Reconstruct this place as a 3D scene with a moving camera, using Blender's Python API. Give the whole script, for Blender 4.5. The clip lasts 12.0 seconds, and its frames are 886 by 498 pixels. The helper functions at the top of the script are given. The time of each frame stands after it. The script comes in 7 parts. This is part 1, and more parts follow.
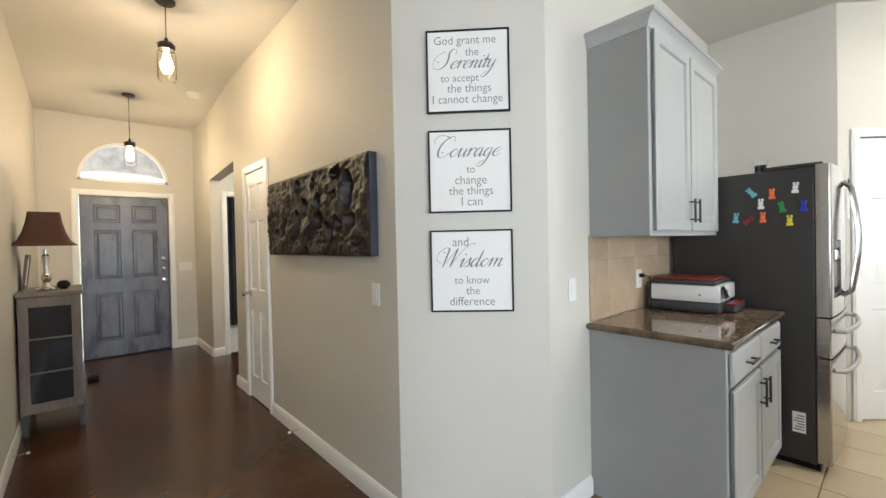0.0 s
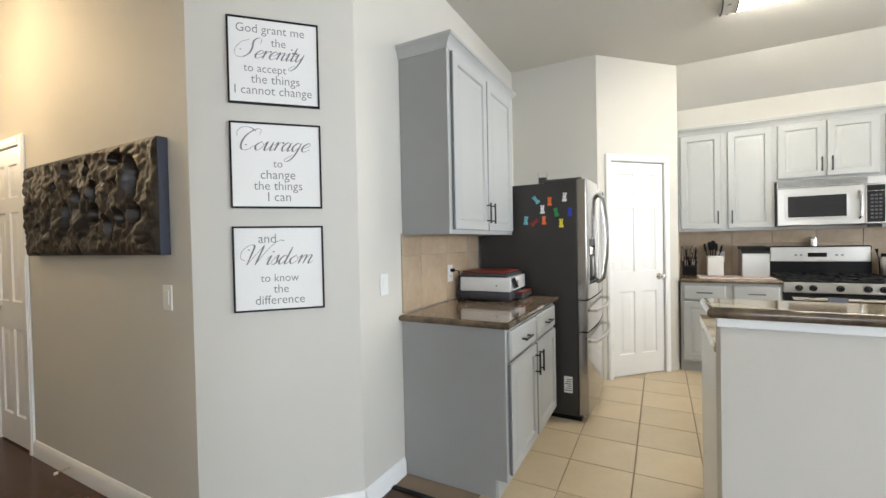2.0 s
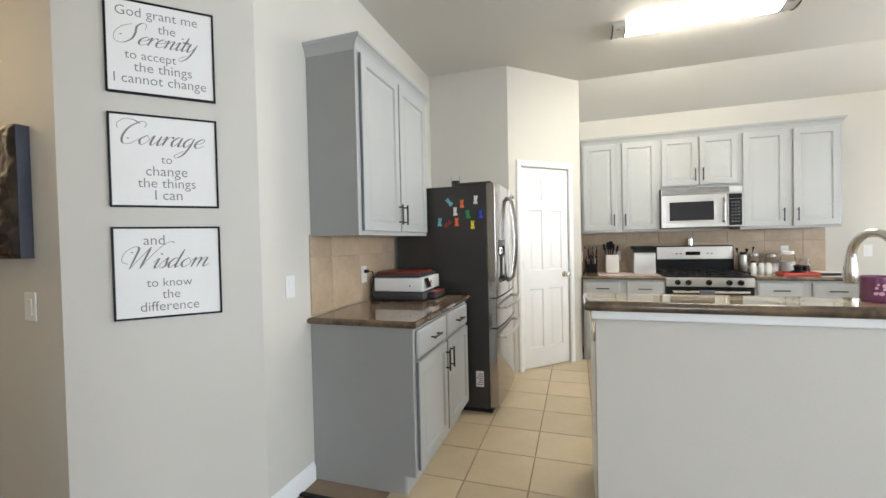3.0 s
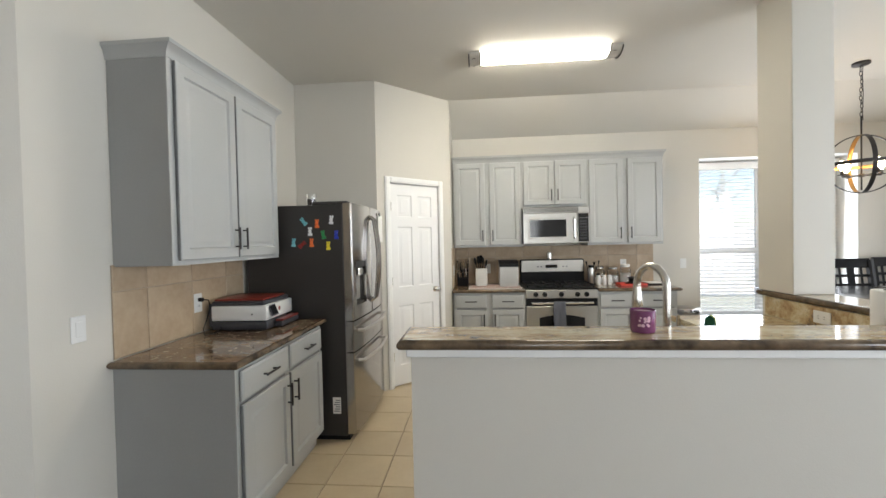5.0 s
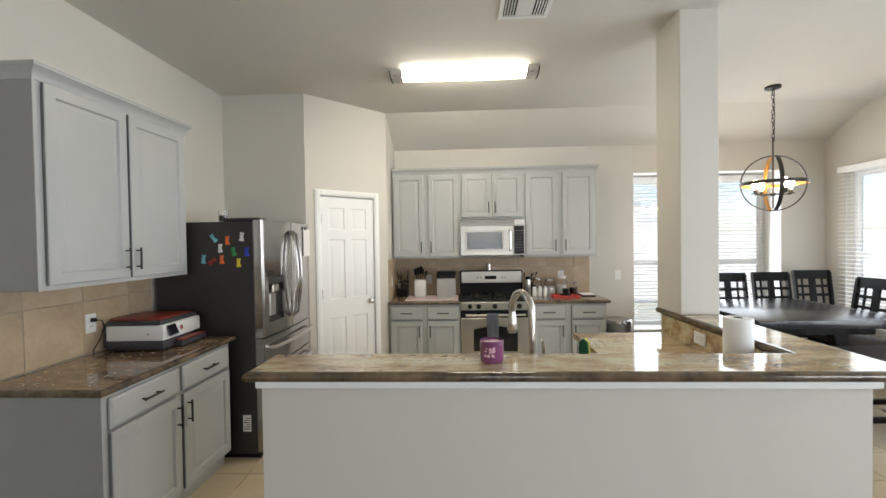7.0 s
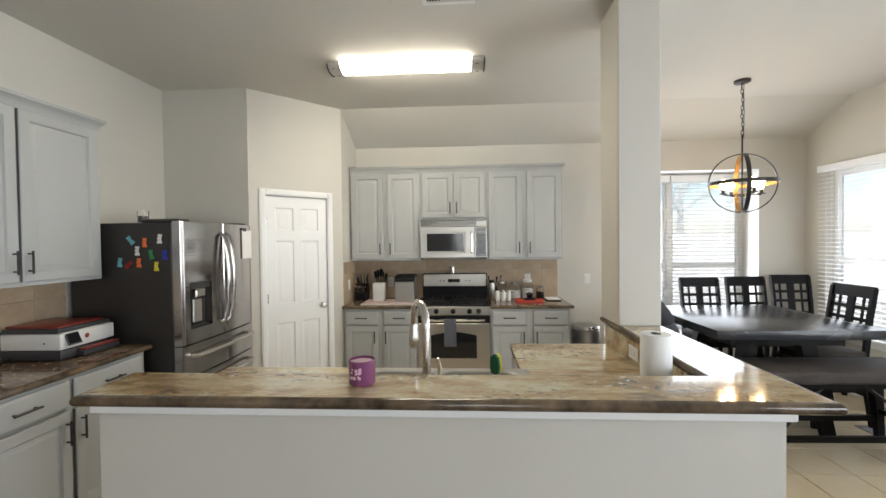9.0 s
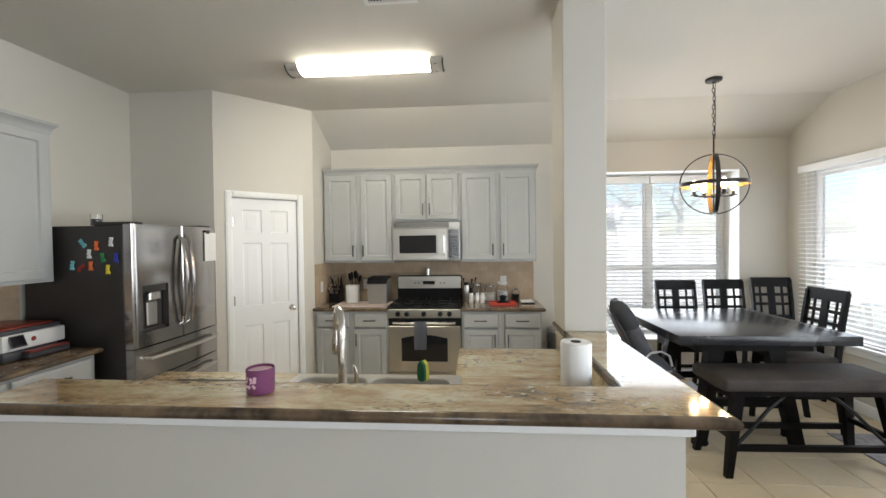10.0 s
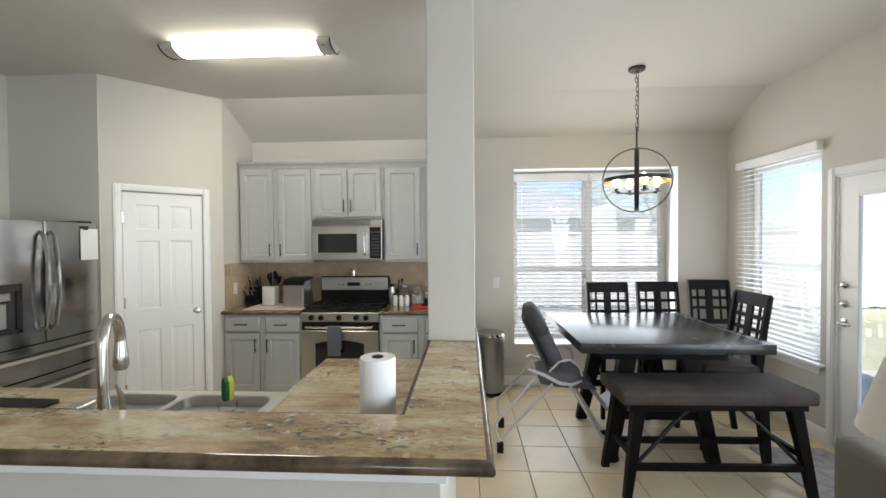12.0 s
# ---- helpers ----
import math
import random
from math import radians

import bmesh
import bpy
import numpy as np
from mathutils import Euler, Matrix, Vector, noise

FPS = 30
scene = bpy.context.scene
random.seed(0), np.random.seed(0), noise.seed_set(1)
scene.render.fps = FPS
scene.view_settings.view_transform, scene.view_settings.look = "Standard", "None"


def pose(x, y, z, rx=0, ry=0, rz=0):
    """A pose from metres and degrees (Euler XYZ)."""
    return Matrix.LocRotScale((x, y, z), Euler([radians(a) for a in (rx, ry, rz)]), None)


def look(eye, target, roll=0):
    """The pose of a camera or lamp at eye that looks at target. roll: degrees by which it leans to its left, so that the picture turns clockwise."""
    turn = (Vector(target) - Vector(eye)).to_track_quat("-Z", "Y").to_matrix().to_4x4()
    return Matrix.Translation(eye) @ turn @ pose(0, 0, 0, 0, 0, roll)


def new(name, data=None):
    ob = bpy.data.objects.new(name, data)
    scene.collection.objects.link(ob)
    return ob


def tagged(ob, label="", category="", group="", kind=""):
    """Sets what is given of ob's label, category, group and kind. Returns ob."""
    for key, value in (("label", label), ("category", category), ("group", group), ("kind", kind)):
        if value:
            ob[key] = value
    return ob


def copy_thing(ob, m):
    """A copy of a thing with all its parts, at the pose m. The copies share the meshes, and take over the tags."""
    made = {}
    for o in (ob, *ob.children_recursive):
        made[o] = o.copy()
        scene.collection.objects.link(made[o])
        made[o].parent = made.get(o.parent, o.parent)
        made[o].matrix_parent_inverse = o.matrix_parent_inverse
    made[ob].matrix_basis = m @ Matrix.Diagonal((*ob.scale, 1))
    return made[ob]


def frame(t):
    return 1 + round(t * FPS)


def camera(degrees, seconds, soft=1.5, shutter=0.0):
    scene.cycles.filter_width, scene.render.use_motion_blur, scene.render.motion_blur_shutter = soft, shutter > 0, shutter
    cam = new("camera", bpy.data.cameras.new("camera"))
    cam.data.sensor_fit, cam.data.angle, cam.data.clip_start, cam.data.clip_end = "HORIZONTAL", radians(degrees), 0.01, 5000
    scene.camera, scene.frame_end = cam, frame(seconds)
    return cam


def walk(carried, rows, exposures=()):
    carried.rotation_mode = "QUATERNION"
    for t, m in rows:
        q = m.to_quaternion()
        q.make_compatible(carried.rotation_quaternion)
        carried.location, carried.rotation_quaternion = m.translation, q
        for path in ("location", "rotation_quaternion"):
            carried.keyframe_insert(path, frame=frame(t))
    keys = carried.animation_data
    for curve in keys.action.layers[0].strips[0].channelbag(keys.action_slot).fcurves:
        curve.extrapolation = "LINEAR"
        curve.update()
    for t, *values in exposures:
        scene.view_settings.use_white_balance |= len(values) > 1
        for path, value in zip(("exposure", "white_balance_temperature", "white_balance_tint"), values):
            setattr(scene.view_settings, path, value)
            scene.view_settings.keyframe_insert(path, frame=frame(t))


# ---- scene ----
# camera and its walk
cam = camera(94.6, 12.0, soft=1.5)
PATH = [
    (0, (0.143, 0.033, 1.341), (1.471, 1.528, 1.316), -1.2),
    (0.5, (0.167, -0.011, 1.331), (1.616, 1.367, 1.307), -1.2),
    (1, (0.184, -0.058, 1.325), (1.751, 1.184, 1.297), -1.2),
    (1.5, (0.2, -0.107, 1.32), (1.875, 0.986, 1.292), -1.3),
    (2, (0.217, -0.162, 1.315), (1.983, 0.777, 1.282), -1.2),
    (2.5, (0.227, -0.215, 1.315), (2.067, 0.566, 1.278), -1.2),
    (3, (0.224, -0.28, 1.316), (2.124, 0.344, 1.278), -1.3),
    (3.5, (0.221, -0.358, 1.324), (2.165, 0.111, 1.283), -1.2),
    (5.5, (0.369, -0.725, 1.493), (2.365, -0.6, 1.46), -1.3),
    (6, (0.37, -0.852, 1.529), (2.367, -0.753, 1.497), -1.2),
    (6.5, (0.356, -1.003, 1.562), (2.353, -0.912, 1.526), -1.0),
    (7, (0.353, -1.146, 1.564), (2.35, -1.054, 1.529), -0.9),
    (9, (0.572, -1.644, 1.584), (2.568, -1.529, 1.546), -0.7),
    (9.5, (0.605, -1.83, 1.591), (2.6, -1.699, 1.554), -0.7),
    (10, (0.637, -2.019, 1.599), (2.631, -1.869, 1.562), -0.7),
    (10.5, (0.7, -2.196, 1.592), (2.694, -2.04, 1.556), -0.7),
    (11, (0.791, -2.383, 1.596), (2.784, -2.229, 1.556), -0.6),
    (11.5, (0.873, -2.546, 1.6), (2.868, -2.411, 1.559), -0.6),
    (12, (0.948, -2.726, 1.577), (2.945, -2.613, 1.542), -0.4),
]
walk(cam, [(t, look(eye, target, roll)) for t, eye, target, roll in PATH], [(0, 1.68, 6200, 10), (2.5, 1.62, 6250, 11), (3.7, 1.43, 6300, 11), (5.3, 1.10, 6450, 11), (6.5, 1.03, 6500, 11), (9, 0.97, 6500, 11), (12, 0.84, 6300, 10)])

# sky, sun and large lights
world = bpy.data.worlds.new("sky")
scene.world = world
world.use_nodes = True
sky = world.node_tree.nodes.new("ShaderNodeTexSky")
sky.sky_type, sky.sun_disc = "NISHITA", False
sky.sun_elevation, sky.sun_rotation = radians(44), radians(303)
world.node_tree.links.new(sky.outputs[0], world.node_tree.nodes["Background"].inputs[0])
world.node_tree.nodes["Background"].inputs[1].default_value = 0.14
sun = new("sun", bpy.data.lights.new("sun", "SUN"))
sun.data.energy, sun.data.angle, sun.data.color = 4.6, radians(0.5), (1, 0.95, 0.88)
sun.matrix_world = look((-14, 9, 16), (0, 0, 0))


def window_light(name, at, toward, w, h, watts, color=(0.90, 0.95, 1.0)):
    """The sky's light that comes in through a window's opening."""
    l = new(name, bpy.data.lights.new(name, "AREA"))
    l.data.shape, l.data.size, l.data.size_y, l.data.energy, l.data.color = "RECTANGLE", w, h, watts, color
    l.matrix_world = look(at, toward)
    return l


def bulb_light(name, at, watts, radius=0.03, color=(1, 0.92, 0.75)):
    l = new(name, bpy.data.lights.new(name, "POINT"))
    l.data.energy, l.data.shadow_soft_size, l.data.color, l.location = watts, radius, color, at
    return l


window_light("daylight", (5.66, -4.11, 1.4), (0, -4.11, 1.2), 1.66, 1.8, 17)
window_light("daylight", (4.7, -5.53, 1.4), (4.7, 0, 1.2), 0.9, 1.7, 5)
window_light("daylight", (3.65, -5.60, 1.2), (3.65, 0, 1.0), 0.5, 1.6, 1.5)
window_light("daylight", (1.7, -5.60, 1.4), (1.7, 0, 0.4), 2.3, 1.8, 46, (0.87, 0.94, 1.0))
# lamp in an unseen, added window; it brightens the hall wall and floor
window_light("daylight", (-1.5, -5.60, 1.4), (-0.6, 0, 0.6), 1.7, 1.8, 48, (0.87, 0.94, 1.0))
# lamp added to light the room from the west, where no window is known
window_light("daylight", (-3.95, -1.9, 1.5), (0, -1.6, 0.7), 1.3, 1.7, 18, (0.87, 0.94, 1.0))
for px, py, pz in ((0.607, 3.29, 2.56), (0.568, 5.5, 2.34)):
    bulb_light("bulb_light", (px, py, pz), 1.7, 0.03)
bulb_light("side_hall_light", (2.3, 4.8, 2.5), 9, 0.08)
# area lamp against a solid wall, added to light the side room
window_light("side_room_fill", (3.25, 6.4, 1.6), (1.4, 6.4, 1.0), 0.8, 1.2, 7)

# materials
def mat(name, color, rough=0.5, metal=0.0, vary=0.08, scale=3.0, bump=0.0, bscale=60.0, coat=0.0, stretch=(1, 1, 1), rvary=0.08, dark=None, emit=None, emission=0.0, spec=0.5):
    """A surface with broad and fine variation of colour and gloss, and a fine relief."""
    m = bpy.data.materials.new(name)
    m.use_nodes = True
    n, l = m.node_tree.nodes, m.node_tree.links
    b = n["Principled BSDF"]
    b.inputs["Metallic"].default_value = metal
    b.inputs["Specular IOR Level"].default_value = spec
    b.inputs["Coat Weight"].default_value = coat
    b.inputs["Coat Roughness"].default_value = 0.08
    tc, mp = n.new("ShaderNodeTexCoord"), n.new("ShaderNodeMapping")
    mp.inputs["Scale"].default_value = stretch
    l.new(tc.outputs["Object"], mp.inputs["Vector"])
    a, f = n.new("ShaderNodeTexNoise"), n.new("ShaderNodeTexNoise")
    a.inputs["Scale"].default_value, a.inputs["Detail"].default_value = scale, 4
    f.inputs["Scale"].default_value, f.inputs["Detail"].default_value = bscale, 3
    for t in (a, f):
        l.new(mp.outputs[0], t.inputs["Vector"])
    mixf = n.new("ShaderNodeMath")
    mixf.operation = "MULTIPLY_ADD"
    l.new(f.outputs[0], mixf.inputs[0])
    mixf.inputs[1].default_value = 0.35
    l.new(a.outputs[0], mixf.inputs[2])
    r = n.new("ShaderNodeValToRGB")
    lo = dark or tuple(c * (1 - vary) for c in color)
    hi = color if dark else tuple(min(1, c * (1 + vary)) for c in color)
    r.color_ramp.elements[0].position, r.color_ramp.elements[1].position = 0.45, 0.9
    r.color_ramp.elements[0].color, r.color_ramp.elements[1].color = (*lo, 1), (*hi, 1)
    l.new(mixf.outputs[0], r.inputs[0])
    l.new(r.outputs[0], b.inputs["Base Color"])
    q = n.new("ShaderNodeMapRange")
    q.inputs["To Min"].default_value, q.inputs["To Max"].default_value = max(0.02, rough - rvary), min(1, rough + rvary)
    l.new(a.outputs[0], q.inputs["Value"])
    l.new(q.outputs[0], b.inputs["Roughness"])
    if bump:
        u = n.new("ShaderNodeBump")
        u.inputs["Strength"].default_value, u.inputs["Distance"].default_value = bump, 0.002
        l.new(f.outputs[0], u.inputs["Height"])
        l.new(u.outputs[0], b.inputs["Normal"])
    if emission:
        b.inputs["Emission Color"].default_value = (*(emit or color), 1)
        b.inputs["Emission Strength"].default_value = emission
    return m


def glass_mat(name, color=(1, 1, 1), rough=0.0, ior=1.45):
    m = bpy.data.materials.new(name)
    m.use_nodes = True
    b = m.node_tree.nodes["Principled BSDF"]
    b.inputs["Base Color"].default_value = (*color, 1)
    b.inputs["Transmission Weight"].default_value, b.inputs["Roughness"].default_value, b.inputs["IOR"].default_value = 1, rough, ior
    return m


def granite_mat(name, base, mid, dark_, pale):
    """Polished stone with drawn-out veins, clouds and dark flecks."""
    m = bpy.data.materials.new(name)
    m.use_nodes = True
    n, l = m.node_tree.nodes, m.node_tree.links
    b = n["Principled BSDF"]
    tc, mp = n.new("ShaderNodeTexCoord"), n.new("ShaderNodeMapping")
    mp.inputs["Scale"].default_value = (3.4, 1.1, 3.4)
    mp.inputs["Rotation"].default_value = (0, 0, 0.12)
    l.new(tc.outputs["Object"], mp.inputs["Vector"])
    def tex(scale, detail, rough, dist=0.0, src=mp.outputs[0]):
        t = n.new("ShaderNodeTexNoise")
        t.inputs["Scale"].default_value, t.inputs["Detail"].default_value = scale, detail
        t.inputs["Roughness"].default_value, t.inputs["Distortion"].default_value = rough, dist
        l.new(src, t.inputs["Vector"])
        return t.outputs[0]

    def ramp(src, *stops):
        r = n.new("ShaderNodeValToRGB")
        e = r.color_ramp.elements
        e[0].position, e[0].color = stops[0][0], (*stops[0][1], 1)
        e[1].position, e[1].color = stops[-1][0], (*stops[-1][1], 1)
        for p, c in stops[1:-1]:
            e.new(p).color = (*c, 1)
        l.new(src, r.inputs[0])
        return r.outputs[0]

    def mix(fac, a, c, kind="MIX"):
        x = n.new("ShaderNodeMix")
        x.data_type, x.blend_type = "RGBA", kind
        if isinstance(fac, float):
            x.inputs[0].default_value = fac
        else:
            l.new(fac, x.inputs[0])
        for v, k in ((a, 6), (c, 7)):
            if isinstance(v, tuple):
                x.inputs[k].default_value = (*v, 1)
            else:
                l.new(v, x.inputs[k])
        return x.outputs[2]

    clouds = ramp(tex(2.1, 11, 0.70, 0.35), (0.33, dark_), (0.43, mid), (0.51, base), (0.60, pale), (0.72, base))
    grain = ramp(tex(34, 4, 0.7), (0.30, (0.66, 0.62, 0.56)), (0.50, (1, 1, 1)), (0.72, (1.0, 1.0, 1.0)))
    stone = mix(0.8, clouds, grain, "MULTIPLY")
    patch = ramp(tex(1.1, 3, 0.5), (0.43, (0, 0, 0)), (0.53, (1, 1, 1)))
    fleck = ramp(tex(24, 5, 0.62, 0.5), (0.405, (1, 1, 1)), (0.44, (0, 0, 0)))
    chip = ramp(tex(30, 4, 0.6, 0.5, tc.outputs["Object"]), (0.62, (0, 0, 0)), (0.65, (1, 1, 1)))
    both = mix(1.0, fleck, patch, "MULTIPLY")
    stone = mix(both, stone, (0.085, 0.085, 0.075))
    stone = mix(mix(1.0, chip, patch, "MULTIPLY"), stone, (0.62, 0.58, 0.48))
    l.new(stone, b.inputs["Base Color"])
    b.inputs["Roughness"].default_value = 0.09
    b.inputs["Coat Weight"].default_value = 0.3
    b.inputs["Coat Roughness"].default_value = 0.03
    return m


def tile_mat(name, color, dark, rough, bump=0.15):
    """Fired tile: clouds, and a tone of its own for each piece."""
    m = mat(name, color, rough, 0, scale=5, bscale=35, bump=bump, dark=dark, rvary=0.03)
    n, l = m.node_tree.nodes, m.node_tree.links
    oi, hs = n.new("ShaderNodeObjectInfo"), n.new("ShaderNodeHueSaturation")
    mr = n.new("ShaderNodeMapRange")
    mr.inputs["To Min"].default_value, mr.inputs["To Max"].default_value = 0.92, 1.08
    l.new(oi.outputs["Random"], mr.inputs["Value"])
    l.new(mr.outputs[0], hs.inputs["Value"])
    b = n["Principled BSDF"]
    l.new(b.inputs["Base Color"].links[0].from_socket, hs.inputs["Color"])
    l.new(hs.outputs[0], b.inputs["Base Color"])
    return m


M = {
    "wall": mat("greige wall paint", (0.60, 0.575, 0.515), 0.6, vary=0.02, scale=1.2, bump=0.25, bscale=180),
    "ceil": mat("ceiling paint", (0.62, 0.60, 0.55), 0.8, vary=0.02, scale=1, bump=0.4, bscale=120),
    "trim": mat("white trim paint", (0.85, 0.85, 0.83), 0.32, vary=0.02, bump=0.05),
    "doorwhite": mat("white door paint", (0.84, 0.84, 0.83), 0.35, vary=0.02, bump=0.1, bscale=90),
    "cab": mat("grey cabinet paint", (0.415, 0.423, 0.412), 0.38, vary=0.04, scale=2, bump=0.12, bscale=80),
    # carcass copy of the cabinet paint, with the sides' shade in its colour
    "cab_shaded": mat("shaded grey cabinet paint", (0.30, 0.302, 0.292), 0.42, vary=0.05, scale=2, bump=0.15, bscale=90),
    # door side faces, darkened in colour for the shade in the door gaps
    "cabedge_shade": mat("shaded cabinet door edge", (0.17, 0.172, 0.17), 0.5, vary=0.2, scale=6),
    "granite": granite_mat("polished granite", (0.53, 0.425, 0.255), (0.40, 0.27, 0.14), (0.17, 0.13, 0.085), (0.64, 0.575, 0.40)),
    "granite2": granite_mat("polished brown granite", (0.24, 0.15, 0.085), (0.16, 0.085, 0.045), (0.06, 0.036, 0.024), (0.36, 0.26, 0.165)),
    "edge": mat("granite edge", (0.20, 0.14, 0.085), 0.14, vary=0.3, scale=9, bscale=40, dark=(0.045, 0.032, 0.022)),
    "floor_tile": tile_mat("ceramic floor tile", (0.60, 0.495, 0.335), (0.54, 0.435, 0.285), 0.33, 0.03),
    "grout": mat("brown grout", (0.30, 0.22, 0.15), 0.9, bump=0.5),
    "wall_tile": tile_mat("travertine wall tile", (0.50, 0.39, 0.27), (0.38, 0.28, 0.18), 0.45),
    "wgrout": mat("pale grout", (0.42, 0.35, 0.27), 0.9, bump=0.5),
    "darkfloor": mat("stained dark floor", (0.098, 0.042, 0.019), 0.25, vary=0.3, scale=1.3, bump=0.02, bscale=14, dark=(0.030, 0.013, 0.007), rvary=0.05, spec=0.4),
    "steel": mat("brushed steel", (0.57, 0.55, 0.515), 0.34, 1.0, vary=0.03, scale=2, bscale=160, bump=0.12, stretch=(0.03, 0.03, 1)),
    "darksteel": mat("dark stainless steel", (0.44, 0.42, 0.405), 0.13, 1.0, vary=0.12, scale=2, bscale=160, bump=0.16, stretch=(0.03, 0.03, 1)),
    "fridgeside": mat("charcoal coated steel", (0.034, 0.030, 0.027), 0.42, 0.1, vary=0.06, bump=0.1, bscale=160),
    "chrome": mat("chrome", (0.75, 0.74, 0.72), 0.12, 1.0, vary=0.02),
    "nickel": mat("satin nickel", (0.66, 0.63, 0.59), 0.25, 1.0, vary=0.03),
    "black": mat("black plastic", (0.010, 0.010, 0.011), 0.34, vary=0.2, spec=0.15),
    "blackiron": mat("black iron", (0.012, 0.012, 0.012), 0.5, vary=0.2, bump=0.2, spec=0.3),
    "blackglass": mat("black glass", (0.012, 0.012, 0.014), 0.06, vary=0.1),
    "pull": mat("oil rubbed bronze", (0.045, 0.04, 0.038), 0.4, 0.6, vary=0.2),
    "whiteplastic": mat("white plastic", (0.75, 0.75, 0.73), 0.35, vary=0.02),
    "paper": mat("white paper", (0.80, 0.79, 0.76), 0.7, vary=0.02),
    "ink": mat("grey printed ink", (0.19, 0.19, 0.195), 0.7, vary=0.1),
    "darkwood": mat("black-brown stained wood", (0.0075, 0.006, 0.0055), 0.42, vary=0.3, scale=3, bscale=40, bump=0.08, dark=(0.003, 0.0025, 0.0025), spec=0.12),
    "tablewood": mat("charcoal table top wood", (0.022, 0.023, 0.026), 0.25, vary=0.2, scale=3, bscale=40, bump=0.02, spec=0.45),
    "leather": mat("worn grey brown suede", (0.075, 0.061, 0.053), 0.7, vary=0.3, scale=4, bscale=50, bump=0.2, dark=(0.035, 0.029, 0.026), spec=0.2),
    "greyfabric": mat("grey fabric", (0.12, 0.125, 0.145), 0.9, vary=0.1, bump=0.5, bscale=250),
    "bluegreydoor": mat("grey blue brushed door paint", (0.15, 0.165, 0.225), 0.28, vary=0.45, scale=5, bscale=16, bump=0.1, stretch=(1, 1, 0.3), dark=(0.055, 0.062, 0.082)),
    "doorgroove": mat("dark glazed door groove", (0.05, 0.052, 0.065), 0.4, vary=0.3, scale=6),
    "blind": mat("white blind slat", (0.88, 0.88, 0.87), 0.4, vary=0.02),
    "vinyl": mat("white vinyl frame", (0.88, 0.88, 0.87), 0.35, vary=0.02),
    "glass": glass_mat("clear glass"),
    "thinglass": glass_mat("thin clear glass", (1, 0.98, 0.94), 0.02, 1.12),
    "darkkey": mat("dark grey keys", (0.05, 0.05, 0.055), 0.5),
    "bulb": mat("warm lit bulb", (1, 0.85, 0.6), 0.5, emission=34, emit=(1, 0.70, 0.36)),
    "diffuser": mat("lit diffuser", (1, 1, 0.95), 0.5, emission=20, emit=(1, 0.93, 0.78)),
}


# builders
def box(bm, x0, x1, y0, y1, z0, z1, bevel=0.0, seg=1):
    """Adds a box, with rounded edges where bevel is given. Returns its vertices."""
    vs = [bm.verts.new((x, y, z)) for x in (x0, x1) for y in (y0, y1) for z in (z0, z1)]
    fs = [bm.faces.new([vs[i] for i in q]) for q in ((0, 1, 3, 2), (4, 6, 7, 5), (0, 4, 5, 1), (2, 3, 7, 6), (0, 2, 6, 4), (1, 5, 7, 3))]
    if bevel:
        edges = {e for f in fs for e in f.edges}
        got = bmesh.ops.bevel(bm, geom=list(edges), offset=bevel, segments=seg, profile=0.5, affect="EDGES")
        return list({v for f in got["faces"] for v in f.verts} | {v for v in vs if v.is_valid})
    return vs


def slant(bm, x0, x1, y0, y1, z0, z1, dx=0.0, dy=0.0, taper=1.0):
    """A post whose foot is moved by dx, dy and scaled by taper."""
    vs = box(bm, x0, x1, y0, y1, z0, z1)
    cx, cy = (x0 + x1) / 2, (y0 + y1) / 2
    for v in vs:
        if abs(v.co.z - z0) < 1e-6:
            v.co.x, v.co.y = cx + (v.co.x - cx) * taper + dx, cy + (v.co.y - cy) * taper + dy
    return vs


def prism(bm, pts, z0, z1):
    """An upright prism over the outline pts."""
    lo, hi = [bm.verts.new((x, y, z0)) for x, y in pts], [bm.verts.new((x, y, z1)) for x, y in pts]
    bm.faces.new(lo[::-1]), bm.faces.new(hi)
    for i in range(len(pts)):
        j = (i + 1) % len(pts)
        bm.faces.new((lo[i], lo[j], hi[j], hi[i]))
    return lo + hi


def loft(bm, loops, cap=True, closed=False):
    """Skins a row of loops of equal length."""
    rows = [[bm.verts.new(p) for p in lp] for lp in loops]
    n = len(rows[0])
    for a, b in zip(rows, rows[1:] + (rows[:1] if closed else [])):
        for i in range(n):
            bm.faces.new((a[i], a[(i + 1) % n], b[(i + 1) % n], b[i]))
    if cap and not closed:
        bm.faces.new(rows[0][::-1]), bm.faces.new(rows[-1])
    return rows


def lathe(bm, prof, seg=24, at=(0, 0, 0), cap=True):
    """Turns the outline of (radius, height) about the upright axis."""
    loops = [[(at[0] + r * math.cos(2 * math.pi * i / seg), at[1] + r * math.sin(2 * math.pi * i / seg), at[2] + z) for i in range(seg)] for r, z in prof]
    return loft(bm, loops, cap)


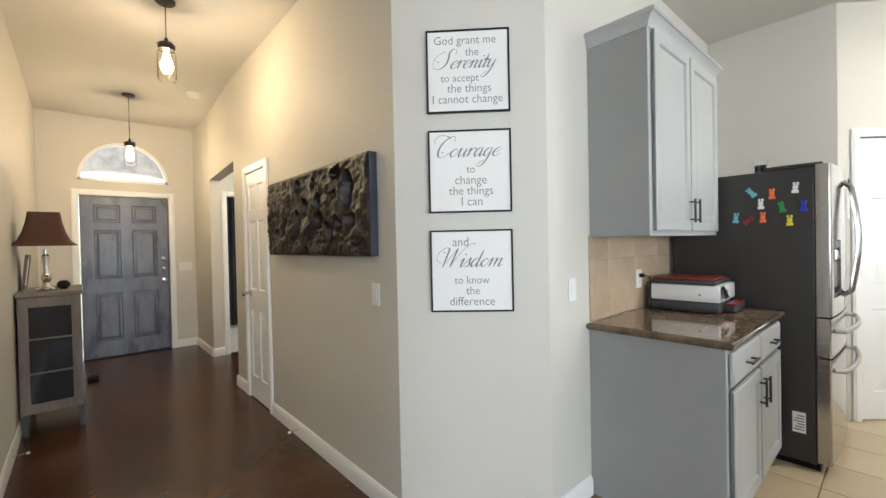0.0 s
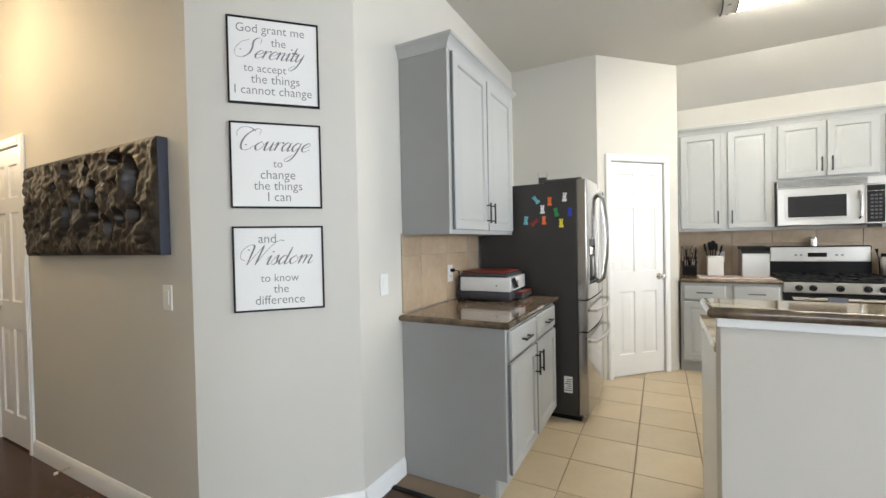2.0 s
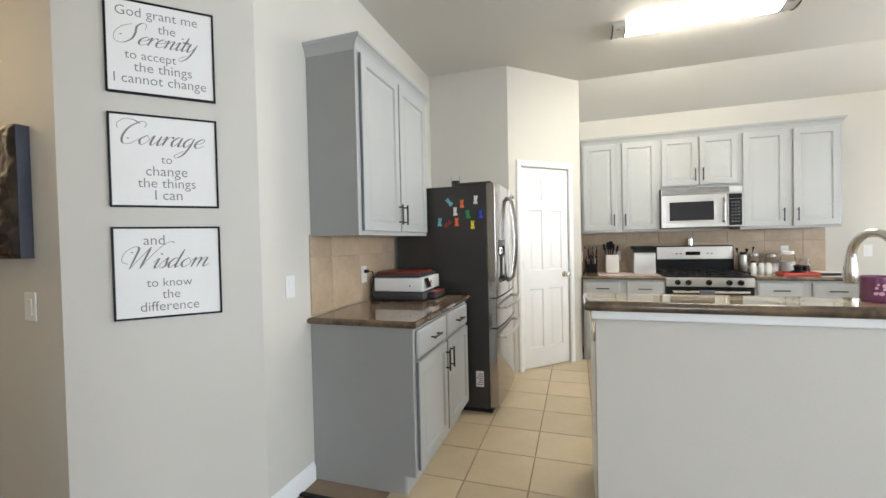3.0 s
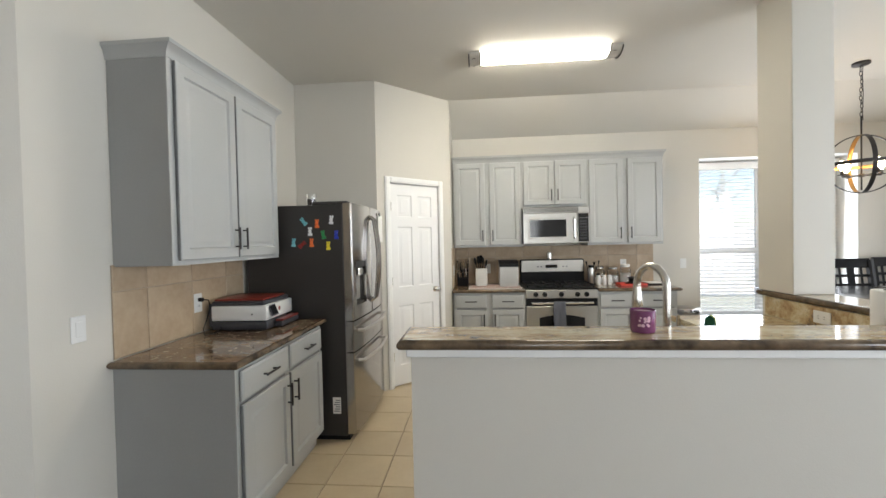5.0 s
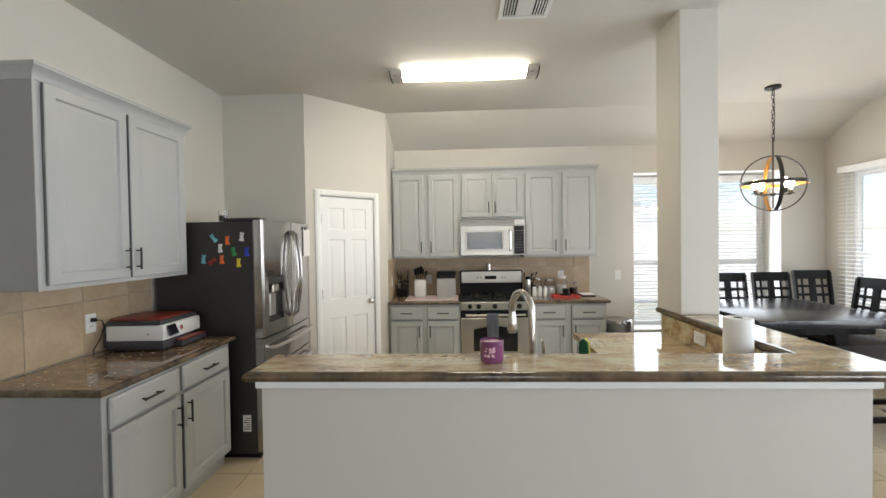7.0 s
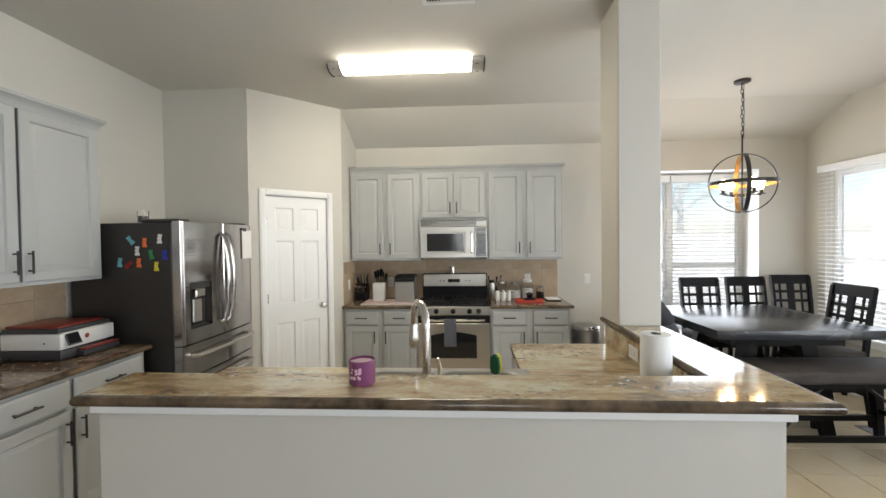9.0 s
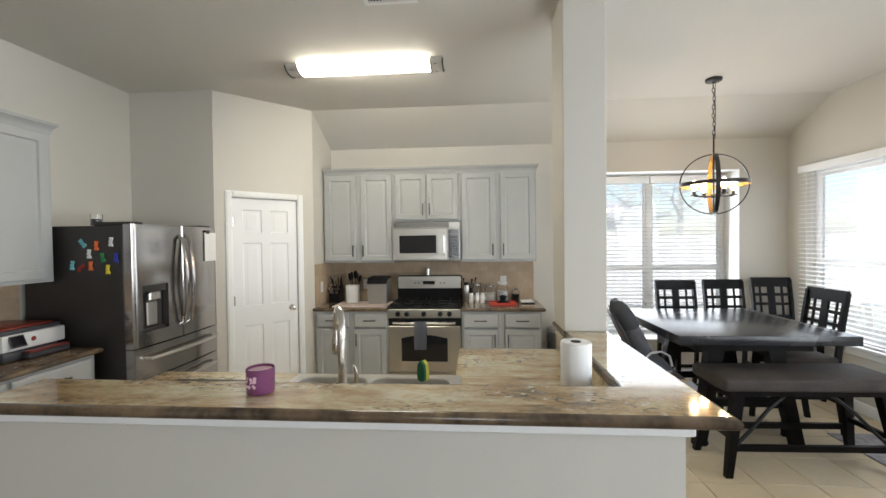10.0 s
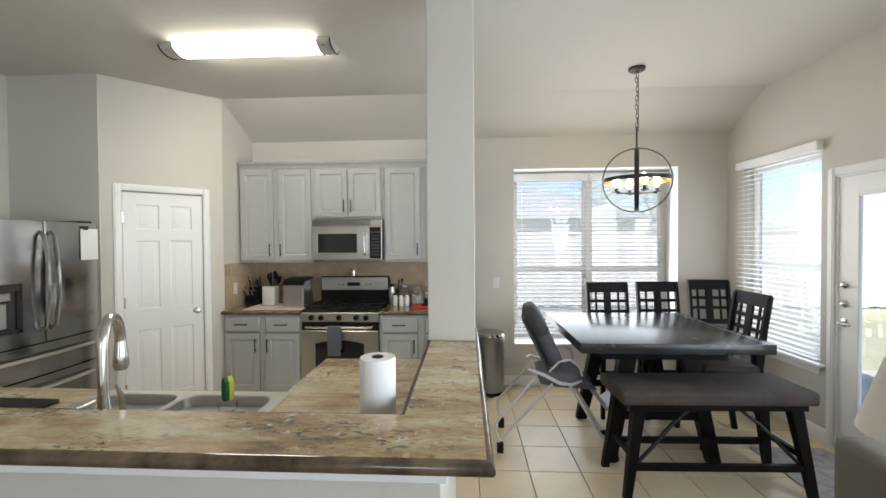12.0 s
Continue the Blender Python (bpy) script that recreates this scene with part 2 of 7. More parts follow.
def tube(bm, pts, r, seg=8, closed=False, flat=1.0):
    """A round (or flattened) bar along points."""
    pts = [Vector(p) for p in pts]
    loops, n, last = [], len(pts), None
    for i, p in enumerate(pts):
        a = pts[(i - 1) % n] if closed or i else p
        b = pts[(i + 1) % n] if closed or i < n - 1 else p
        d = (b - a).normalized()
        if last is None:
            s = d.cross(Vector((0, 0, 1)))
            s = s.normalized() if s.length > 1e-3 else Vector((1, 0, 0))
        else:
            s = (last - d * last.dot(d)).normalized()
        last = s
        u = d.cross(s)
        rr = r[i] if isinstance(r, (list, tuple)) else r
        loops.append([p + (s * math.cos(2 * math.pi * k / seg) + u * math.sin(2 * math.pi * k / seg) * flat) * rr for k in range(seg)])
    loft(bm, loops, not closed, closed)


def panel(bm, x0, x1, z0, z1, rings, y0=0.0):
    """A raised or sunk panel that faces -y: rings of (inset, y)."""
    loops = [[(x0 + i, y0 + y, z0 + i), (x1 - i, y0 + y, z0 + i), (x1 - i, y0 + y, z1 - i), (x0 + i, y0 + y, z1 - i)] for i, y in rings]
    return loft(bm, loops)


def mesh(name, bm, material, smooth=True, angle=35):
    bmesh.ops.recalc_face_normals(bm, faces=bm.faces)
    me = bpy.data.meshes.new(name)
    if smooth:
        for f in bm.faces:
            f.smooth = True
        for e in bm.edges:
            if len(e.link_faces) != 2 or e.calc_face_angle(0) > radians(angle):
                e.smooth = False
    bm.to_mesh(me)
    bm.free()
    me.materials.append(M[material] if isinstance(material, str) else material)
    return me


def part(name, bm, material, parent, label="", at=None):
    """Links bm as one mesh under parent."""
    ob = new(name, mesh(name, bm, material))
    ob.parent = parent
    if at is not None:
        ob.matrix_basis = at
    return tagged(ob, label)


def thing(name, label, category, at=None, group=""):
    """An empty at a thing's base."""
    ob = tagged(new(name), label, category, group)
    ob.matrix_basis = at or Matrix()
    return ob


def solid(name, bm, material, label="", category="", kind="", at=None, group=""):
    """A thing or a piece of the setting that is one mesh."""
    ob = tagged(new(name, mesh(name, bm, material)), label, category, group, kind)
    if at is not None:
        ob.matrix_basis = at
    return ob


def b(*boxes, bevel=0.0, seg=1):
    """A bmesh of plain or rounded boxes."""
    bm = bmesh.new()
    for q in boxes:
        box(bm, *q, bevel=bevel, seg=seg)
    return bm


# ---- the setting: walls, floor, ceiling
CEIL, SLOPE_X, EAST, LOW = 3.0, 4.88, 5.46, 2.70   # flat ceiling, and where it starts to fall towards the east wall
NORTH, SOUTH, HALL_E, HALL_W, FRONT = 1.14, -5.5, 1.28, -0.22, 6.65


def walled(name, runs, holes=(), axis="x", face=0.0, thick=0.12, z1=CEIL, material="wall", label="greige painted wall"):
    """A wall along x or y: runs (a, b) of its length, holes (a, b, z0, z1) cut through it; face is its room side, thick goes away from it."""
    bm = bmesh.new()
    lo, hi = sorted((face, face + thick))
    for a, c in runs:
        cuts = sorted({a, c, *[v for h in holes for v in h[:2] if a < v < c]})
        for p, q in zip(cuts, cuts[1:]):
            zs = [(0, z1)]
            for h in holes:
                if h[0] <= p + 1e-6 and q - 1e-6 <= h[1]:
                    zs = [s for z in zs for s in ((z[0], min(z[1], h[2])), (max(z[0], h[3]), z[1])) if s[1] - s[0] > 1e-4]
            for u, v in zs:
                box(bm, *((p, q, lo, hi) if axis == "x" else (lo, hi, p, q)), u, v)
    bmesh.ops.remove_doubles(bm, verts=bm.verts, dist=1e-5)
    return solid(name, bm, material, label, kind="structure")


# window holes
WE = (-4.995, -3.245, 0.44, 2.37)      # east window, y and z
WS = (4.31, 5.20, 0.60, 2.30)         # south window, x and z
DS = (3.32, 4.18, 0.0, 2.05)          # glazed door to the yard
WL = (0.5, 2.9, 0.5, 2.4)            # living room windows
# unseen second opening, added to let light into the hall
WL2 = (-2.4, -0.6, 0.5, 2.4)
HALL_DOOR = (3.45, 3.97, 0.0, 2.0)
SIDE_OPEN = (4.38, 4.38, 0.0, 2.17)

walled("wall_east", [(SOUTH - 0.36, NORTH + 0.2)], [WE], "y", EAST, 0.34, LOW + 0.02)
walled("wall_south", [(-3.9, EAST)], [WS, DS, WL, WL2], "x", SOUTH, -0.16)
walled("wall_north", [(1.79, 4.33)], [], "x", NORTH, 0.12)
bm = bmesh.new()
prism(bm, [(HALL_E, 1.65), (1.79, NORTH), (1.79, 1.26), (1.36, 1.70)], 0, CEIL)
solid("wall_diagonal", bm, "wall", "pale greige painted diagonal wall", kind="structure")
walled("wall_hall", [(1.65, 4.36)], [HALL_DOOR], "y", HALL_E, 0.12)
bm = bmesh.new()
prism(bm, [(HALL_E, 4.36), (HALL_E + 0.12, 4.36), (1.48, 5.72), (1.36, 5.72)], 2.19, CEIL)
solid("wall_header", bm, "wall", "greige painted wall over the side hall opening", kind="structure")
walled("wall_foyer", [(5.72, 8.0)], [], "y", 1.36, 0.12)
walled("wall_west", [(0.6, FRONT + 0.16)], [], "y", HALL_W, -0.12)
walled("wall_living", [(-3.9, HALL_W - 0.12)], [], "x", 0.6, 0.12)
# the far wall's opening is invented to go with the added west lamp
walled("wall_living", [(SOUTH - 0.16, 0.72)], [(-2.6, -1.2, 0.6, 2.4)], "y", -3.9, -0.16)
walled("wall_fridge", [(0.34, NORTH)], [], "y", 4.21, 0.12)
walled("wall_pantry", [(4.88, EAST)], [], "x", -0.32, 0.12)
# the diagonal pantry wall, around its door
PD = Matrix.Translation((4.21, 0.35, 0)) @ pose(0, 0, 0, 0, 0, -45)    # along the wall is x, the room lies to -y
bm = b((0, 0.155, 0, 0.1, 0, CEIL), (0.77, 0.948, 0, 0.1, 0, CEIL), (0.155, 0.77, 0, 0.1, 2.04, CEIL))
solid("wall_pantry_diagonal", bm, "wall", "greige painted diagonal wall over the pantry door", kind="structure", at=PD)
bm = b((4.3, 5.4, 1.0, 1.14, 0, CEIL))
solid("wall_pantry_back", bm, "wall", "painted pantry back wall", kind="structure")
# side hall behind the opening
bm = b((1.48, 1.545, 5.72, 5.84, 0, CEIL), (2.345, 3.3, 5.72, 5.84, 0, CEIL), (1.545, 2.345, 5.72, 5.84, 2.0, CEIL))
box(bm, 1.40, 3.3, 4.20, 4.32, 0, CEIL)
box(bm, 3.3, 3.42, 4.20, 8.0, 0, CEIL)
box(bm, 1.48, 3.3, 7.0, 7.1, 0, CEIL)
solid("wall_side_hall", bm, "wall", "cream painted side hall walls", kind="structure")

# front wall with the door opening and the half-round window over it
DX0, DX1, DZ, AZ0, AZ1 = 0.143, 1.052, 2.03, 2.21, 2.71
bm = bmesh.new()
for y0, y1 in ((FRONT, FRONT + 0.16),):
    box(bm, HALL_W - 0.12, DX0, y0, y1, 0, AZ0), box(bm, DX1, 1.52, y0, y1, 0, AZ0), box(bm, DX0, DX1, y0, y1, DZ, AZ0)
    box(bm, HALL_W - 0.12, DX0 - 0.01, y0, y1, AZ0, CEIL), box(bm, DX1 + 0.01, 1.52, y0, y1, AZ0, CEIL)
    cx, rx, rz, N = (DX0 + DX1) / 2, (DX1 - DX0) / 2 + 0.01, AZ1 - AZ0, 24
    arc = [(cx - rx * math.cos(math.pi * i / N), AZ0 + rz * math.sin(math.pi * i / N)) for i in range(N + 1)]
    for (xa, za), (xb, zb) in zip(arc, arc[1:]):
        vs = [bm.verts.new(p) for p in ((xa, y0, za), (xb, y0, zb), (xb, y0, CEIL), (xa, y0, CEIL), (xa, y1, za), (xb, y1, zb), (xb, y1, CEIL), (xa, y1, CEIL))]
        for q in ((0, 1, 2, 3), (7, 6, 5, 4), (0, 4, 5, 1), (3, 2, 6, 7)):
            bm.faces.new([vs[i] for i in q])
solid("wall_front", bm, "wall", "cream painted front wall", kind="structure")

# ceilings
bm = b((-4.1, SLOPE_X, SOUTH - 0.2, NORTH + 0.2, CEIL, CEIL + 0.1))
solid("ceiling", bm, "ceil", "off-white textured flat ceiling", kind="structure")
bm = bmesh.new()
vs = [bm.verts.new(p) for y in (SOUTH - 0.2, NORTH + 0.2) for p in ((SLOPE_X, y, CEIL), (EAST + 0.2, y, LOW - 0.09), (EAST + 0.2, y, CEIL + 0.1), (SLOPE_X, y, CEIL + 0.1))]
for q in ((0, 1, 2, 3), (7, 6, 5, 4), (0, 4, 5, 1), (1, 5, 6, 2), (2, 6, 7, 3), (3, 7, 4, 0)):
    bm.faces.new([vs[i] for i in q])
solid("ceiling_slope", bm, "ceil", "off-white sloping ceiling above the stove wall", kind="structure")
bm = b((-0.5, 3.5, NORTH + 0.2, 8.2, CEIL, CEIL + 0.1))
solid("ceiling_hall", bm, "ceil", "cream textured hall ceiling", kind="structure")

# floors: bedding under the tiles, dark stained floor in the hall and living room
EDGE = 2.02
bm = b((EDGE, EAST + 0.3, SOUTH, NORTH, -0.12, -0.006))
solid("floor_bedding", bm, "grout", "brown grout between floor tiles", kind="structure")
bm = b((-4.0, EDGE - 0.03, SOUTH, NORTH, -0.12, 0.0), (-0.4, 1.4, NORTH, 6.9, -0.12, 0.0))
box(bm, 1.4, 3.4, 4.2, 5.78, -0.12, 0.0)
solid("floor", bm, "darkfloor", "dark brown stained glossy floor", kind="structure")
bm = b((1.48, 3.4, 5.78, 8.0, -0.12, 0.0))
solid("floor_side_room", bm, "ceil", "pale carpeted floor", kind="structure")
bm = b((EDGE - 0.03, EDGE, SOUTH, NORTH, -0.12, 0.008), bevel=0.003)
solid("threshold", bm, "black", "dark transition strip between tile and stained floor", kind="structure")

# column, low walls under the bar
solid("column", b((3.01, 3.32, -2.77, -2.53, 1.075, CEIL), bevel=0.004), "wall", "square greige painted column standing on the granite bar", "column", "structure")
solid("wall_bar", b((1.93, 2.07, -2.66, -0.345, 0, 1.036), (2.07, 3.32, -2.66, -2.555, 0, 1.036)), "wall", "greige painted low wall under the breakfast bar", kind="structure")


def skirting(name, runs, label="white painted baseboard"):
    """Baseboards: runs (x0, y0, x1, y1), the room to the left of the way."""
    bm = bmesh.new()
    for x0, y0, x1, y1 in runs:
        d = Vector((x1 - x0, y1 - y0, 0))
        n = Vector((-d.y, d.x, 0)).normalized()
        prof = [(0.001, 0.0), (0.016, 0.0), (0.016, 0.075), (0.011, 0.090), (0.006, 0.1), (0.001, 0.102)]
        a, c = Vector((x0, y0, 0)), Vector((x1, y1, 0))
        loft(bm, [[p + n * o + Vector((0, 0, z)) for o, z in prof] for p in (a, c)])
    return solid(name, bm, "trim", label, kind="structure")


skirting("baseboard", [(2.14, NORTH, 1.79, NORTH)])
skirting("baseboard", [(1.79, NORTH, HALL_E, 1.65)])
skirting("baseboard", [(HALL_E, 1.65, HALL_E, 3.39), (HALL_E, 4.03, HALL_E, 4.38)])
skirting("baseboard", [(1.36, 5.72, 1.36, FRONT), (1.36, FRONT, 1.12, FRONT), (1.484, 5.72, 1.36, 5.72), (3.3, 7.0, 1.48, 7.0)])
skirting("baseboard", [(0.07, FRONT, HALL_W, FRONT), (HALL_W, FRONT, HALL_W, 0.6)])
skirting("baseboard", [(EAST, SOUTH, EAST, -2.73)])
skirting("baseboard", [(4.24, SOUTH, EAST, SOUTH), (-3.9, SOUTH, 3.25, SOUTH)])
skirting("baseboard", [(4.22, 0.34, 4.25, 0.31), (4.79, -0.23, 4.88, -0.32), (4.88, -0.32, 4.9, -0.32)])


def six_panel(name, w, h, material, label, at, knob="", side=1, t=0.035, hinges=(), groove=""):
    """A door slab with six sunk panels, front to -y, hinge edge at x = 0."""
    d = thing(name, label, "door", at)
    d["kind"] = "structure"
    bm = bmesh.new()
    st, mid = 0.11 * w / 0.76, 0.10 * w / 0.76
    pw = (w - 2 * st - mid) / 2
    rows = [(0.20 * h / 2.03, 0.80 * h / 2.03), (0.99 * h / 2.03, 1.60 * h / 2.03), (1.70 * h / 2.03, 1.92 * h / 2.03)]
    xs = [(st, st + pw), (st + pw + mid, w - st)]
    zc = [0] + [v for r in rows for v in r] + [h]
    for x0, x1 in ((0, st), (st + pw, st + pw + mid), (w - st, w)):
        box(bm, x0, x1, 0, t, 0, h)
    for x0, x1 in xs:
        for z0, z1 in zip(zc[::2], zc[1::2]):
            box(bm, x0, x1, 0, t, z0, z1)
    part("slab", bm, material, d)
    for x0, x1 in xs:
        for z0, z1 in rows:
            bm = bmesh.new()
            panel(bm, x0 - 0.001, x1 + 0.001, z0 - 0.001, z1 + 0.001, [(0, t - 0.004), (0, 0.0005), (0.008, 0.009), (0.028, 0.009), (0.045, 0.002), (0.046, 0.002)])
            pl = part("panel", bm, material, d)
            if groove:
                pl.data.materials.append(M[groove])
                for f in pl.data.polygons:
                    f.material_index = int(0.1 < abs(f.normal.y) < 0.995)
    if knob:
        x = w - 0.06 if side > 0 else 0.06
        bm = bmesh.new()
        lathe(bm, [(0.03, 0), (0.03, 0.006), (0.012, 0.012), (0.011, 0.035), (0.024, 0.045), (0.028, 0.058), (0.022, 0.07), (0.004, 0.073)], 16)
        part("knob", bm, knob, d, at=pose(x, 0, 0.93, 90, 0, 0))
    for z in hinges:
        bm = b((-0.012, 0.012, -0.006, 0.0, z, z + 0.09), bevel=0.002)
        part("hinge", bm, "nickel", d)
    return d


def casing(name, w, h, at, cw=0.06, label="white painted door casing", jamb=0.1):
    bm = bmesh.new()
    for x0, x1, z0, z1 in ((-cw, 0, 0, h + cw), (w, w + cw, 0, h + cw), (0, w, h, h + cw)):
        box(bm, x0, x1, -0.016, -0.001, z0, z1, bevel=0.004)
        box(bm, x0 + (0.012 if x0 < 0 or z0 else 0.012), x1 - 0.012, -0.021, -0.014, z0 + 0.012 if z0 else 0, z1 - 0.012, bevel=0.003)
    box(bm, -0.002, 0.0, -0.001, jamb, 0, h), box(bm, w, w + 0.002, -0.001, jamb, 0, h), box(bm, -0.002, w + 0.002, -0.001, jamb, h, h + 0.002)
    return solid(name, bm, "trim", label, kind="structure", at=at)


# pantry door
casing("trim_pantry", 0.615, 2.04, PD @ pose(0.155, 0, 0))
six_panel("door_pantry", 0.607, 2.022, "doorwhite", "closed white six-panel pantry door with a nickel knob", PD @ pose(0.159, 0.008, 0.012), "nickel", 1, hinges=(0.25, 1.0, 1.75))
# hall closet door, facing west
HD = Matrix.Translation((HALL_E, HALL_DOOR[1], 0)) @ pose(0, 0, 0, 0, 0, -90)
casing("trim_closet", 0.52, 2.0, HD)
six_panel("door_closet", 0.516, 1.98, "doorwhite", "closed white six-panel closet door in the hall", HD @ pose(0.002, -0.004, 0.012), "nickel", -1)
# front door
casing("trim_front", DX1 - DX0, DZ, Matrix.Translation((DX0, FRONT, 0)), 0.07, "white painted front door casing", 0.14)
fd = six_panel("door_front", DX1 - DX0 - 0.01, DZ - 0.02, "bluegreydoor", "closed grey-blue brushed six-panel front door", Matrix.Translation((DX0 + 0.005, FRONT + 0.02, 0.015)), "chrome", 1, groove="doorgroove")
for z, r in ((1.08, 0.028), (1.21, 0.03)):
    bm = bmesh.new()
    lathe(bm, [(r, 0), (r, 0.012), (r * 0.6, 0.02), (r * 0.4, 0.022)], 16)
    part("deadbolt", bm, "chrome", fd, at=pose(DX1 - DX0 - 0.07, 0, z, 90, 0, 0))
part("threshold_bar", b((0, DX1 - DX0 - 0.01, -0.05, 0.03, -0.014, 0.0), bevel=0.003), "black", fd)
# half-round window
fan = thing("window_fanlight", "half-round fanlight window over the front door with a white frame", "window", Matrix.Translation((cx, FRONT, AZ0)))
fan["kind"] = "structure"
bm = bmesh.new()
prof = lambda r, y: [(-r[0] * math.cos(math.pi * i / 24), y, r[1] * math.sin(math.pi * i / 24)) for i in range(25)]
o, i_ = (rx, rz), (rx - 0.035, rz - 0.035)
loops = [prof(o, 0.05), prof(o, 0.0 - 0.01), prof(i_, -0.01), prof(i_, 0.05)]
rows_ = [[bm.verts.new(p) for p in lp] for lp in loops]
for a, c in zip(rows_, rows_[1:] + rows_[:1]):
    for k in range(24):
        bm.faces.new((a[k], a[k + 1], c[k + 1], c[k]))
box(bm, -rx, rx, -0.01, 0.05, 0.0, 0.035)
part("window_frame", bm, "trim", fan)
bm = bmesh.new()
bm.faces.new([bm.verts.new(p) for p in prof((rx - 0.03, rz - 0.03), 0.03)])
pn = part("pane", bm, "glass", fan)
pn.visible_shadow = False
# side room doorway; the curtain is added for an unidentified dark strip there
casing("trim_side_room", 0.80, 2.0, Matrix.Translation((1.545, 5.72, 0)))
cu = thing("curtain", "added dark charcoal hanging against the side room's wall", "curtain", Matrix.Translation((1.50, 6.93, 0)))
bm = bmesh.new()
fold = [(0.02 + 0.012 * i, 0.012 * math.sin(i * 1.1)) for i in range(90)]
rows_ = [[bm.verts.new((x, y + q, z)) for x, y in fold] for q, z in ((0, 0.15), (0, 2.3), (0.006, 2.3), (0.006, 0.15))]
for a, c in zip(rows_, rows_[1:] + rows_[:1]):
    for k in range(89):
        bm.faces.new((a[k], a[k + 1], c[k + 1], c[k]))
part("drape", bm, mat("dark hanging cloth", (0.02, 0.02, 0.023), 0.9, vary=0.1, bump=0.4, bscale=200), cu)
bm = bmesh.new()
tube(bm, [(0.0, 0.0, 2.31), (1.12, 0.0, 2.31)], 0.012, 8)
part("rod", bm, "black", cu)


# ---- kitchen cabinets
def pull(parent, x, z, upright=True, length=0.13, y=-0.026):
    """A dark bar handle with two posts."""
    bm = bmesh.new()
    h = length / 2
    ends = [(x, y - 0.028, z - h), (x, y - 0.028, z + h)] if upright else [(x - h, y - 0.028, z), (x + h, y - 0.028, z)]
    m0, m1 = [Vector(ends[0]).lerp(Vector(ends[1]), k) for k in (0.13, 0.87)]
    tube(bm, [ends[0], ends[1]], 0.006, 6)
    for m in (m0, m1):
        tube(bm, [m, m + Vector((0, 0.029, 0))], 0.005, 6)
    return part("handle", bm, "pull", parent)


def leaf(parent, x0, x1, z0, z1, hinge_right=None, low=True, frame=0.055, name="door"):
    """A cabinet door with a raised panel, front at y = -0.02."""
    bm = bmesh.new()
    panel(bm, x0, x1, z0, z1, [(0.003, -0.0065), (0, -0.009), (0, -0.022), (0.004, -0.026), (frame, -0.026), (frame + 0.007, -0.014), (frame + 0.014, -0.014), (frame + 0.036, -0.0235), (frame + 0.037, -0.0235)])
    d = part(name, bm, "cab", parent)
    # the gap shade is coloured onto the outer side faces
    d.data.materials.append(M["cabedge_shade"])
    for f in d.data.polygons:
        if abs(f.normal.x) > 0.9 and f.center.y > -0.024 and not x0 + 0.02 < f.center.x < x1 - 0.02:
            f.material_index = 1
    if hinge_right is not None:
        x = x0 + 0.03 if hinge_right else x1 - 0.03
        pull(d, x, z0 + 0.11 if low else z1 - 0.11)
    return d


def drawer(parent, x0, x1, z0, z1):
    bm = bmesh.new()
    panel(bm, x0, x1, z0, z1, [(0.003, -0.0065), (0, -0.009), (0, -0.018), (0.012, -0.026), (0.013, -0.026)])
    d = part("drawer", bm, "cab", parent)
    pull(d, (x0 + x1) / 2, (z0 + z1) / 2, False, 0.13)
    return d


def crown(parent, w, depth, z, left=True, right=True):
    bm = bmesh.new()
    prof = [(0.0, -0.02), (0.008, -0.02), (0.012, 0.0), (0.022, 0.02), (0.040, 0.036), (0.045, 0.036), (0.045, 0.055), (0.0, 0.055)]
    pts = []
    for o, h in prof:
        l, r = (-0.6 * o if left else 0), (w + 0.6 * o if right else w)
        pts.append([(l, depth, z + h), (l, -o, z + h), (r, -o, z + h), (r, depth, z + h)])
    rows = [[bm.verts.new(p) for p in q] for q in pts]
    for a, c in zip(rows, rows[1:] + rows[:1]):
        for k in range(3):
            bm.faces.new((a[k], a[k + 1], c[k + 1], c[k]))
    bm.faces.new([r[0] for r in rows]), bm.faces.new([r[3] for r in rows][::-1])
    return part("crown_moulding", bm, "cab", parent)


def wall_cabinet(label, at, w, z0, z1, depth=0.30, leaves=2, top=(True, True), gap=0.025, side=0.02):
    c = thing("wall_cabinet", label, "cabinet", at, "grey kitchen cabinets")
    bm = b((0, w, 0.0, depth, z0, z1), bevel=0.002)
    part("body", bm, "cab_shaded", c)
    fr = b((0, 0.035, -0.004, 0.0, z0, z1), (w - 0.035, w, -0.004, 0.0, z0, z1), (0.035, w - 0.035, -0.004, 0.0, z1 - 0.04, z1), (0.035, w - 0.035, -0.004, 0.0, z0, z0 + 0.04), (w / 2 - 0.03, w / 2 + 0.03, -0.004, 0.0, z0 + 0.04, z1 - 0.04))
    part("face_frame", fr, "cab", c)
    lw = (w - 2 * side - gap * (leaves - 1)) / leaves
    for i in range(leaves):
        x = side + i * (lw + gap)
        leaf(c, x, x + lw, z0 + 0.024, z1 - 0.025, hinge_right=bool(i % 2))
    crown(c, w, depth, z1, *top)
    return c


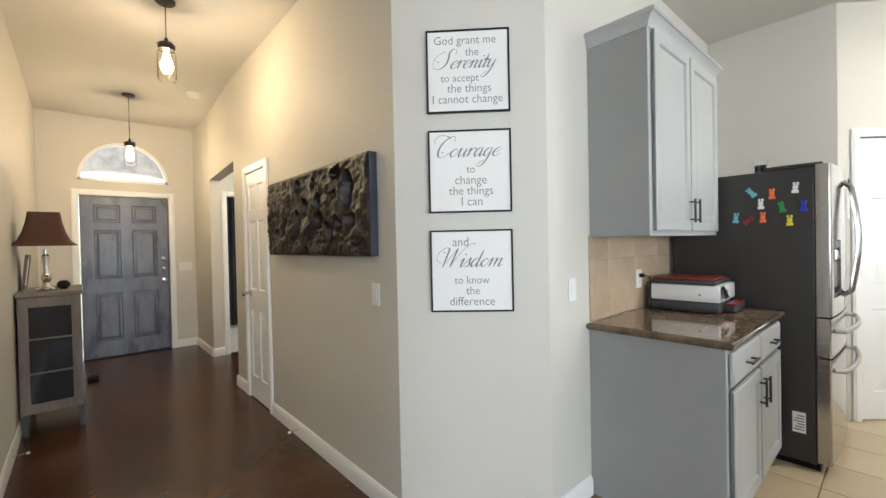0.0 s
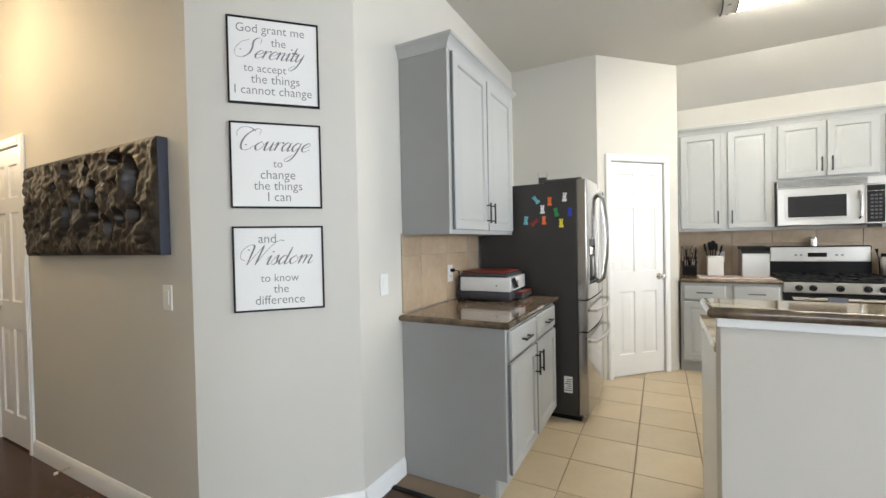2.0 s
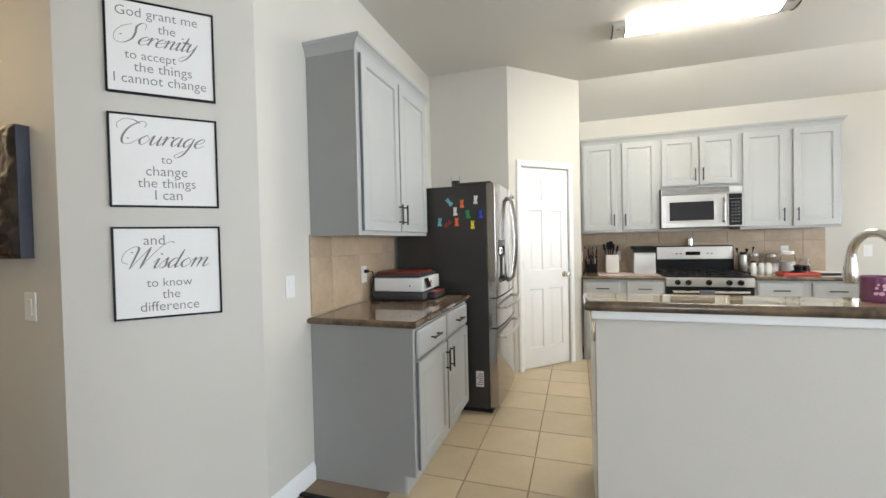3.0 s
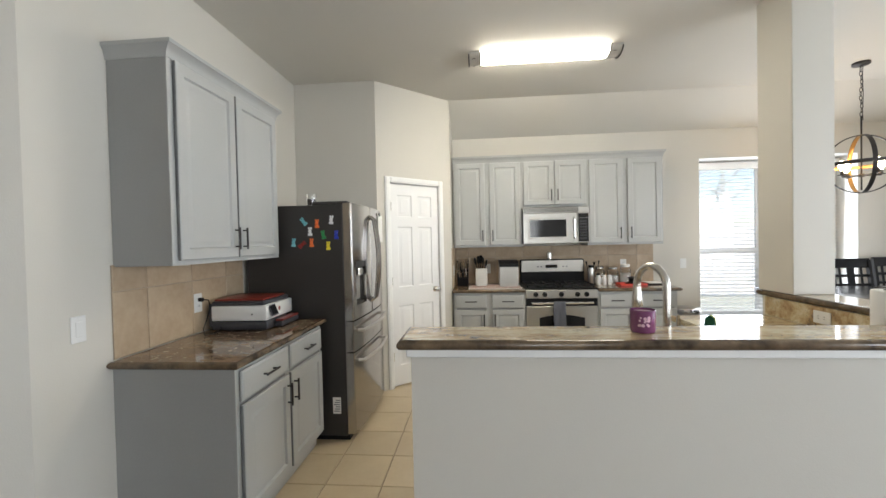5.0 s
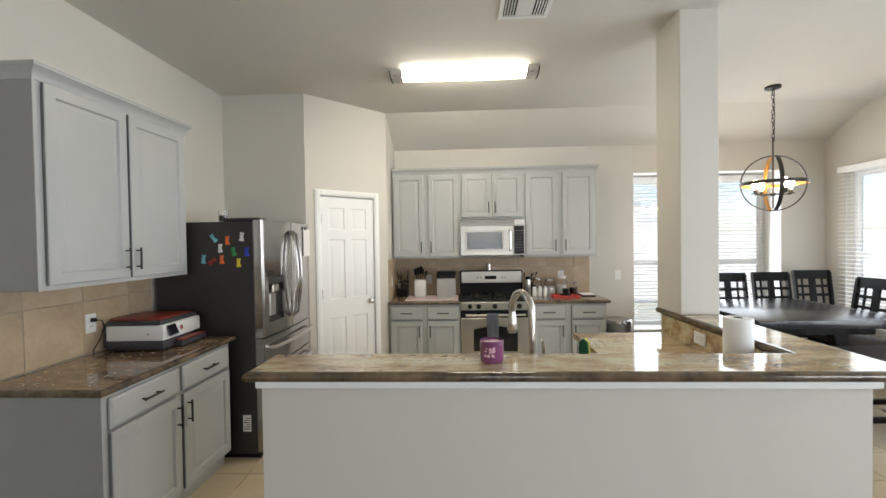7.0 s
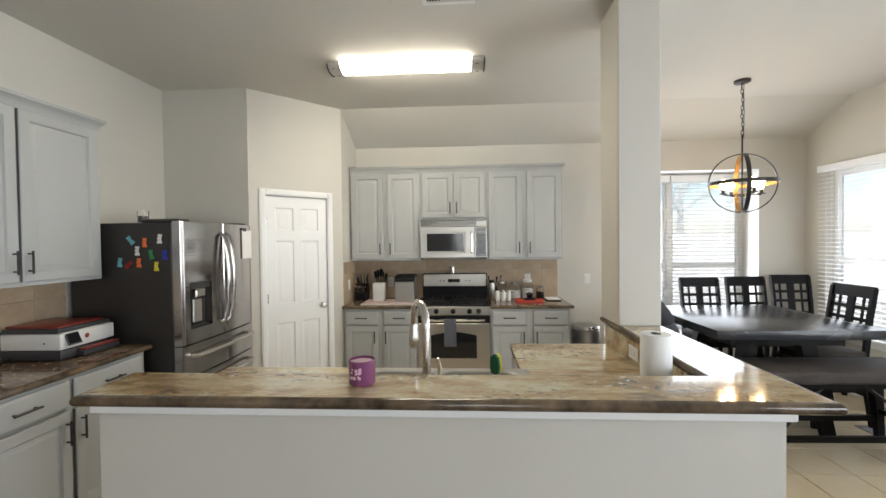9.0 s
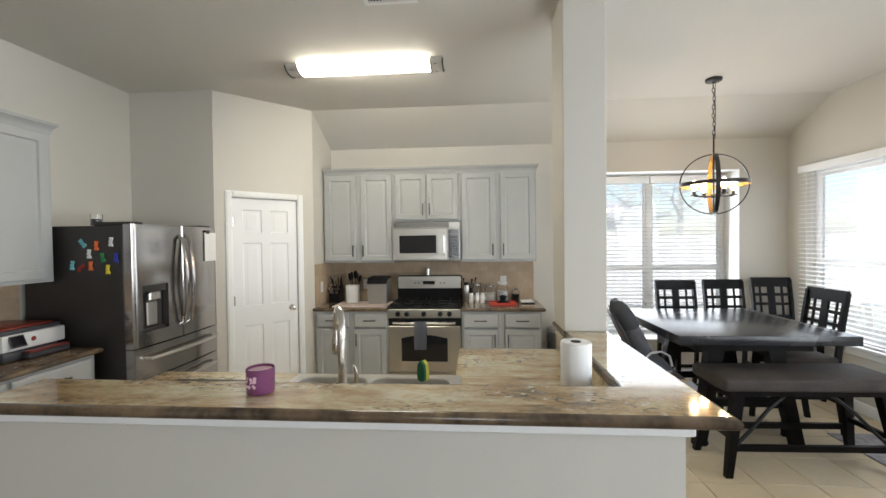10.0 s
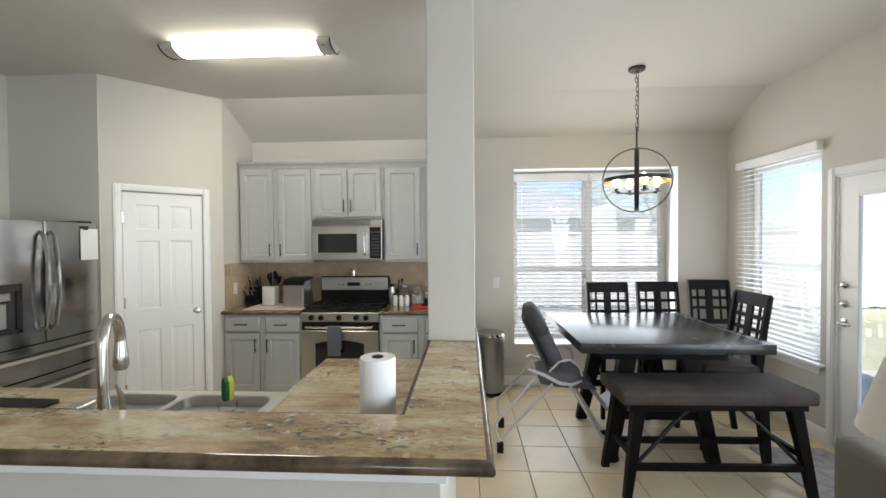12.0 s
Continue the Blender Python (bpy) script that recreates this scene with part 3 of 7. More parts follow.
def base_cabinet(label, at, w, depth=0.60, leaves=2, height=0.875, gap=0.03, side=0.02):
    c = thing("base_cabinet", label, "cabinet", at, "grey kitchen cabinets")
    part("body", b((0, w, 0.0, depth, 0.10, height), (0.0, w, 0.06, depth, 0.0, 0.10)), "cab_shaded", c)
    part("face_frame", b((0, 0.03, -0.004, 0.0, 0.10, height), (w - 0.03, w, -0.004, 0.0, 0.10, height), (0.03, w - 0.03, -0.004, 0.0, height - 0.03, height), (0.03, w - 0.03, -0.004, 0, 0.10, 0.13), (w / 2 - 0.03, w / 2 + 0.03, -0.004, 0, 0.13, height - 0.03)), "cab", c)
    part("toe_kick", b((0.0, w, 0.045, 0.06, 0.0, 0.10)), "cab", c)
    lw = (w - 2 * side - gap * (leaves - 1)) / leaves
    for i in range(leaves):
        x = side + i * (lw + gap)
        drawer(c, x, x + lw, height - 0.165, height - 0.02)
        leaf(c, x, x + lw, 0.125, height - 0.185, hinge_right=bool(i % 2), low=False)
    return c


def top(name, outline, z0, z1, material, label, nose=0.018):
    """A worktop: a polished slab with a rounded, darker edge round it."""
    o = thing(name, label, "worktop")
    c = [Vector((x, y)) for x, y in outline]
    n = len(c)
    if sum(c[i].x * c[(i + 1) % n].y - c[(i + 1) % n].x * c[i].y for i in range(n)) < 0:
        c.reverse()

    def inset(d):
        out = []
        for i in range(n):
            e0, e1 = (c[i] - c[i - 1]).normalized(), (c[(i + 1) % n] - c[i]).normalized()
            n0, n1 = Vector((-e0.y, e0.x)), Vector((-e1.y, e1.x))
            out.append(c[i] + (n0 + n1) * d / (1 + n0.dot(n1)))
        return out
    bm = bmesh.new()
    rim = inset(nose)
    for z in (z0, z1):
        bm.faces.new([bm.verts.new((p.x, p.y, z)) for p in rim])
    part("slab", bm, material, o)
    bm = bmesh.new()
    h = (z1 - z0) / 2
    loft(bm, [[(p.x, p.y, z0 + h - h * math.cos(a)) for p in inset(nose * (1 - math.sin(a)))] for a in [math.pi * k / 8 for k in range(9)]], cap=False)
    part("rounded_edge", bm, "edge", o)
    return o


NORTH_AT = Matrix.Translation((2.170, 0.835, 0))
wall_cabinet("grey painted double-door wall cabinet with crown moulding above the printer", NORTH_AT, 1.036, 1.36, 2.37, 0.304, gap=0.018, side=0.034)
base_cabinet("grey painted base cabinet with drawers beside the refrigerator", Matrix.Translation((2.15, 0.53, 0)), 1.03, 0.609, gap=0.026, side=0.03)
top("printer_worktop", [(2.115, 0.49), (3.215, 0.49), (3.215, 1.139), (2.115, 1.139)], 0.876, 0.912, "granite2", "polished brown granite worktop under the printer")
ROT = pose(0, 0, 0, 0, 0, -90)      # fronts that face west: x runs to -y
for y0, w, z0, lab in ((-0.335, 0.795, 1.37, "grey painted double-door wall cabinet on the stove wall"), (-1.13, 0.74, 1.82, "short grey painted wall cabinet above the microwave"), (-1.87, 0.83, 1.37, "grey painted double-door wall cabinet ending the stove wall")):
    wall_cabinet(lab, Matrix.Translation((5.16, y0, 0)) @ ROT, w, z0, 2.37, 0.299, top=(False, y0 < -1.5), gap=0.055 if z0 < 1.5 else 0.012)
base_cabinet("grey painted base cabinet between the pantry wall and the stove", Matrix.Translation((4.85, -0.335, 0)) @ ROT, 0.785, 0.609, gap=0.058)
base_cabinet("grey painted base cabinet at the end of the stove wall", Matrix.Translation((4.85, -1.885, 0)) @ ROT, 0.815, 0.609, gap=0.073)
top("stove_worktop", [(4.81, -1.118), (5.459, -1.118), (5.459, -0.322), (4.81, -0.322)], 0.876, 0.912, "granite2", "polished brown granite worktop with the knife block")
top("stove_worktop", [(4.81, -2.74), (5.459, -2.74), (5.459, -1.884), (4.81, -1.884)], 0.876, 0.912, "granite2", "polished brown granite worktop with jars and a red tray")

# breakfast bar, lower sink counter
BAR = [(1.865, -0.30), (2.14, -0.30), (2.14, -2.525), (3.34, -2.525), (3.34, -2.79), (1.865, -2.79)]
top("bar_top", BAR, 1.036, 1.075, "granite", "L-shaped raised polished granite breakfast bar with rounded brown edge", 0.0195)
solid("trim_bar", b((1.905, 1.929, -2.68, -0.33, 1.001, 1.035), (1.929, 3.32, -2.685, -2.661, 1.001, 1.035), bevel=0.004), "trim", "white painted trim under the bar", kind="structure")

# lower sink counter behind the bar, with its splash, and the cabinets under it
SX0, SX1, SY0, SY1 = 2.27, 2.69, -1.93, -1.12
bm = bmesh.new()
for q in ((2.072, SX0, -2.53, -0.34), (SX0, SX1, SY1, -0.34), (SX0, SX1, -2.53, SY0), (SX1, 2.73, -2.53, -0.34), (2.73, 3.25, -2.53, -1.92)):
    box(bm, *q, 0.874, 0.910)
bmesh.ops.remove_doubles(bm, verts=bm.verts, dist=1e-5)
solid("sink_worktop", bm, "granite", "L-shaped polished granite worktop around the sink", "worktop")
solid("splash_bar", b((2.072, 2.092, -2.53, -0.345, 0.911, 1.034), (2.092, 3.24, -2.552, -2.532, 0.911, 1.034), (3.24, 3.262, -2.552, -2.532, 0.90, 1.034)), "granite", "granite upstand below the raised bar", kind="structure")
EAST_AT = pose(0, 0, 0, 0, 0, 90)
base_cabinet("grey painted base cabinet under the sink worktop", Matrix.Translation((2.70, -1.90, 0)) @ EAST_AT, 1.54, 0.62, 4, 0.873)
solid("cabinet_end_panel", b((2.08, 2.69, -0.362, -0.345, 0.0, 0.872)), "trim", "white painted end panel of the sink cabinets", "panel")
base_cabinet("grey painted base cabinet under the worktop return", Matrix.Translation((3.22, -1.95, 0)) @ pose(0, 0, 0, 0, 0, 180), 0.50, 0.56, 1, 0.873)

# sink with two bowls
s = thing("sink", "double-bowl stainless steel drop-in sink in the granite worktop", "sink", Matrix.Translation((0, 0, 0.911)))
bm = bmesh.new()
ymid = -1.50
bowls = [(2.305, 2.655, -1.895, ymid - 0.015), (2.305, 2.655, ymid + 0.015, -1.155)]


def rrect(x0, x1, y0, y1, r, z, k=5):
    pts = []
    for cx_, cy_, a0 in ((x1 - r, y1 - r, 0), (x0 + r, y1 - r, 90), (x0 + r, y0 + r, 180), (x1 - r, y0 + r, 270)):
        pts += [(cx_ + r * math.cos(radians(a0 + 90 * i / (k - 1))), cy_ + r * math.sin(radians(a0 + 90 * i / (k - 1))), z) for i in range(k)]
    return pts


for (x0, x1, y0, y1), (ox0, ox1, oy0, oy1) in zip(bowls, ((2.25, 2.71, -1.95, ymid), (2.25, 2.71, ymid, -1.10))):
    loops = [rrect(ox0, ox1, oy0, oy1, 0.012, 0.0), rrect(ox0, ox1, oy0, oy1, 0.012, 0.004), rrect(x0 - 0.006, x1 + 0.006, y0 - 0.006, y1 + 0.006, 0.066, 0.005), rrect(x0, x1, y0, y1, 0.06, 0.0), rrect(x0 + 0.012, x1 - 0.012, y0 + 0.012, y1 - 0.012, 0.055, -0.17), rrect(x0 + 0.04, x1 - 0.04, y0 + 0.04, y1 - 0.04, 0.04, -0.185)]
    loft(bm, loops, cap=False)
    bm.faces.new([bm.verts.new(p) for p in loops[-1]])
bmesh.ops.remove_doubles(bm, verts=bm.verts, dist=1e-5)
part("basin", bm, "steel", s)
for x0, x1, y0, y1 in bowls:
    bm = bmesh.new()
    lathe(bm, [(0.045, -0.184), (0.045, -0.180), (0.03, -0.181), (0.0305, -0.183)], 18, ((x0 + x1) / 2, (y0 + y1) / 2, 0))
    part("drain", bm, "chrome", s)

f = thing("faucet", "brushed nickel gooseneck kitchen faucet with pull-down sprayer", "faucet", pose(2.285, -1.47, 0.916, 0, 0, 25))
bm = bmesh.new()
lathe(bm, [(0.046, 0), (0.046, 0.006), (0.035, 0.018), (0.028, 0.05), (0.021, 0.11), (0.018, 0.14)], 18)
part("base", bm, "nickel", f)
bm = bmesh.new()
pts = [(0, 0, 0.14), (0, 0, 0.30)] + [(0.085 - 0.085 * math.cos(radians(a)), 0, 0.30 + 0.095 * math.sin(radians(a))) for a in range(15, 176, 16)] + [(0.171, 0, 0.29)]
tube(bm, pts, 0.0175, 14)
part("spout", bm, "nickel", f)
bm = bmesh.new()
lathe(bm, [(0.018, 0.0), (0.019, -0.02), (0.024, -0.06), (0.026, -0.10), (0.02, -0.115)], 14, (0.172, 0, 0.295))
part("sprayer", bm, "nickel", f)
part("button", b((0.186, 0.199, -0.009, 0.009, 0.205, 0.25), bevel=0.004), "black", f)
bm = bmesh.new()
tube(bm, [(0, -0.016, 0.05), (0, -0.040, 0.045), (-0.004, -0.056, 0.075), (-0.012, -0.055, 0.13), (-0.02, -0.044, 0.175)], [0.014, 0.014, 0.012, 0.010, 0.006], 8)
part("lever", bm, "nickel", f)


# ---- refrigerator
fr = thing("refrigerator", "dark stainless french-door refrigerator with two bottom drawers", "refrigerator", Matrix.Translation((3.25, 0.30, 0)))
W = 0.905
part("body", b((0.0, W, 0.065, 0.80, 0.035, 1.735), bevel=0.004), "fridgeside", fr)
part("base_grille", b((0.01, W - 0.01, 0.05, 0.75, 0.0, 0.034)), "black", fr)
for x in (0.02, W - 0.14):
    part("hinge_cover", b((x, x + 0.12, 0.03, 0.30, 1.736, 1.762), bevel=0.006), "fridgeside", fr)


def fridge_front(name, x0, x1, z0, z1, hole=None):
    """A softly bowed steel front, with a recess where hole is given."""
    bm = bmesh.new()
    n = 12
    xs = sorted({x0, x1, *[x0 + (x1 - x0) * i / n for i in range(n + 1)], *(hole[:2] if hole else ())})
    bow = lambda x: 0.0 - 0.022 * (1 - ((x - W / 2) / (W / 2)) ** 2) + (0.006 if min(x - x0, x1 - x) < 0.003 else 0)
    xs = sorted({x0, x0 + 0.008, x1 - 0.008, x1, *[x for x in xs if x0 + 0.01 < x < x1 - 0.01]})
    zs = [z0, z1] if not hole else [z0, hole[2], hole[3], z1]
    for a, c in zip(xs, xs[1:]):
        for u, v in zip(zs, zs[1:]):
            if hole and hole[0] - 1e-6 <= a and c <= hole[1] + 1e-6 and u == hole[2]:
                q = [bm.verts.new((p, 0.05, z)) for p, z in ((a, u), (c, u), (c, v), (a, v))]
                bm.faces.new(q)
                for z in (u, v):
                    bm.faces.new([bm.verts.new(p) for p in ((a, bow(a), z), (c, bow(c), z), (c, 0.05, z), (a, 0.05, z))])
                continue
            bm.faces.new([bm.verts.new(p) for p in ((a, bow(a), u), (c, bow(c), u), (c, bow(c), v), (a, bow(a), v))])
    for z in (z0, z1):
        for a, c in zip(xs, xs[1:]):
            bm.faces.new([bm.verts.new(p) for p in ((a, bow(a), z), (c, bow(c), z), (c, 0.06, z), (a, 0.06, z))])
    for x in (x0, x1):
        bm.faces.new([bm.verts.new(p) for p in ((x, bow(x), z0), (x, bow(x), z1), (x, 0.06, z1), (x, 0.06, z0))])
    if hole:
        for x in hole[:2]:
            bm.faces.new([bm.verts.new(p) for p in ((x, bow(x), hole[2]), (x, bow(x), hole[3]), (x, 0.05, hole[3]), (x, 0.05, hole[2]))])
    bmesh.ops.remove_doubles(bm, verts=bm.verts, dist=1e-5)
    return part(name, bm, "darksteel", fr)


d1 = fridge_front("door", 0.0, 0.449, 0.885, 1.745, (0.075, 0.30, 0.985, 1.315))
d2 = fridge_front("door", 0.455, W, 0.885, 1.745)
w1 = fridge_front("freezer_drawer", 0.0, W, 0.655, 0.875)
w2 = fridge_front("freezer_drawer", 0.0, W, 0.05, 0.645)
dsp = part("dispenser", b((0.077, 0.298, 0.030, 0.049, 0.987, 1.313), (0.077, 0.298, -0.005, 0.030, 1.265, 1.313), (0.085, 0.29, -0.004, 0.03, 0.987, 1.0), bevel=0.003), "fridgeside", d1)
part("nozzle", b((0.13, 0.235, -0.015, 0.028, 1.20, 1.26), bevel=0.008), "nickel", dsp)
part("paddle", b((0.135, 0.23, 0.012, 0.028, 1.02, 1.19), bevel=0.006), "steel", dsp)
for d, x, s in ((d1, 0.418, -1), (d2, 0.489, 1)):
    bm = bmesh.new()
    tube(bm, [(x, -0.02, 0.97), (x, -0.055, 1.0), *[(x, -0.055 - 0.032 * math.sin(math.pi * k / 8), 1.0 + 0.64 * k / 8) for k in range(1, 8)], (x, -0.055, 1.64), (x, -0.02, 1.67)], 0.013, 8)
    part("handle", bm, "darksteel", d)
for d, z in ((w1, 0.80), (w2, 0.575)):
    bm = bmesh.new()
    tube(bm, [(0.08, -0.008, z), (0.085, -0.05, z), *[(0.085 + 0.735 * k / 8, -0.052 - 0.03 * math.sin(math.pi * k / 8), z) for k in range(1, 8)], (0.82, -0.05, z), (0.825, -0.008, z)], 0.013, 8)
    part("handle", bm, "steel", d)
solid("energy_label", b((3.2482, 3.2495, 0.41, 0.47, 0.20, 0.32)), "paper", "small white printed label on the refrigerator side", "label")
bm = bmesh.new()
for i in range(6):
    box(bm, 3.2474, 3.2481, 0.416, 0.464 - 0.008 * (i % 3), 0.215 + i * 0.016, 0.222 + i * 0.016)
part("print", bm, "ink", bpy.data.objects["energy_label"])
solid("note_paper", b((3.975, 4.125, 0.2775, 0.2790, 1.455, 1.70)), "paper", "sheet of white paper held on the refrigerator door", "paper")
part("clip", b((3.99, 4.035, 0.270, 0.2770, 1.69, 1.72), bevel=0.002), "fridgeside", bpy.data.objects["note_paper"])
# coloured magnets on the fridge side
M["m_teal"] = mat("teal plastic", (0.16, 0.46, 0.50), 0.4)
M["m_orange"] = mat("orange plastic", (0.80, 0.16, 0.03), 0.4)
M["m_green"] = mat("green plastic", (0.02, 0.28, 0.07), 0.4)
M["m_blue"] = mat("blue plastic", (0.015, 0.04, 0.45), 0.4)
M["m_red"] = mat("dark red plastic", (0.28, 0.02, 0.015), 0.4)
M["m_yellow"] = mat("yellow plastic", (0.75, 0.62, 0.03), 0.4)
for y, z, c, tilt in ((0.655, 1.617, "teal", -40), (0.553, 1.60, "orange", 0), (0.445, 1.625, "white", 5), (0.607, 1.544, "white", 0), (0.508, 1.518, "green", -12), (0.41, 1.516, "blue", 0), (0.733, 1.466, "teal", 5), (0.668, 1.448, "red", 50), (0.597, 1.462, "orange", 0), (0.472, 1.437, "yellow", 0)):
    mg = solid("fridge_magnet", b((-0.022, 0.022, -0.012, -0.0006, -0.045, -0.02), (-0.013, 0.013, -0.012, -0.0006, -0.02, 0.02), (-0.019, -0.003, -0.012, -0.0006, 0.02, 0.042), (0.003, 0.019, -0.012, -0.0006, 0.02, 0.042), (-0.018, 0.018, -0.017, -0.012, -0.01, 0.01), bevel=0.0025), "whiteplastic" if c == "white" else "m_" + c, c.replace("red", "dark red") + " plastic clip magnet on the refrigerator side", "magnet", at=Matrix.Translation((3.2499, y, z)) @ pose(0, 0, 0, 0, 0, -90) @ pose(0, 0, 0, 0, tilt, 0) @ Matrix.Scale(0.72, 4), group="fridge magnets")
gl = thing("glass_candle", "small glass jar candle with dark wax on the refrigerator", "candle", Matrix.Translation((3.32, 0.62, 1.736)))
bm = bmesh.new()
lathe(bm, [(0.034, 0), (0.036, 0.085), (0.033, 0.085), (0.031, 0.005)], 18)
part("jar", bm, "glass", gl)
bm = bmesh.new()
lathe(bm, [(0.029, 0.006), (0.030, 0.05)], 18)
part("wax", bm, "leather", gl)

# ---- microwave above the stove, fronts face west
mw = thing("microwave", "stainless steel over-the-range microwave with black control panel", "microwave", Matrix.Translation((5.08, -1.133, 1.40)) @ ROT)
w = 0.737
part("body", b((0, w, 0.012, 0.375, 0, 0.41), bevel=0.003), "black", mw)
bm = bmesh.new()
box(bm, 0, w, 0.0, 0.012, 0.345, 0.41, bevel=0.003)
part("vent", bm, "steel", mw)
for i in range(5):
    part("louvre", b((0.012, 0.62, -0.003, 0.002, 0.355 + i * 0.0105, 0.3595 + i * 0.0105)), "steel", mw)
part("vent_gap", b((0.010, 0.62, -0.0012, -0.0002, 0.352, 0.406)), "black", mw)
dr = part("door", b((0, 0.60, -0.012, 0.011, 0.0, 0.342), bevel=0.004), "steel", mw)
bm = bmesh.new()
panel(bm, 0.055, 0.50, 0.055, 0.285, [(0, -0.012), (0, -0.0145), (0.006, -0.0165), (0.012, -0.0145), (0.013, -0.0145)])
part("window_frame", bm, "steel", dr)
part("window", b((0.075, 0.48, -0.0165, -0.0147, 0.073, 0.267), bevel=0.0005), "blackglass", dr)
bm = bmesh.new()
tube(bm, [(0.565, -0.012, 0.05), (0.565, -0.04, 0.07), (0.565, -0.048, 0.17), (0.565, -0.04, 0.27), (0.565, -0.012, 0.29)], 0.011, 8)
part("handle", bm, "chrome", dr)
cp = part("control_panel", b((0.603, w, -0.012, 0.011, 0.0, 0.342), bevel=0.004), "steel", mw)
part("display", b((0.612, 0.726, -0.0142, -0.0122, 0.282, 0.332)), "blackglass", cp)
part("keypad", b((0.612, 0.726, -0.0142, -0.0122, 0.012, 0.280)), "blackglass", cp)
for r in range(7):
    for c in range(3):
        part("key", b((0.634 + c * 0.027, 0.652 + c * 0.027, -0.0152, -0.0143, 0.045 + r * 0.032, 0.06 + r * 0.032)), "darkkey", cp)

# ---- gas range
rg = thing("gas_range", "stainless steel gas range with black cooktop and oven door", "range", Matrix.Translation((4.83, -1.122, 0)) @ ROT)
w = 0.758
part("body", b((0.0, w, 0.03, 0.62, 0.05, 0.90)), "black", rg)
part("foot_panel", b((0.01, w - 0.01, 0.05, 0.60, 0.0, 0.05)), "black", rg)
part("storage_drawer", b((0.004, w - 0.004, 0.0, 0.03, 0.06, 0.235), bevel=0.006), "steel", rg)
od = part("oven_door", b((0.004, w - 0.004, -0.012, 0.03, 0.245, 0.725), bevel=0.006), "steel", rg)
part("door_head", b((0.004, w - 0.004, -0.008, 0.03, 0.727, 0.80), bevel=0.004), "black", od)
bm = bmesh.new()
arch = [(0.14, 0.36), (w - 0.14, 0.36), (w - 0.14, 0.60), *[(w - 0.14 - (w - 0.28) * k / 8, 0.60 + 0.035 * math.sin(math.pi * k / 8)) for k in range(1, 8)], (0.14, 0.60)]
loft(bm, [[(x, y, z) for x, z in arch] for y in (-0.012, -0.0155)])
part("oven_window", bm, "blackglass", od)
bm = bmesh.new()
tube(bm, [(0.05, -0.01, 0.765), (0.06, -0.05, 0.765), *[(0.06 + (w - 0.12) * k / 6, -0.052 - 0.012 * math.sin(math.pi * k / 6), 0.765) for k in range(1, 6)], (w - 0.06, -0.05, 0.765), (w - 0.05, -0.01, 0.765)], 0.012, 8)
part("handle", bm, "chrome", od)
pn = part("control_panel", b((0.0, w, -0.014, 0.03, 0.808, 0.900), bevel=0.006), "steel", rg)
for x in (0.105, 0.2, 0.375, 0.545, 0.64):
    bm = bmesh.new()
    lathe(bm, [(0.027, 0), (0.026, 0.012), (0.02, 0.016), (0.018, 0.034), (0.003, 0.036)], 14)
    part("knob", bm, "black", pn, at=pose(x, -0.014, 0.853, 90, 0, 0))
part("cooktop", b((0.0, w, 0.0, 0.56, 0.901, 0.915), bevel=0.004), "black", rg)
for cx_ in (0.19, 0.57):
    bm = bmesh.new()
    for y in (0.06, 0.27, 0.48):
        box(bm, cx_ - 0.17, cx_ + 0.17, y - 0.006, y + 0.006, 0.935, 0.948)
    for x in (-0.17, -0.06, 0.06, 0.17):
        box(bm, cx_ + x - 0.006, cx_ + x + 0.006, 0.054, 0.486, 0.935, 0.948)
    for x in (-0.165, 0.165):
        for y in (0.065, 0.475):
            box(bm, cx_ + x - 0.006, cx_ + x + 0.006, y - 0.006, y + 0.006, 0.914, 0.936)
    part("grate", bm, "blackiron", rg)
    for y in (0.165, 0.375):
        bm = bmesh.new()
        lathe(bm, [(0.055, 0.915), (0.05, 0.925), (0.034, 0.927), (0.032, 0.937), (0.003, 0.938)], 16, (cx_, y, 0))
        part("burner", bm, "blackiron", rg)
bk = part("backguard", b((0.0, w, 0.545, 0.62, 0.90, 1.15), bevel=0.01), "black", rg)
part("backguard_face", b((0.012, w - 0.012, 0.538, 0.5445, 1.055, 1.195), bevel=0.006), "steel", bk)
part("clock", b((0.30, 0.44, 0.5355, 0.5378, 1.10, 1.14)), "blackglass", bk)
for x in (0.20, 0.24, 0.50, 0.54):
    part("button", b((x, x + 0.02, 0.5355, 0.5378, 1.11, 1.125)), "ink", bk)
part("backguard_cap", b((0.0, w, 0.5455, 0.62, 1.151, 1.205), bevel=0.012), "black", bk)
tw = thing("dish_towel", "grey dish towel folded over the oven handle", "towel", Matrix.Translation((4.83, -1.405, 0)) @ ROT)
bm = bmesh.new()
pr = [(-0.082, 0.50), (-0.084, 0.62), (-0.082, 0.765), (-0.074, 0.781), (-0.062, 0.783), (-0.047, 0.765), (-0.044, 0.66), (-0.040, 0.56)]
loops = []
for k in range(9):
    x = 0.125 * k / 8
    loops.append([(x + 0.002 * math.sin(z * 40), y + 0.003 * math.sin(k * 1.7 + z * 9), z) for y, z in pr] + [(x, y + 0.006, z) for y, z in reversed(pr)])
loft(bm, loops)
part("cloth", bm, mat("grey terry towel", (0.10, 0.105, 0.125), 0.95, bump=0.8, bscale=300), tw)

# ---- printer with its cable and outlet
M["red"] = mat("metallic red plastic", (0.24, 0.035, 0.022), 0.32, 0.2, vary=0.1)
M["darkgrey"] = mat("dark grey plastic", (0.045, 0.045, 0.052), 0.42, vary=0.1)
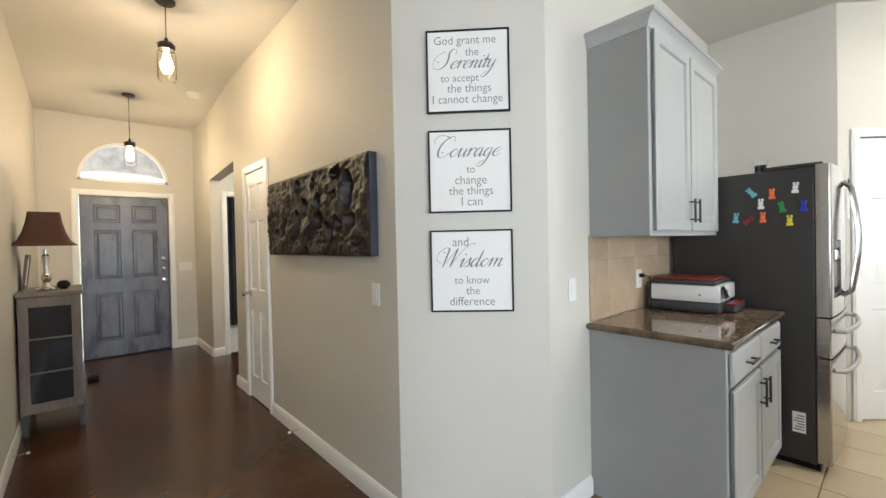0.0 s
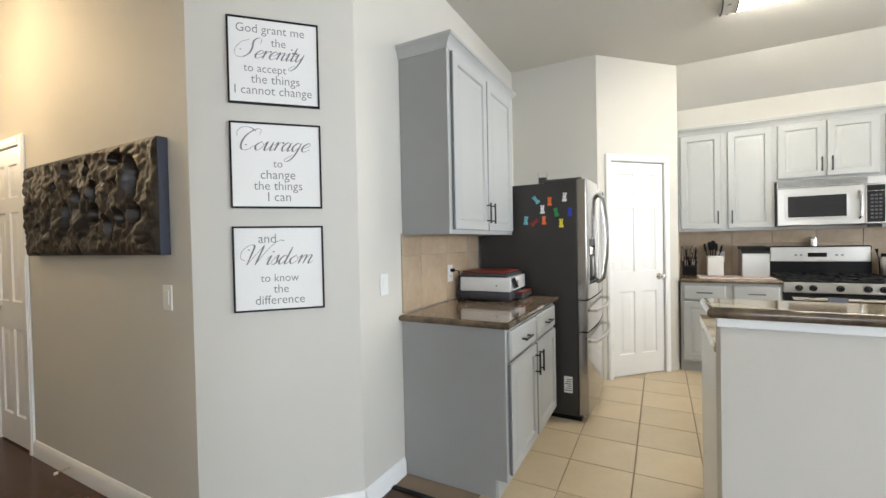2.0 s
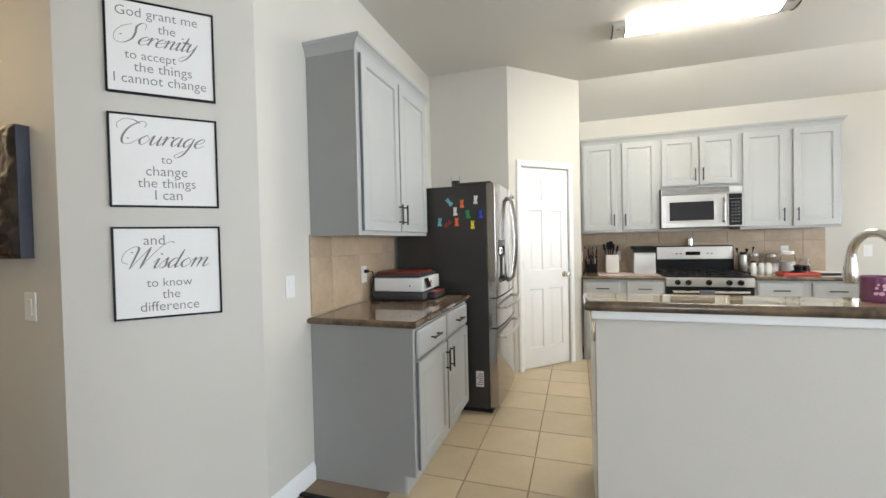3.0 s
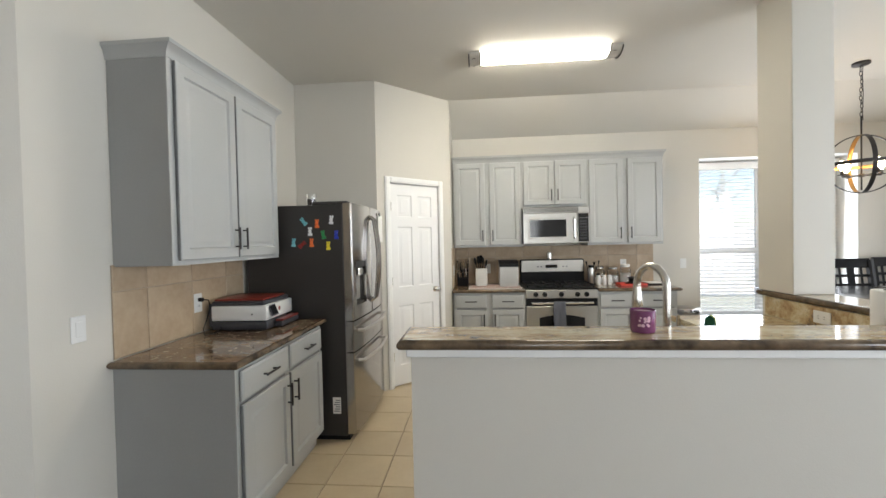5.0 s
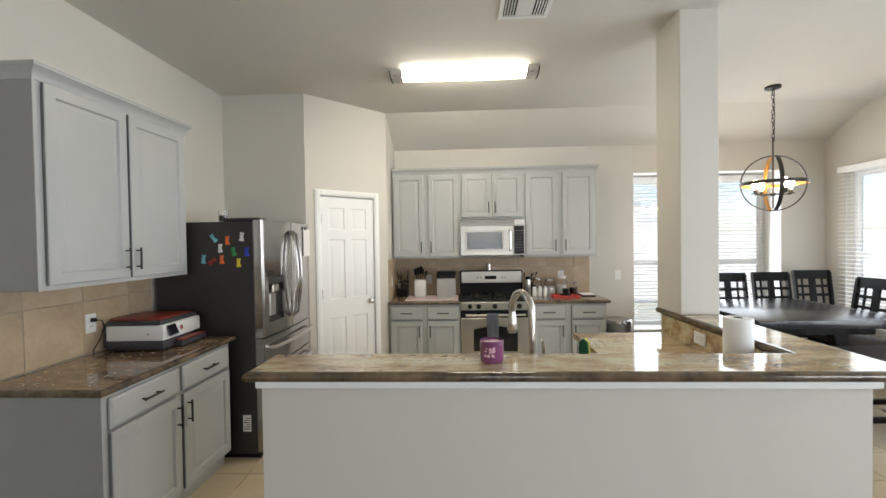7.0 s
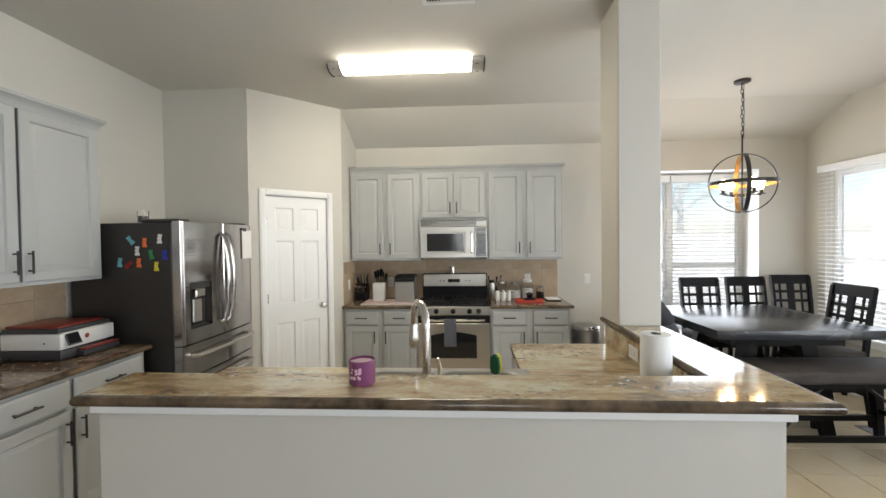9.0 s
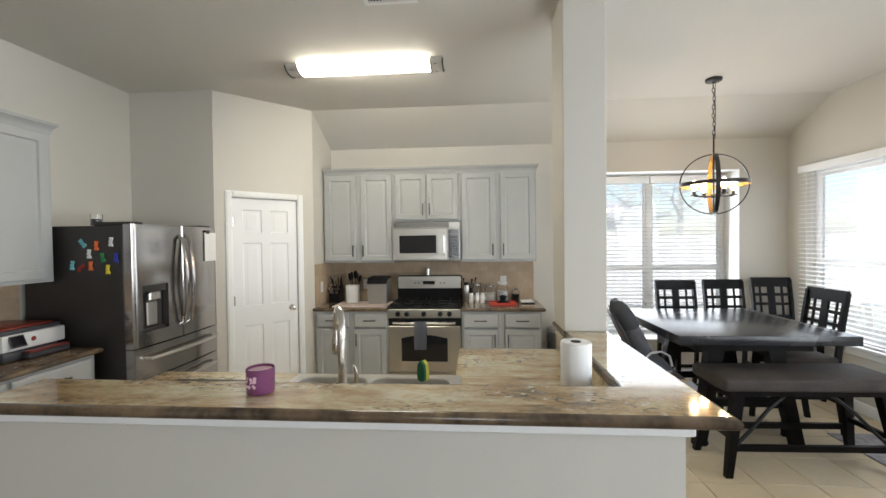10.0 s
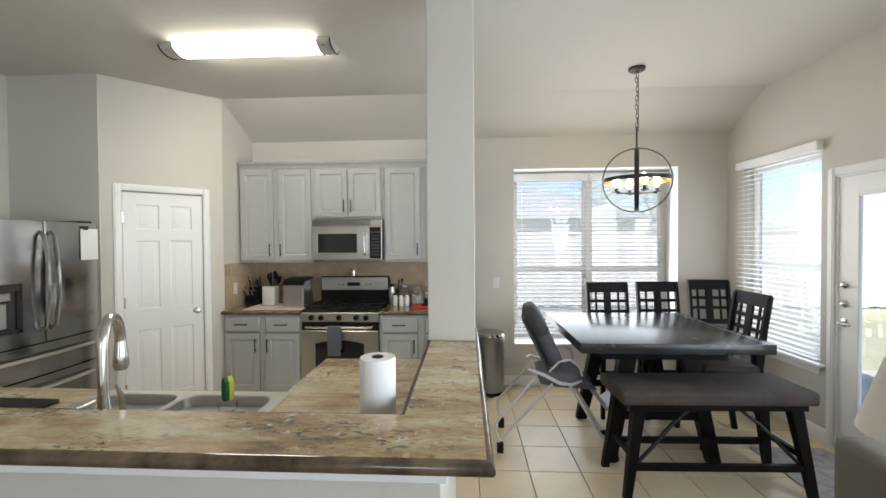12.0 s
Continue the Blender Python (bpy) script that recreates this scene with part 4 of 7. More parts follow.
pr_ = thing("printer", "white and dark grey inkjet printer with a red lid", "printer", pose(2.80, 0.715, 0.912, 0, 0, 2))
part("base", b((0.0, 0.28, 0.0, 0.36, 0.004, 0.062), (0.28, 0.36, 0.03, 0.36, 0.004, 0.062), bevel=0.01, seg=2), "darkgrey", pr_)
part("body", b((0.0, 0.38, 0.0, 0.36, 0.063, 0.158), bevel=0.008, seg=2), "whiteplastic", pr_)
part("scanner", b((0.006, 0.374, 0.02, 0.36, 0.159, 0.186), bevel=0.008, seg=2), "darkgrey", pr_)
part("lid", b((0.02, 0.33, 0.03, 0.35, 0.187, 0.199), bevel=0.005, seg=2), "red", pr_)
part("rear_tray", b((0.012, 0.37, 0.361, 0.385, 0.02, 0.17), bevel=0.006), "darkgrey", pr_)
tray = part("paper_tray", b((0.10, 0.36, -0.055, -0.001, 0.006, 0.04), bevel=0.006), "darkgrey", pr_)
part("tray_cover", b((0.105, 0.355, -0.058, -0.004, 0.041, 0.052), bevel=0.004), "red", tray)
sc = part("screen", b((-0.045, 0.045, -0.004, 0.004, 0.0, 0.075), bevel=0.003), "darkgrey", pr_, at=pose(0.075, -0.022, 0.085, -22, 0, 0))
part("screen_glass", b((-0.037, 0.037, -0.0058, -0.0042, 0.008, 0.067)), "blackglass", sc)
bm = bmesh.new()
lathe(bm, [(0.015, 0), (0.015, 0.0015)], 20)
part("logo_badge", bm, "red", pr_, at=pose(0.175, -0.0002, 0.115, 90, 0, 0))
part("card_slot", b((-0.0012, 0.0, 0.09, 0.10, 0.10, 0.108)), "black", pr_)


def plate(name, at, kind="outlet", label="", gang=1):
    """A wall plate that faces -y, with its rockers or sockets."""
    p = thing(name, label, "switch" if kind == "switch" else "outlet", at)
    w = 0.07 + 0.046 * (gang - 1)
    part("plate", b((-w / 2, w / 2, -0.006, -0.0005, -0.058, 0.058), bevel=0.002), "whiteplastic", p)
    for g in range(gang):
        x = (g - (gang - 1) / 2) * 0.046
        if kind == "switch":
            part("rocker", b((x - 0.016, x + 0.016, -0.009, -0.006, -0.033, 0.033), bevel=0.0015), "whiteplastic", p)
        else:
            for z in (-0.02, 0.02):
                so = part("socket", b((x - 0.016, x + 0.016, -0.008, -0.006, z - 0.014, z + 0.014), bevel=0.001), "whiteplastic", p)
                part("slot", b((x - 0.008, x - 0.005, -0.0086, -0.0078, z - 0.005, z + 0.006), (x + 0.005, x + 0.008, -0.0086, -0.0078, z - 0.005, z + 0.006)), "ink", so)
    return p


FW = pose(0, 0, 0, 0, 0, -90)
plate("outlet_plate", Matrix.Translation((2.745, NORTH - 0.008, 1.10)), "outlet", "white duplex outlet on the tiled splash with a plug")
plate("switch_plate", Matrix.Translation((1.986, NORTH, 1.098)), "switch", "white rocker switch on the kitchen wall")
plate("switch_plate", Matrix.Translation((HALL_E, 1.839, 1.087)) @ FW, "switch", "white rocker switch on the hall wall")
plate("switch_plate", Matrix.Translation((1.235, FRONT, 1.105)), "switch", "white triple switch plate beside the front door", 3)
plate("switch_plate", Matrix.Translation((EAST, -3.055, 1.125)) @ FW, "switch", "white rocker switch beside the dining window")
plate("outlet_plate", Matrix.Translation((EAST - 0.008, -2.36, 1.13)) @ FW, "outlet", "white duplex outlet behind the jars")
plate("outlet_plate", Matrix.Translation((EAST - 0.008, -0.73, 1.10)) @ FW, "outlet", "white duplex outlet beside the ice maker")
plate("switch_plate", Matrix.Translation((5.06, -0.328, 1.11)), "switch", "white switch on the tiled pantry side wall")
plate("outlet_plate", Matrix.Translation((2.80, -2.5315, 0.975)) @ pose(0, 0, 0, 0, 0, 180) @ pose(0, 0, 0, 0, 90, 0), "outlet", "white outlet laid sideways in the granite upstand")
bm = bmesh.new()
box(bm, 2.733, 2.757, NORTH - 0.045, NORTH - 0.017, 1.108, 1.132, bevel=0.004)
tube(bm, [(2.745, 1.095, 1.12), (2.76, 1.07, 1.115), (2.775, 1.07, 1.07), (2.74, 1.07, 1.0), (2.675, 1.05, 0.95), (2.645, 1.02, 0.918), (2.70, 0.99, 0.917), (2.78, 1.01, 0.925), (2.815, 1.02, 0.96)], 0.0035, 6)
solid("power_cord", bm, "black", "black printer power cord hanging from the outlet", "cable")

# ---- small things on the stove counters (z is the counter's top)
Z = 0.9135
kb = thing("knife_block", "black knife block full of steel-handled knives", "knife block", Matrix.Translation((5.20, -0.43, Z)) @ ROT)
bm = bmesh.new()
loft(bm, [[(x, y, z) for y, z in ((-0.02, 0), (-0.035, 0.10), (0.0, 0.125), (0.03, 0.165), (0.11, 0.20), (0.12, 0))] for x in (-0.065, 0.065)])
bmesh.ops.bevel(bm, geom=list(bm.edges), offset=0.008, segments=2, affect="EDGES")
part("block", bm, "black", kb)
for r_, (y, z, n_, l_) in enumerate(((-0.022, 0.105, 7, 0.055), (0.014, 0.14, 6, 0.06), (0.05, 0.172, 5, 0.10), (0.09, 0.188, 4, 0.11))):
    for c in range(n_):
        x = (c - (n_ - 1) / 2) * 0.11 / (n_ - 1)
        bm = bmesh.new()
        tube(bm, [(x, y, z), (x * 1.15, y - 0.018 - l_ * 0.25, z + l_)], 0.0065, 6, flat=0.7)
        kn = part("knife", bm, "chrome" if (c + r_) % 3 else "black", kb)
        bm = bmesh.new()
        tube(bm, [(x * 1.15, y - 0.018 - l_ * 0.25, z + l_), (x * 1.16, y - 0.020 - l_ * 0.27, z + l_ + 0.009)], 0.0068, 6, flat=0.7)
        part("butt", bm, "chrome", kn)
ut = thing("utensil_crock", "dark crock holding black cooking utensils", "utensils", Matrix.Translation((5.27, -0.635, Z)))
bm = bmesh.new()
lathe(bm, [(0.045, 0), (0.05, 0.14), (0.046, 0.14), (0.042, 0.01)], 18)
part("crock", bm, "black", ut)
for i, (dx, dy, l) in enumerate(((0.03, 0.06, 0.33), (-0.02, 0.02, 0.35), (0.01, -0.04, 0.33), (-0.03, -0.08, 0.31), (0.02, -0.01, 0.36))):
    bm = bmesh.new()
    tube(bm, [(0, 0, 0.03), (dx * 0.8, dy * 0.8, l * 0.72)], 0.005, 6)
    tube(bm, [(dx * 0.8, dy * 0.8, l * 0.72), (dx * 0.9, dy * 0.9, l * 0.8), (dx, dy, l * 0.95), (dx * 1.05, dy * 1.05, l)], [0.006, 0.026, 0.028, 0.012], 10, flat=0.35)
    part("utensil", bm, "black", ut)
ct = thing("canister", "tall pale square utensil canister", "canister", Matrix.Translation((5.17, -0.65, Z + 0.006)))
bm = b((-0.05, 0.05, -0.068, 0.068, 0, 0.20), bevel=0.008, seg=2)
part("box", bm, mat("pale brushed ceramic", (0.62, 0.61, 0.58), 0.4, vary=0.05), ct)
mt = thing("drying_mat", "white and red patterned drying mat under the ice maker", "mat", Matrix.Translation((5.10, -0.80, Z)))
part("mat", b((-0.22, 0.2, -0.295, 0.30, 0.0, 0.005), bevel=0.002), mat("pale cloth", (0.62, 0.58, 0.55), 0.9, bump=0.6, bscale=150), mt)
bm = bmesh.new()
for i in range(9):
    box(bm, -0.205 + i * 0.045, -0.192 + i * 0.045, -0.28, 0.285, 0.0052, 0.0058)
part("stripes", bm, mat("faded red cloth", (0.45, 0.22, 0.19), 0.9), mt)
im = thing("ice_maker", "brushed steel countertop ice maker with black slanted lid", "ice maker", Matrix.Translation((5.02, -0.855, Z + 0.006)) @ ROT)
bm = bmesh.new()
loft(bm, [[(x, y, z) for y, z in ((0, 0), (0, 0.22), (0.05, 0.255), (0.26, 0.265), (0.26, 0))] for x in (0.0, 0.21)])
bmesh.ops.bevel(bm, geom=list(bm.edges), offset=0.008, segments=2, affect="EDGES")
part("body", bm, "steel", im)
bm = bmesh.new()
loft(bm, [[(x, y, z) for y, z in ((-0.004, 0.225), (-0.004, 0.245), (0.05, 0.285), (0.26, 0.295), (0.26, 0.27), (0.05, 0.26))] for x in (-0.003, 0.213)])
part("lid", bm, "black", im)
cup = thing("steel_shaker", "small steel shaker on the stove backguard", "shaker", Matrix.Translation((5.41, -1.475, 1.206)))
bm = bmesh.new()
lathe(bm, [(0.03, 0), (0.03, 0.07), (0.027, 0.072), (0.028, 0.085), (0.003, 0.087)], 18)
part("can", bm, "chrome", cup)


def jar(name, x, y, r, h, label, cat, m="glass", lidm="nickel", fill=None, z=Z):
    j = thing(name, label, cat, Matrix.Translation((x, y, z)))
    bm = bmesh.new()
    lathe(bm, [(r * 0.92, 0), (r, 0.006), (r, h * 0.72), (r * 0.78, h * 0.84), (r * 0.78, h * 0.86)], 16)
    o = part("jar", bm, m, j)
    bm = bmesh.new()
    lathe(bm, [(r * 0.84, h * 0.862), (r * 0.86, h * 0.99), (r * 0.8, h)], 16)
    part("lid", bm, lidm, o)
    if fill:
        bm = bmesh.new()
        lathe(bm, [(r * 0.88, 0.004), (r * 0.9, h * fill)], 14)
        part("contents", bm, "paper" if r > 0.045 else "leather", j)
    return j


jar("thermos", 5.27, -1.93, 0.034, 0.22, "brushed steel bottle beside the stove", "bottle", "steel", "black")
jar("spice_jar", 5.17, -1.985, 0.024, 0.13, "blue and white spice jar with dark lid", "jar", "whiteplastic", "black")
jar("spice_jar", 5.16, -2.05, 0.024, 0.11, "white spice jar beside the stove", "jar", "whiteplastic", "whiteplastic")
jar("spice_jar", 5.16, -2.11, 0.024, 0.11, "white spice jar beside the stove", "jar", "whiteplastic", "whiteplastic")
jar("glass_jar", 5.35, -2.05, 0.058, 0.20, "clear glass jar with metal lid", "jar", fill=0.3)
jar("glass_jar", 5.34, -2.20, 0.062, 0.19, "clear glass jar half full", "jar", fill=0.45)
jar("glass_jar", 5.33, -2.34, 0.060, 0.22, "clear glass jar with white sugar", "jar", lidm="whiteplastic", fill=0.5)
jar("glass_jar", 5.36, -2.49, 0.045, 0.14, "small clear glass jar half full", "jar", fill=0.5)
ub = thing("utensil_holder", "black utensils standing in a dark holder", "utensils", Matrix.Translation((5.34, -1.95, Z)))
bm = bmesh.new()
lathe(bm, [(0.035, 0), (0.04, 0.15), (0.036, 0.15), (0.03, 0.01)], 14)
part("holder", bm, "black", ub)
for dx, dy, l in ((0.0, 0.05, 0.26), (0.02, -0.04, 0.25), (-0.02, -0.08, 0.27)):
    bm = bmesh.new()
    tube(bm, [(0, 0, 0.03), (dx, dy, l * 0.8), (dx * 1.1, dy * 1.1, l)], [0.005, 0.006, 0.022], 8, flat=0.5)
    part("utensil", bm, "black", ub)
rt = thing("red_tray", "red plastic tray with a small black gadget", "tray", Matrix.Translation((5.10, -2.325, Z)))
bm = b((-0.085, 0.085, -0.14, 0.14, 0.0, 0.006), (-0.09, -0.083, -0.145, 0.145, 0.0, 0.022), (0.083, 0.09, -0.145, 0.145, 0.0, 0.022), (-0.083, 0.083, -0.145, -0.138, 0.0, 0.022), (-0.083, 0.083, 0.138, 0.145, 0.0, 0.022), bevel=0.002)
part("tray", bm, mat("bright red plastic", (0.55, 0.05, 0.03), 0.35), rt)
gd = thing("kitchen_gadget", "small black kitchen scale on the red tray", "gadget", Matrix.Translation((5.10, -2.33, Z + 0.007)))
bm = bmesh.new()
lathe(bm, [(0.07, 0), (0.065, 0.02), (0.03, 0.035), (0.035, 0.07), (0.05, 0.075), (0.01, 0.09)], 16)
part("body", bm, "black", gd)
bkp = thing("notebook", "dark notebook and papers lying on the counter end", "book", Matrix.Translation((5.2, -2.60, Z)))
part("book", b((-0.09, 0.09, -0.075, 0.075, 0, 0.012), bevel=0.002), "black", bkp)
part("pages", b((-0.087, 0.087, -0.07, 0.07, 0.0125, 0.02)), "paper", bkp)
cb = thing("cutting_board", "light wooden board leaning on the splash", "board", pose(5.36, -0.345, Z, 0, 0, 0))
part("board", b((-0.08, 0.03, 0.0, 0.014, 0, 0.19), bevel=0.003), mat("pale wood board", (0.42, 0.30, 0.17), 0.5, stretch=(6, 1, 1)), cb)

# ---- things on the bar and round the sink
cd = thing("candle", "magenta glass jar candle with floral label on the bar", "candle", Matrix.Translation((2.022, -1.262, 1.0755)) @ Matrix.Diagonal((0.98, 0.98, 0.97, 1)))
M["pinkglass"] = mat("magenta glass", (0.20, 0.06, 0.15), 0.16, vary=0.15, coat=0.5)
bm = bmesh.new()
lathe(bm, [(0.045, 0), (0.049, 0.006), (0.049, 0.086), (0.046, 0.09), (0.045, 0.076)], 28, cap=True)
part("jar", bm, "pinkglass", cd)
bm = bmesh.new()
lathe(bm, [(0.0445, 0.0765), (0.0445, 0.080), (0.043, 0.081)], 28)
part("wax", bm, mat("pink wax", (0.62, 0.42, 0.52), 0.6), cd)
bm = bmesh.new()
random.seed(4)
for i in range(16):
    a, z = radians(150 + random.uniform(-16, 40)), 0.04 + random.uniform(-0.012, 0.03)
    p = Vector((math.cos(a) * 0.0496, math.sin(a) * 0.0496, z))
    t, u = Vector((-math.sin(a), math.cos(a), 0)), Vector((0, 0, 1))
    r = random.uniform(0.004, 0.008)
    bm.faces.new([bm.verts.new(p + t * r * math.cos(k) + u * r * math.sin(k)) for k in (0, 1.26, 2.51, 3.77, 5.03)])
part("floral_label", bm, mat("pale pink print", (0.72, 0.45, 0.55), 0.5), cd)
pt = thing("paper_towel_roll", "white paper towel roll standing on the sink worktop", "paper towel", Matrix.Translation((2.31, -2.425, 0.911)))
bm = bmesh.new()
lathe(bm, [(0.058, 0), (0.060, 0.004), (0.0605, 0.272), (0.058, 0.279), (0.022, 0.279), (0.021, 0.25)], 32)
part("roll", bm, mat("embossed paper towel", (0.86, 0.86, 0.85), 0.9, vary=0.01, bump=0.35, bscale=120), pt)
bm = bmesh.new()
lathe(bm, [(0.019, 0.255), (0.019, 0.281), (0.014, 0.283)], 16)
part("core", bm, "black", pt)
sp = thing("sponge_brush", "green and yellow sponge standing in a clear sink holder", "sponge", pose(2.51, -1.778, 0.917, 0, 0, 50) @ Matrix.Scale(0.80, 4))
bm = bmesh.new()
lp = [(0.0, 0.045), (0.026, 0.052), (0.031, 0.09), (0.024, 0.145), (0.0, 0.165), (-0.024, 0.145), (-0.031, 0.09), (-0.026, 0.052)]
loft(bm, [[(x, y, z) for x, z in lp] for y in (0.002, 0.020)])
part("scourer", bm, mat("green scouring pad", (0.02, 0.13, 0.06), 0.95, bump=1, bscale=300), sp)
bm = bmesh.new()
loft(bm, [[(x, y, z) for x, z in lp] for y in (-0.02, 0.0018)])
part("sponge", bm, mat("yellow sponge", (0.62, 0.58, 0.07), 0.95, bump=1, bscale=200), sp)
bm = bmesh.new()
lathe(bm, [(0.04, 0), (0.045, 0.03), (0.042, 0.03), (0.037, 0.004)], 18)
part("holder", bm, "thinglass", sp)
dm = thing("dish_mat", "black drying mat on the sink worktop", "mat", Matrix.Translation((2.52, -0.83, 0.911)))
part("mat", b((-0.05, 0.05, -0.18, 0.3, 0, 0.016), bevel=0.004), "black", dm)
M["binsteel"] = mat("dark brushed steel", (0.32, 0.315, 0.31), 0.3, 1.0, vary=0.03, bscale=220, bump=0.05)
bn = thing("trash_bin", "round steel pedal bin with grey lid by the wall", "bin", Matrix.Translation((5.24, -2.97, 0)))
bm = bmesh.new()
lathe(bm, [(0.145, 0.03), (0.15, 0.58), (0.146, 0.585)], 32)
part("drum", bm, "binsteel", bn)
bm = bmesh.new()
lathe(bm, [(0.15, 0), (0.152, 0.03), (0.14, 0.031)], 32)
part("base", bm, "black", bn)
bm = bmesh.new()
lathe(bm, [(0.152, 0.586), (0.154, 0.60), (0.145, 0.625), (0.10, 0.64), (0.003, 0.645)], 32)
part("lid", bm, "darksteel", bn)
part("pedal", b((-0.20, -0.145, -0.03, 0.03, 0.012, 0.022), bevel=0.004), "black", bn)

# ---- kitchen ceiling light and vent
cl = thing("ceiling_light", "long fluorescent ceiling light with scrolled dark metal ends", "ceiling light", Matrix.Translation((3.83, -0.57, CEIL)))
bm = bmesh.new()
half = [(0.095 * math.sin(radians(a)), -0.018 - 0.044 * math.cos(radians(a))) for a in range(-90, 91, 15)]
loft(bm, [[(x, y, z) for x, z in half] + [(0.095, y, -0.001), (-0.095, y, -0.001)] for y in (-1.13, -0.10)])
part("diffuser", bm, "diffuser", cl)
for y0 in (-0.10, -1.23):
    bm = bmesh.new()
    loft(bm, [[(x * 1.01, y, z * 1.01) for x, z in half] + [(0.096, y, -0.001), (-0.096, y, -0.001)] for y in (y0, y0 + 0.10)])
    cp = part("end_cap", bm, mat("pale frosted glass", (0.55, 0.53, 0.48), 0.4), cl)
    bm = bmesh.new()
    for y in (y0 + 0.002, y0 + 0.098):
        tube(bm, [(x * 1.06, y, z * 1.06) for x, z in half], 0.005, 6)
    for s in (-1, 1):
        for sp_ in (0.0, 1.0):
            tube(bm, [(s * (0.05 + (0.028 - 0.003 * k) * math.cos(k * 0.75 + sp_ * 3)), y0 + 0.05 + (0.028 - 0.003 * k) * math.sin(k * 0.75 + sp_ * 3), -0.049) for k in range(8)], 0.0025, 5)
    part("scroll", bm, "pull", cp)
vt = thing("ceiling_vent", "white metal three-way ceiling air vent with slats", "vent", Matrix.Translation((2.895, -1.556, CEIL)))
part("frame", b((-0.13, -0.105, -0.155, 0.155, -0.012, -0.0005), (0.105, 0.13, -0.155, 0.155, -0.012, -0.0005), (-0.105, 0.105, -0.155, -0.13, -0.012, -0.0005), (-0.105, 0.105, 0.13, 0.155, -0.012, -0.0005), bevel=0.001), "whiteplastic", vt)
part("backing", b((-0.105, 0.105, -0.13, 0.13, -0.0015, -0.0006)), "black", vt)
for s0 in (-1, 1):
    for i in range(4):
        bm = bmesh.new()
        box(bm, -0.104, 0.104, -0.0045, 0.0045, -0.0008, 0.0008)
        part("slat", bm, "whiteplastic", vt, at=pose(0, s0 * (0.118 - i * 0.017), -0.007, s0 * 35, 0, 0))
for i in range(13):
    bm = bmesh.new()
    box(bm, -0.0065, 0.0065, -0.052, 0.052, -0.0008, 0.0008)
    part("slat", bm, "whiteplastic", vt, at=pose(-0.096 + i * 0.016, 0, -0.006, 0, 18, 0))


# ---- windows with blinds
def window(name, label, at, w, h, mullions=(), rail=None, frame=0.045, depth=0.05):
    """A vinyl window that faces -y, its lower left corner at the origin."""
    o = thing(name, label, "window", at)
    o["kind"] = "structure"
    bm = b((0, frame, 0, depth, 0, h), (w - frame, w, 0, depth, 0, h), (frame, w - frame, 0, depth, 0, frame), (frame, w - frame, 0, depth, h - frame, h), bevel=0.004)
    for m in mullions:
        box(bm, m - 0.026, m + 0.026, -0.004, depth, frame, h - frame)
    part("window_frame", bm, "vinyl", o)
    xs = [frame, *[v for m in mullions for v in (m - 0.026, m + 0.026)], w - frame]
    for x0, x1 in zip(xs[::2], xs[1::2]):
        zs = [(frame, h - frame)] if rail is None else [(frame, rail), (rail, h - frame)]
        for k, (z0, z1) in enumerate(zs):
            sa = part("sash", b((x0, x0 + 0.03, 0.006, 0.036, z0, z1), (x1 - 0.03, x1, 0.006, 0.036, z0, z1), (x0 + 0.03, x1 - 0.03, 0.006, 0.036, z0, z0 + 0.03), (x0 + 0.03, x1 - 0.03, 0.006, 0.036, z1 - 0.03, z1), bevel=0.002), "vinyl", o)
            pn = part("pane", b((x0 + 0.03, x1 - 0.03, 0.018, 0.022, z0 + 0.03, z1 - 0.03)), "glass", sa)
            pn.visible_shadow = False
    return o


SLATS = {}


def blind(label, at, w, h, tilt=12, head=0.05, pitch=0.045):
    """A raised-slat blind hung from the origin's height, that faces -y."""
    o = thing("window_blind", label, "blind", at)
    part("headrail", b((0, w, -0.02, 0.035, -head, 0), bevel=0.003), "blind", o)
    if w not in SLATS:
        bm = bmesh.new()
        loft(bm, [[(x, -0.024, 0.0), (x, 0.0, 0.003), (x, 0.024, 0.0), (x, 0.0, 0.0002)] for x in (0.006, w - 0.006)])
        SLATS[w] = mesh("slat", bm, "blind")
    n = int((h - head - 0.03) / pitch)
    for i in range(n):
        s = new("slat", SLATS[w])
        s.parent = o
        s.matrix_basis = pose(0, 0.006, -head - 0.03 - i * pitch, tilt)
    part("bottom_rail", b((0, w, -0.02, 0.03, -h, -h + 0.02), bevel=0.003), "blind", o)
    bm = bmesh.new()
    for x in (0.12, w - 0.12):
        tube(bm, [(x, -0.022, -head), (x, -0.022, -h + 0.02)], 0.0012, 4)
        tube(bm, [(x, 0.034, -head), (x, 0.034, -h + 0.02)], 0.0012, 4)
    part("cord", bm, "blind", o)
    return o


WIN_E = window("window_east", "wide white double vinyl window set deep in the wall", Matrix.Translation((5.745, WE[1], WE[2])) @ ROT, WE[1] - WE[0], WE[3] - WE[2], (0.875,), 0.81)
blind("white slatted blind lowered over the dining window", Matrix.Translation((5.70, WE[1] - 0.005, 2.345)) @ ROT, 0.86, 1.90, 4, 0.085)
blind("white slatted blind lowered beside its twin", Matrix.Translation((5.70, WE[1] - 0.875, 2.345)) @ ROT, 0.86, 1.90, 4, 0.085)
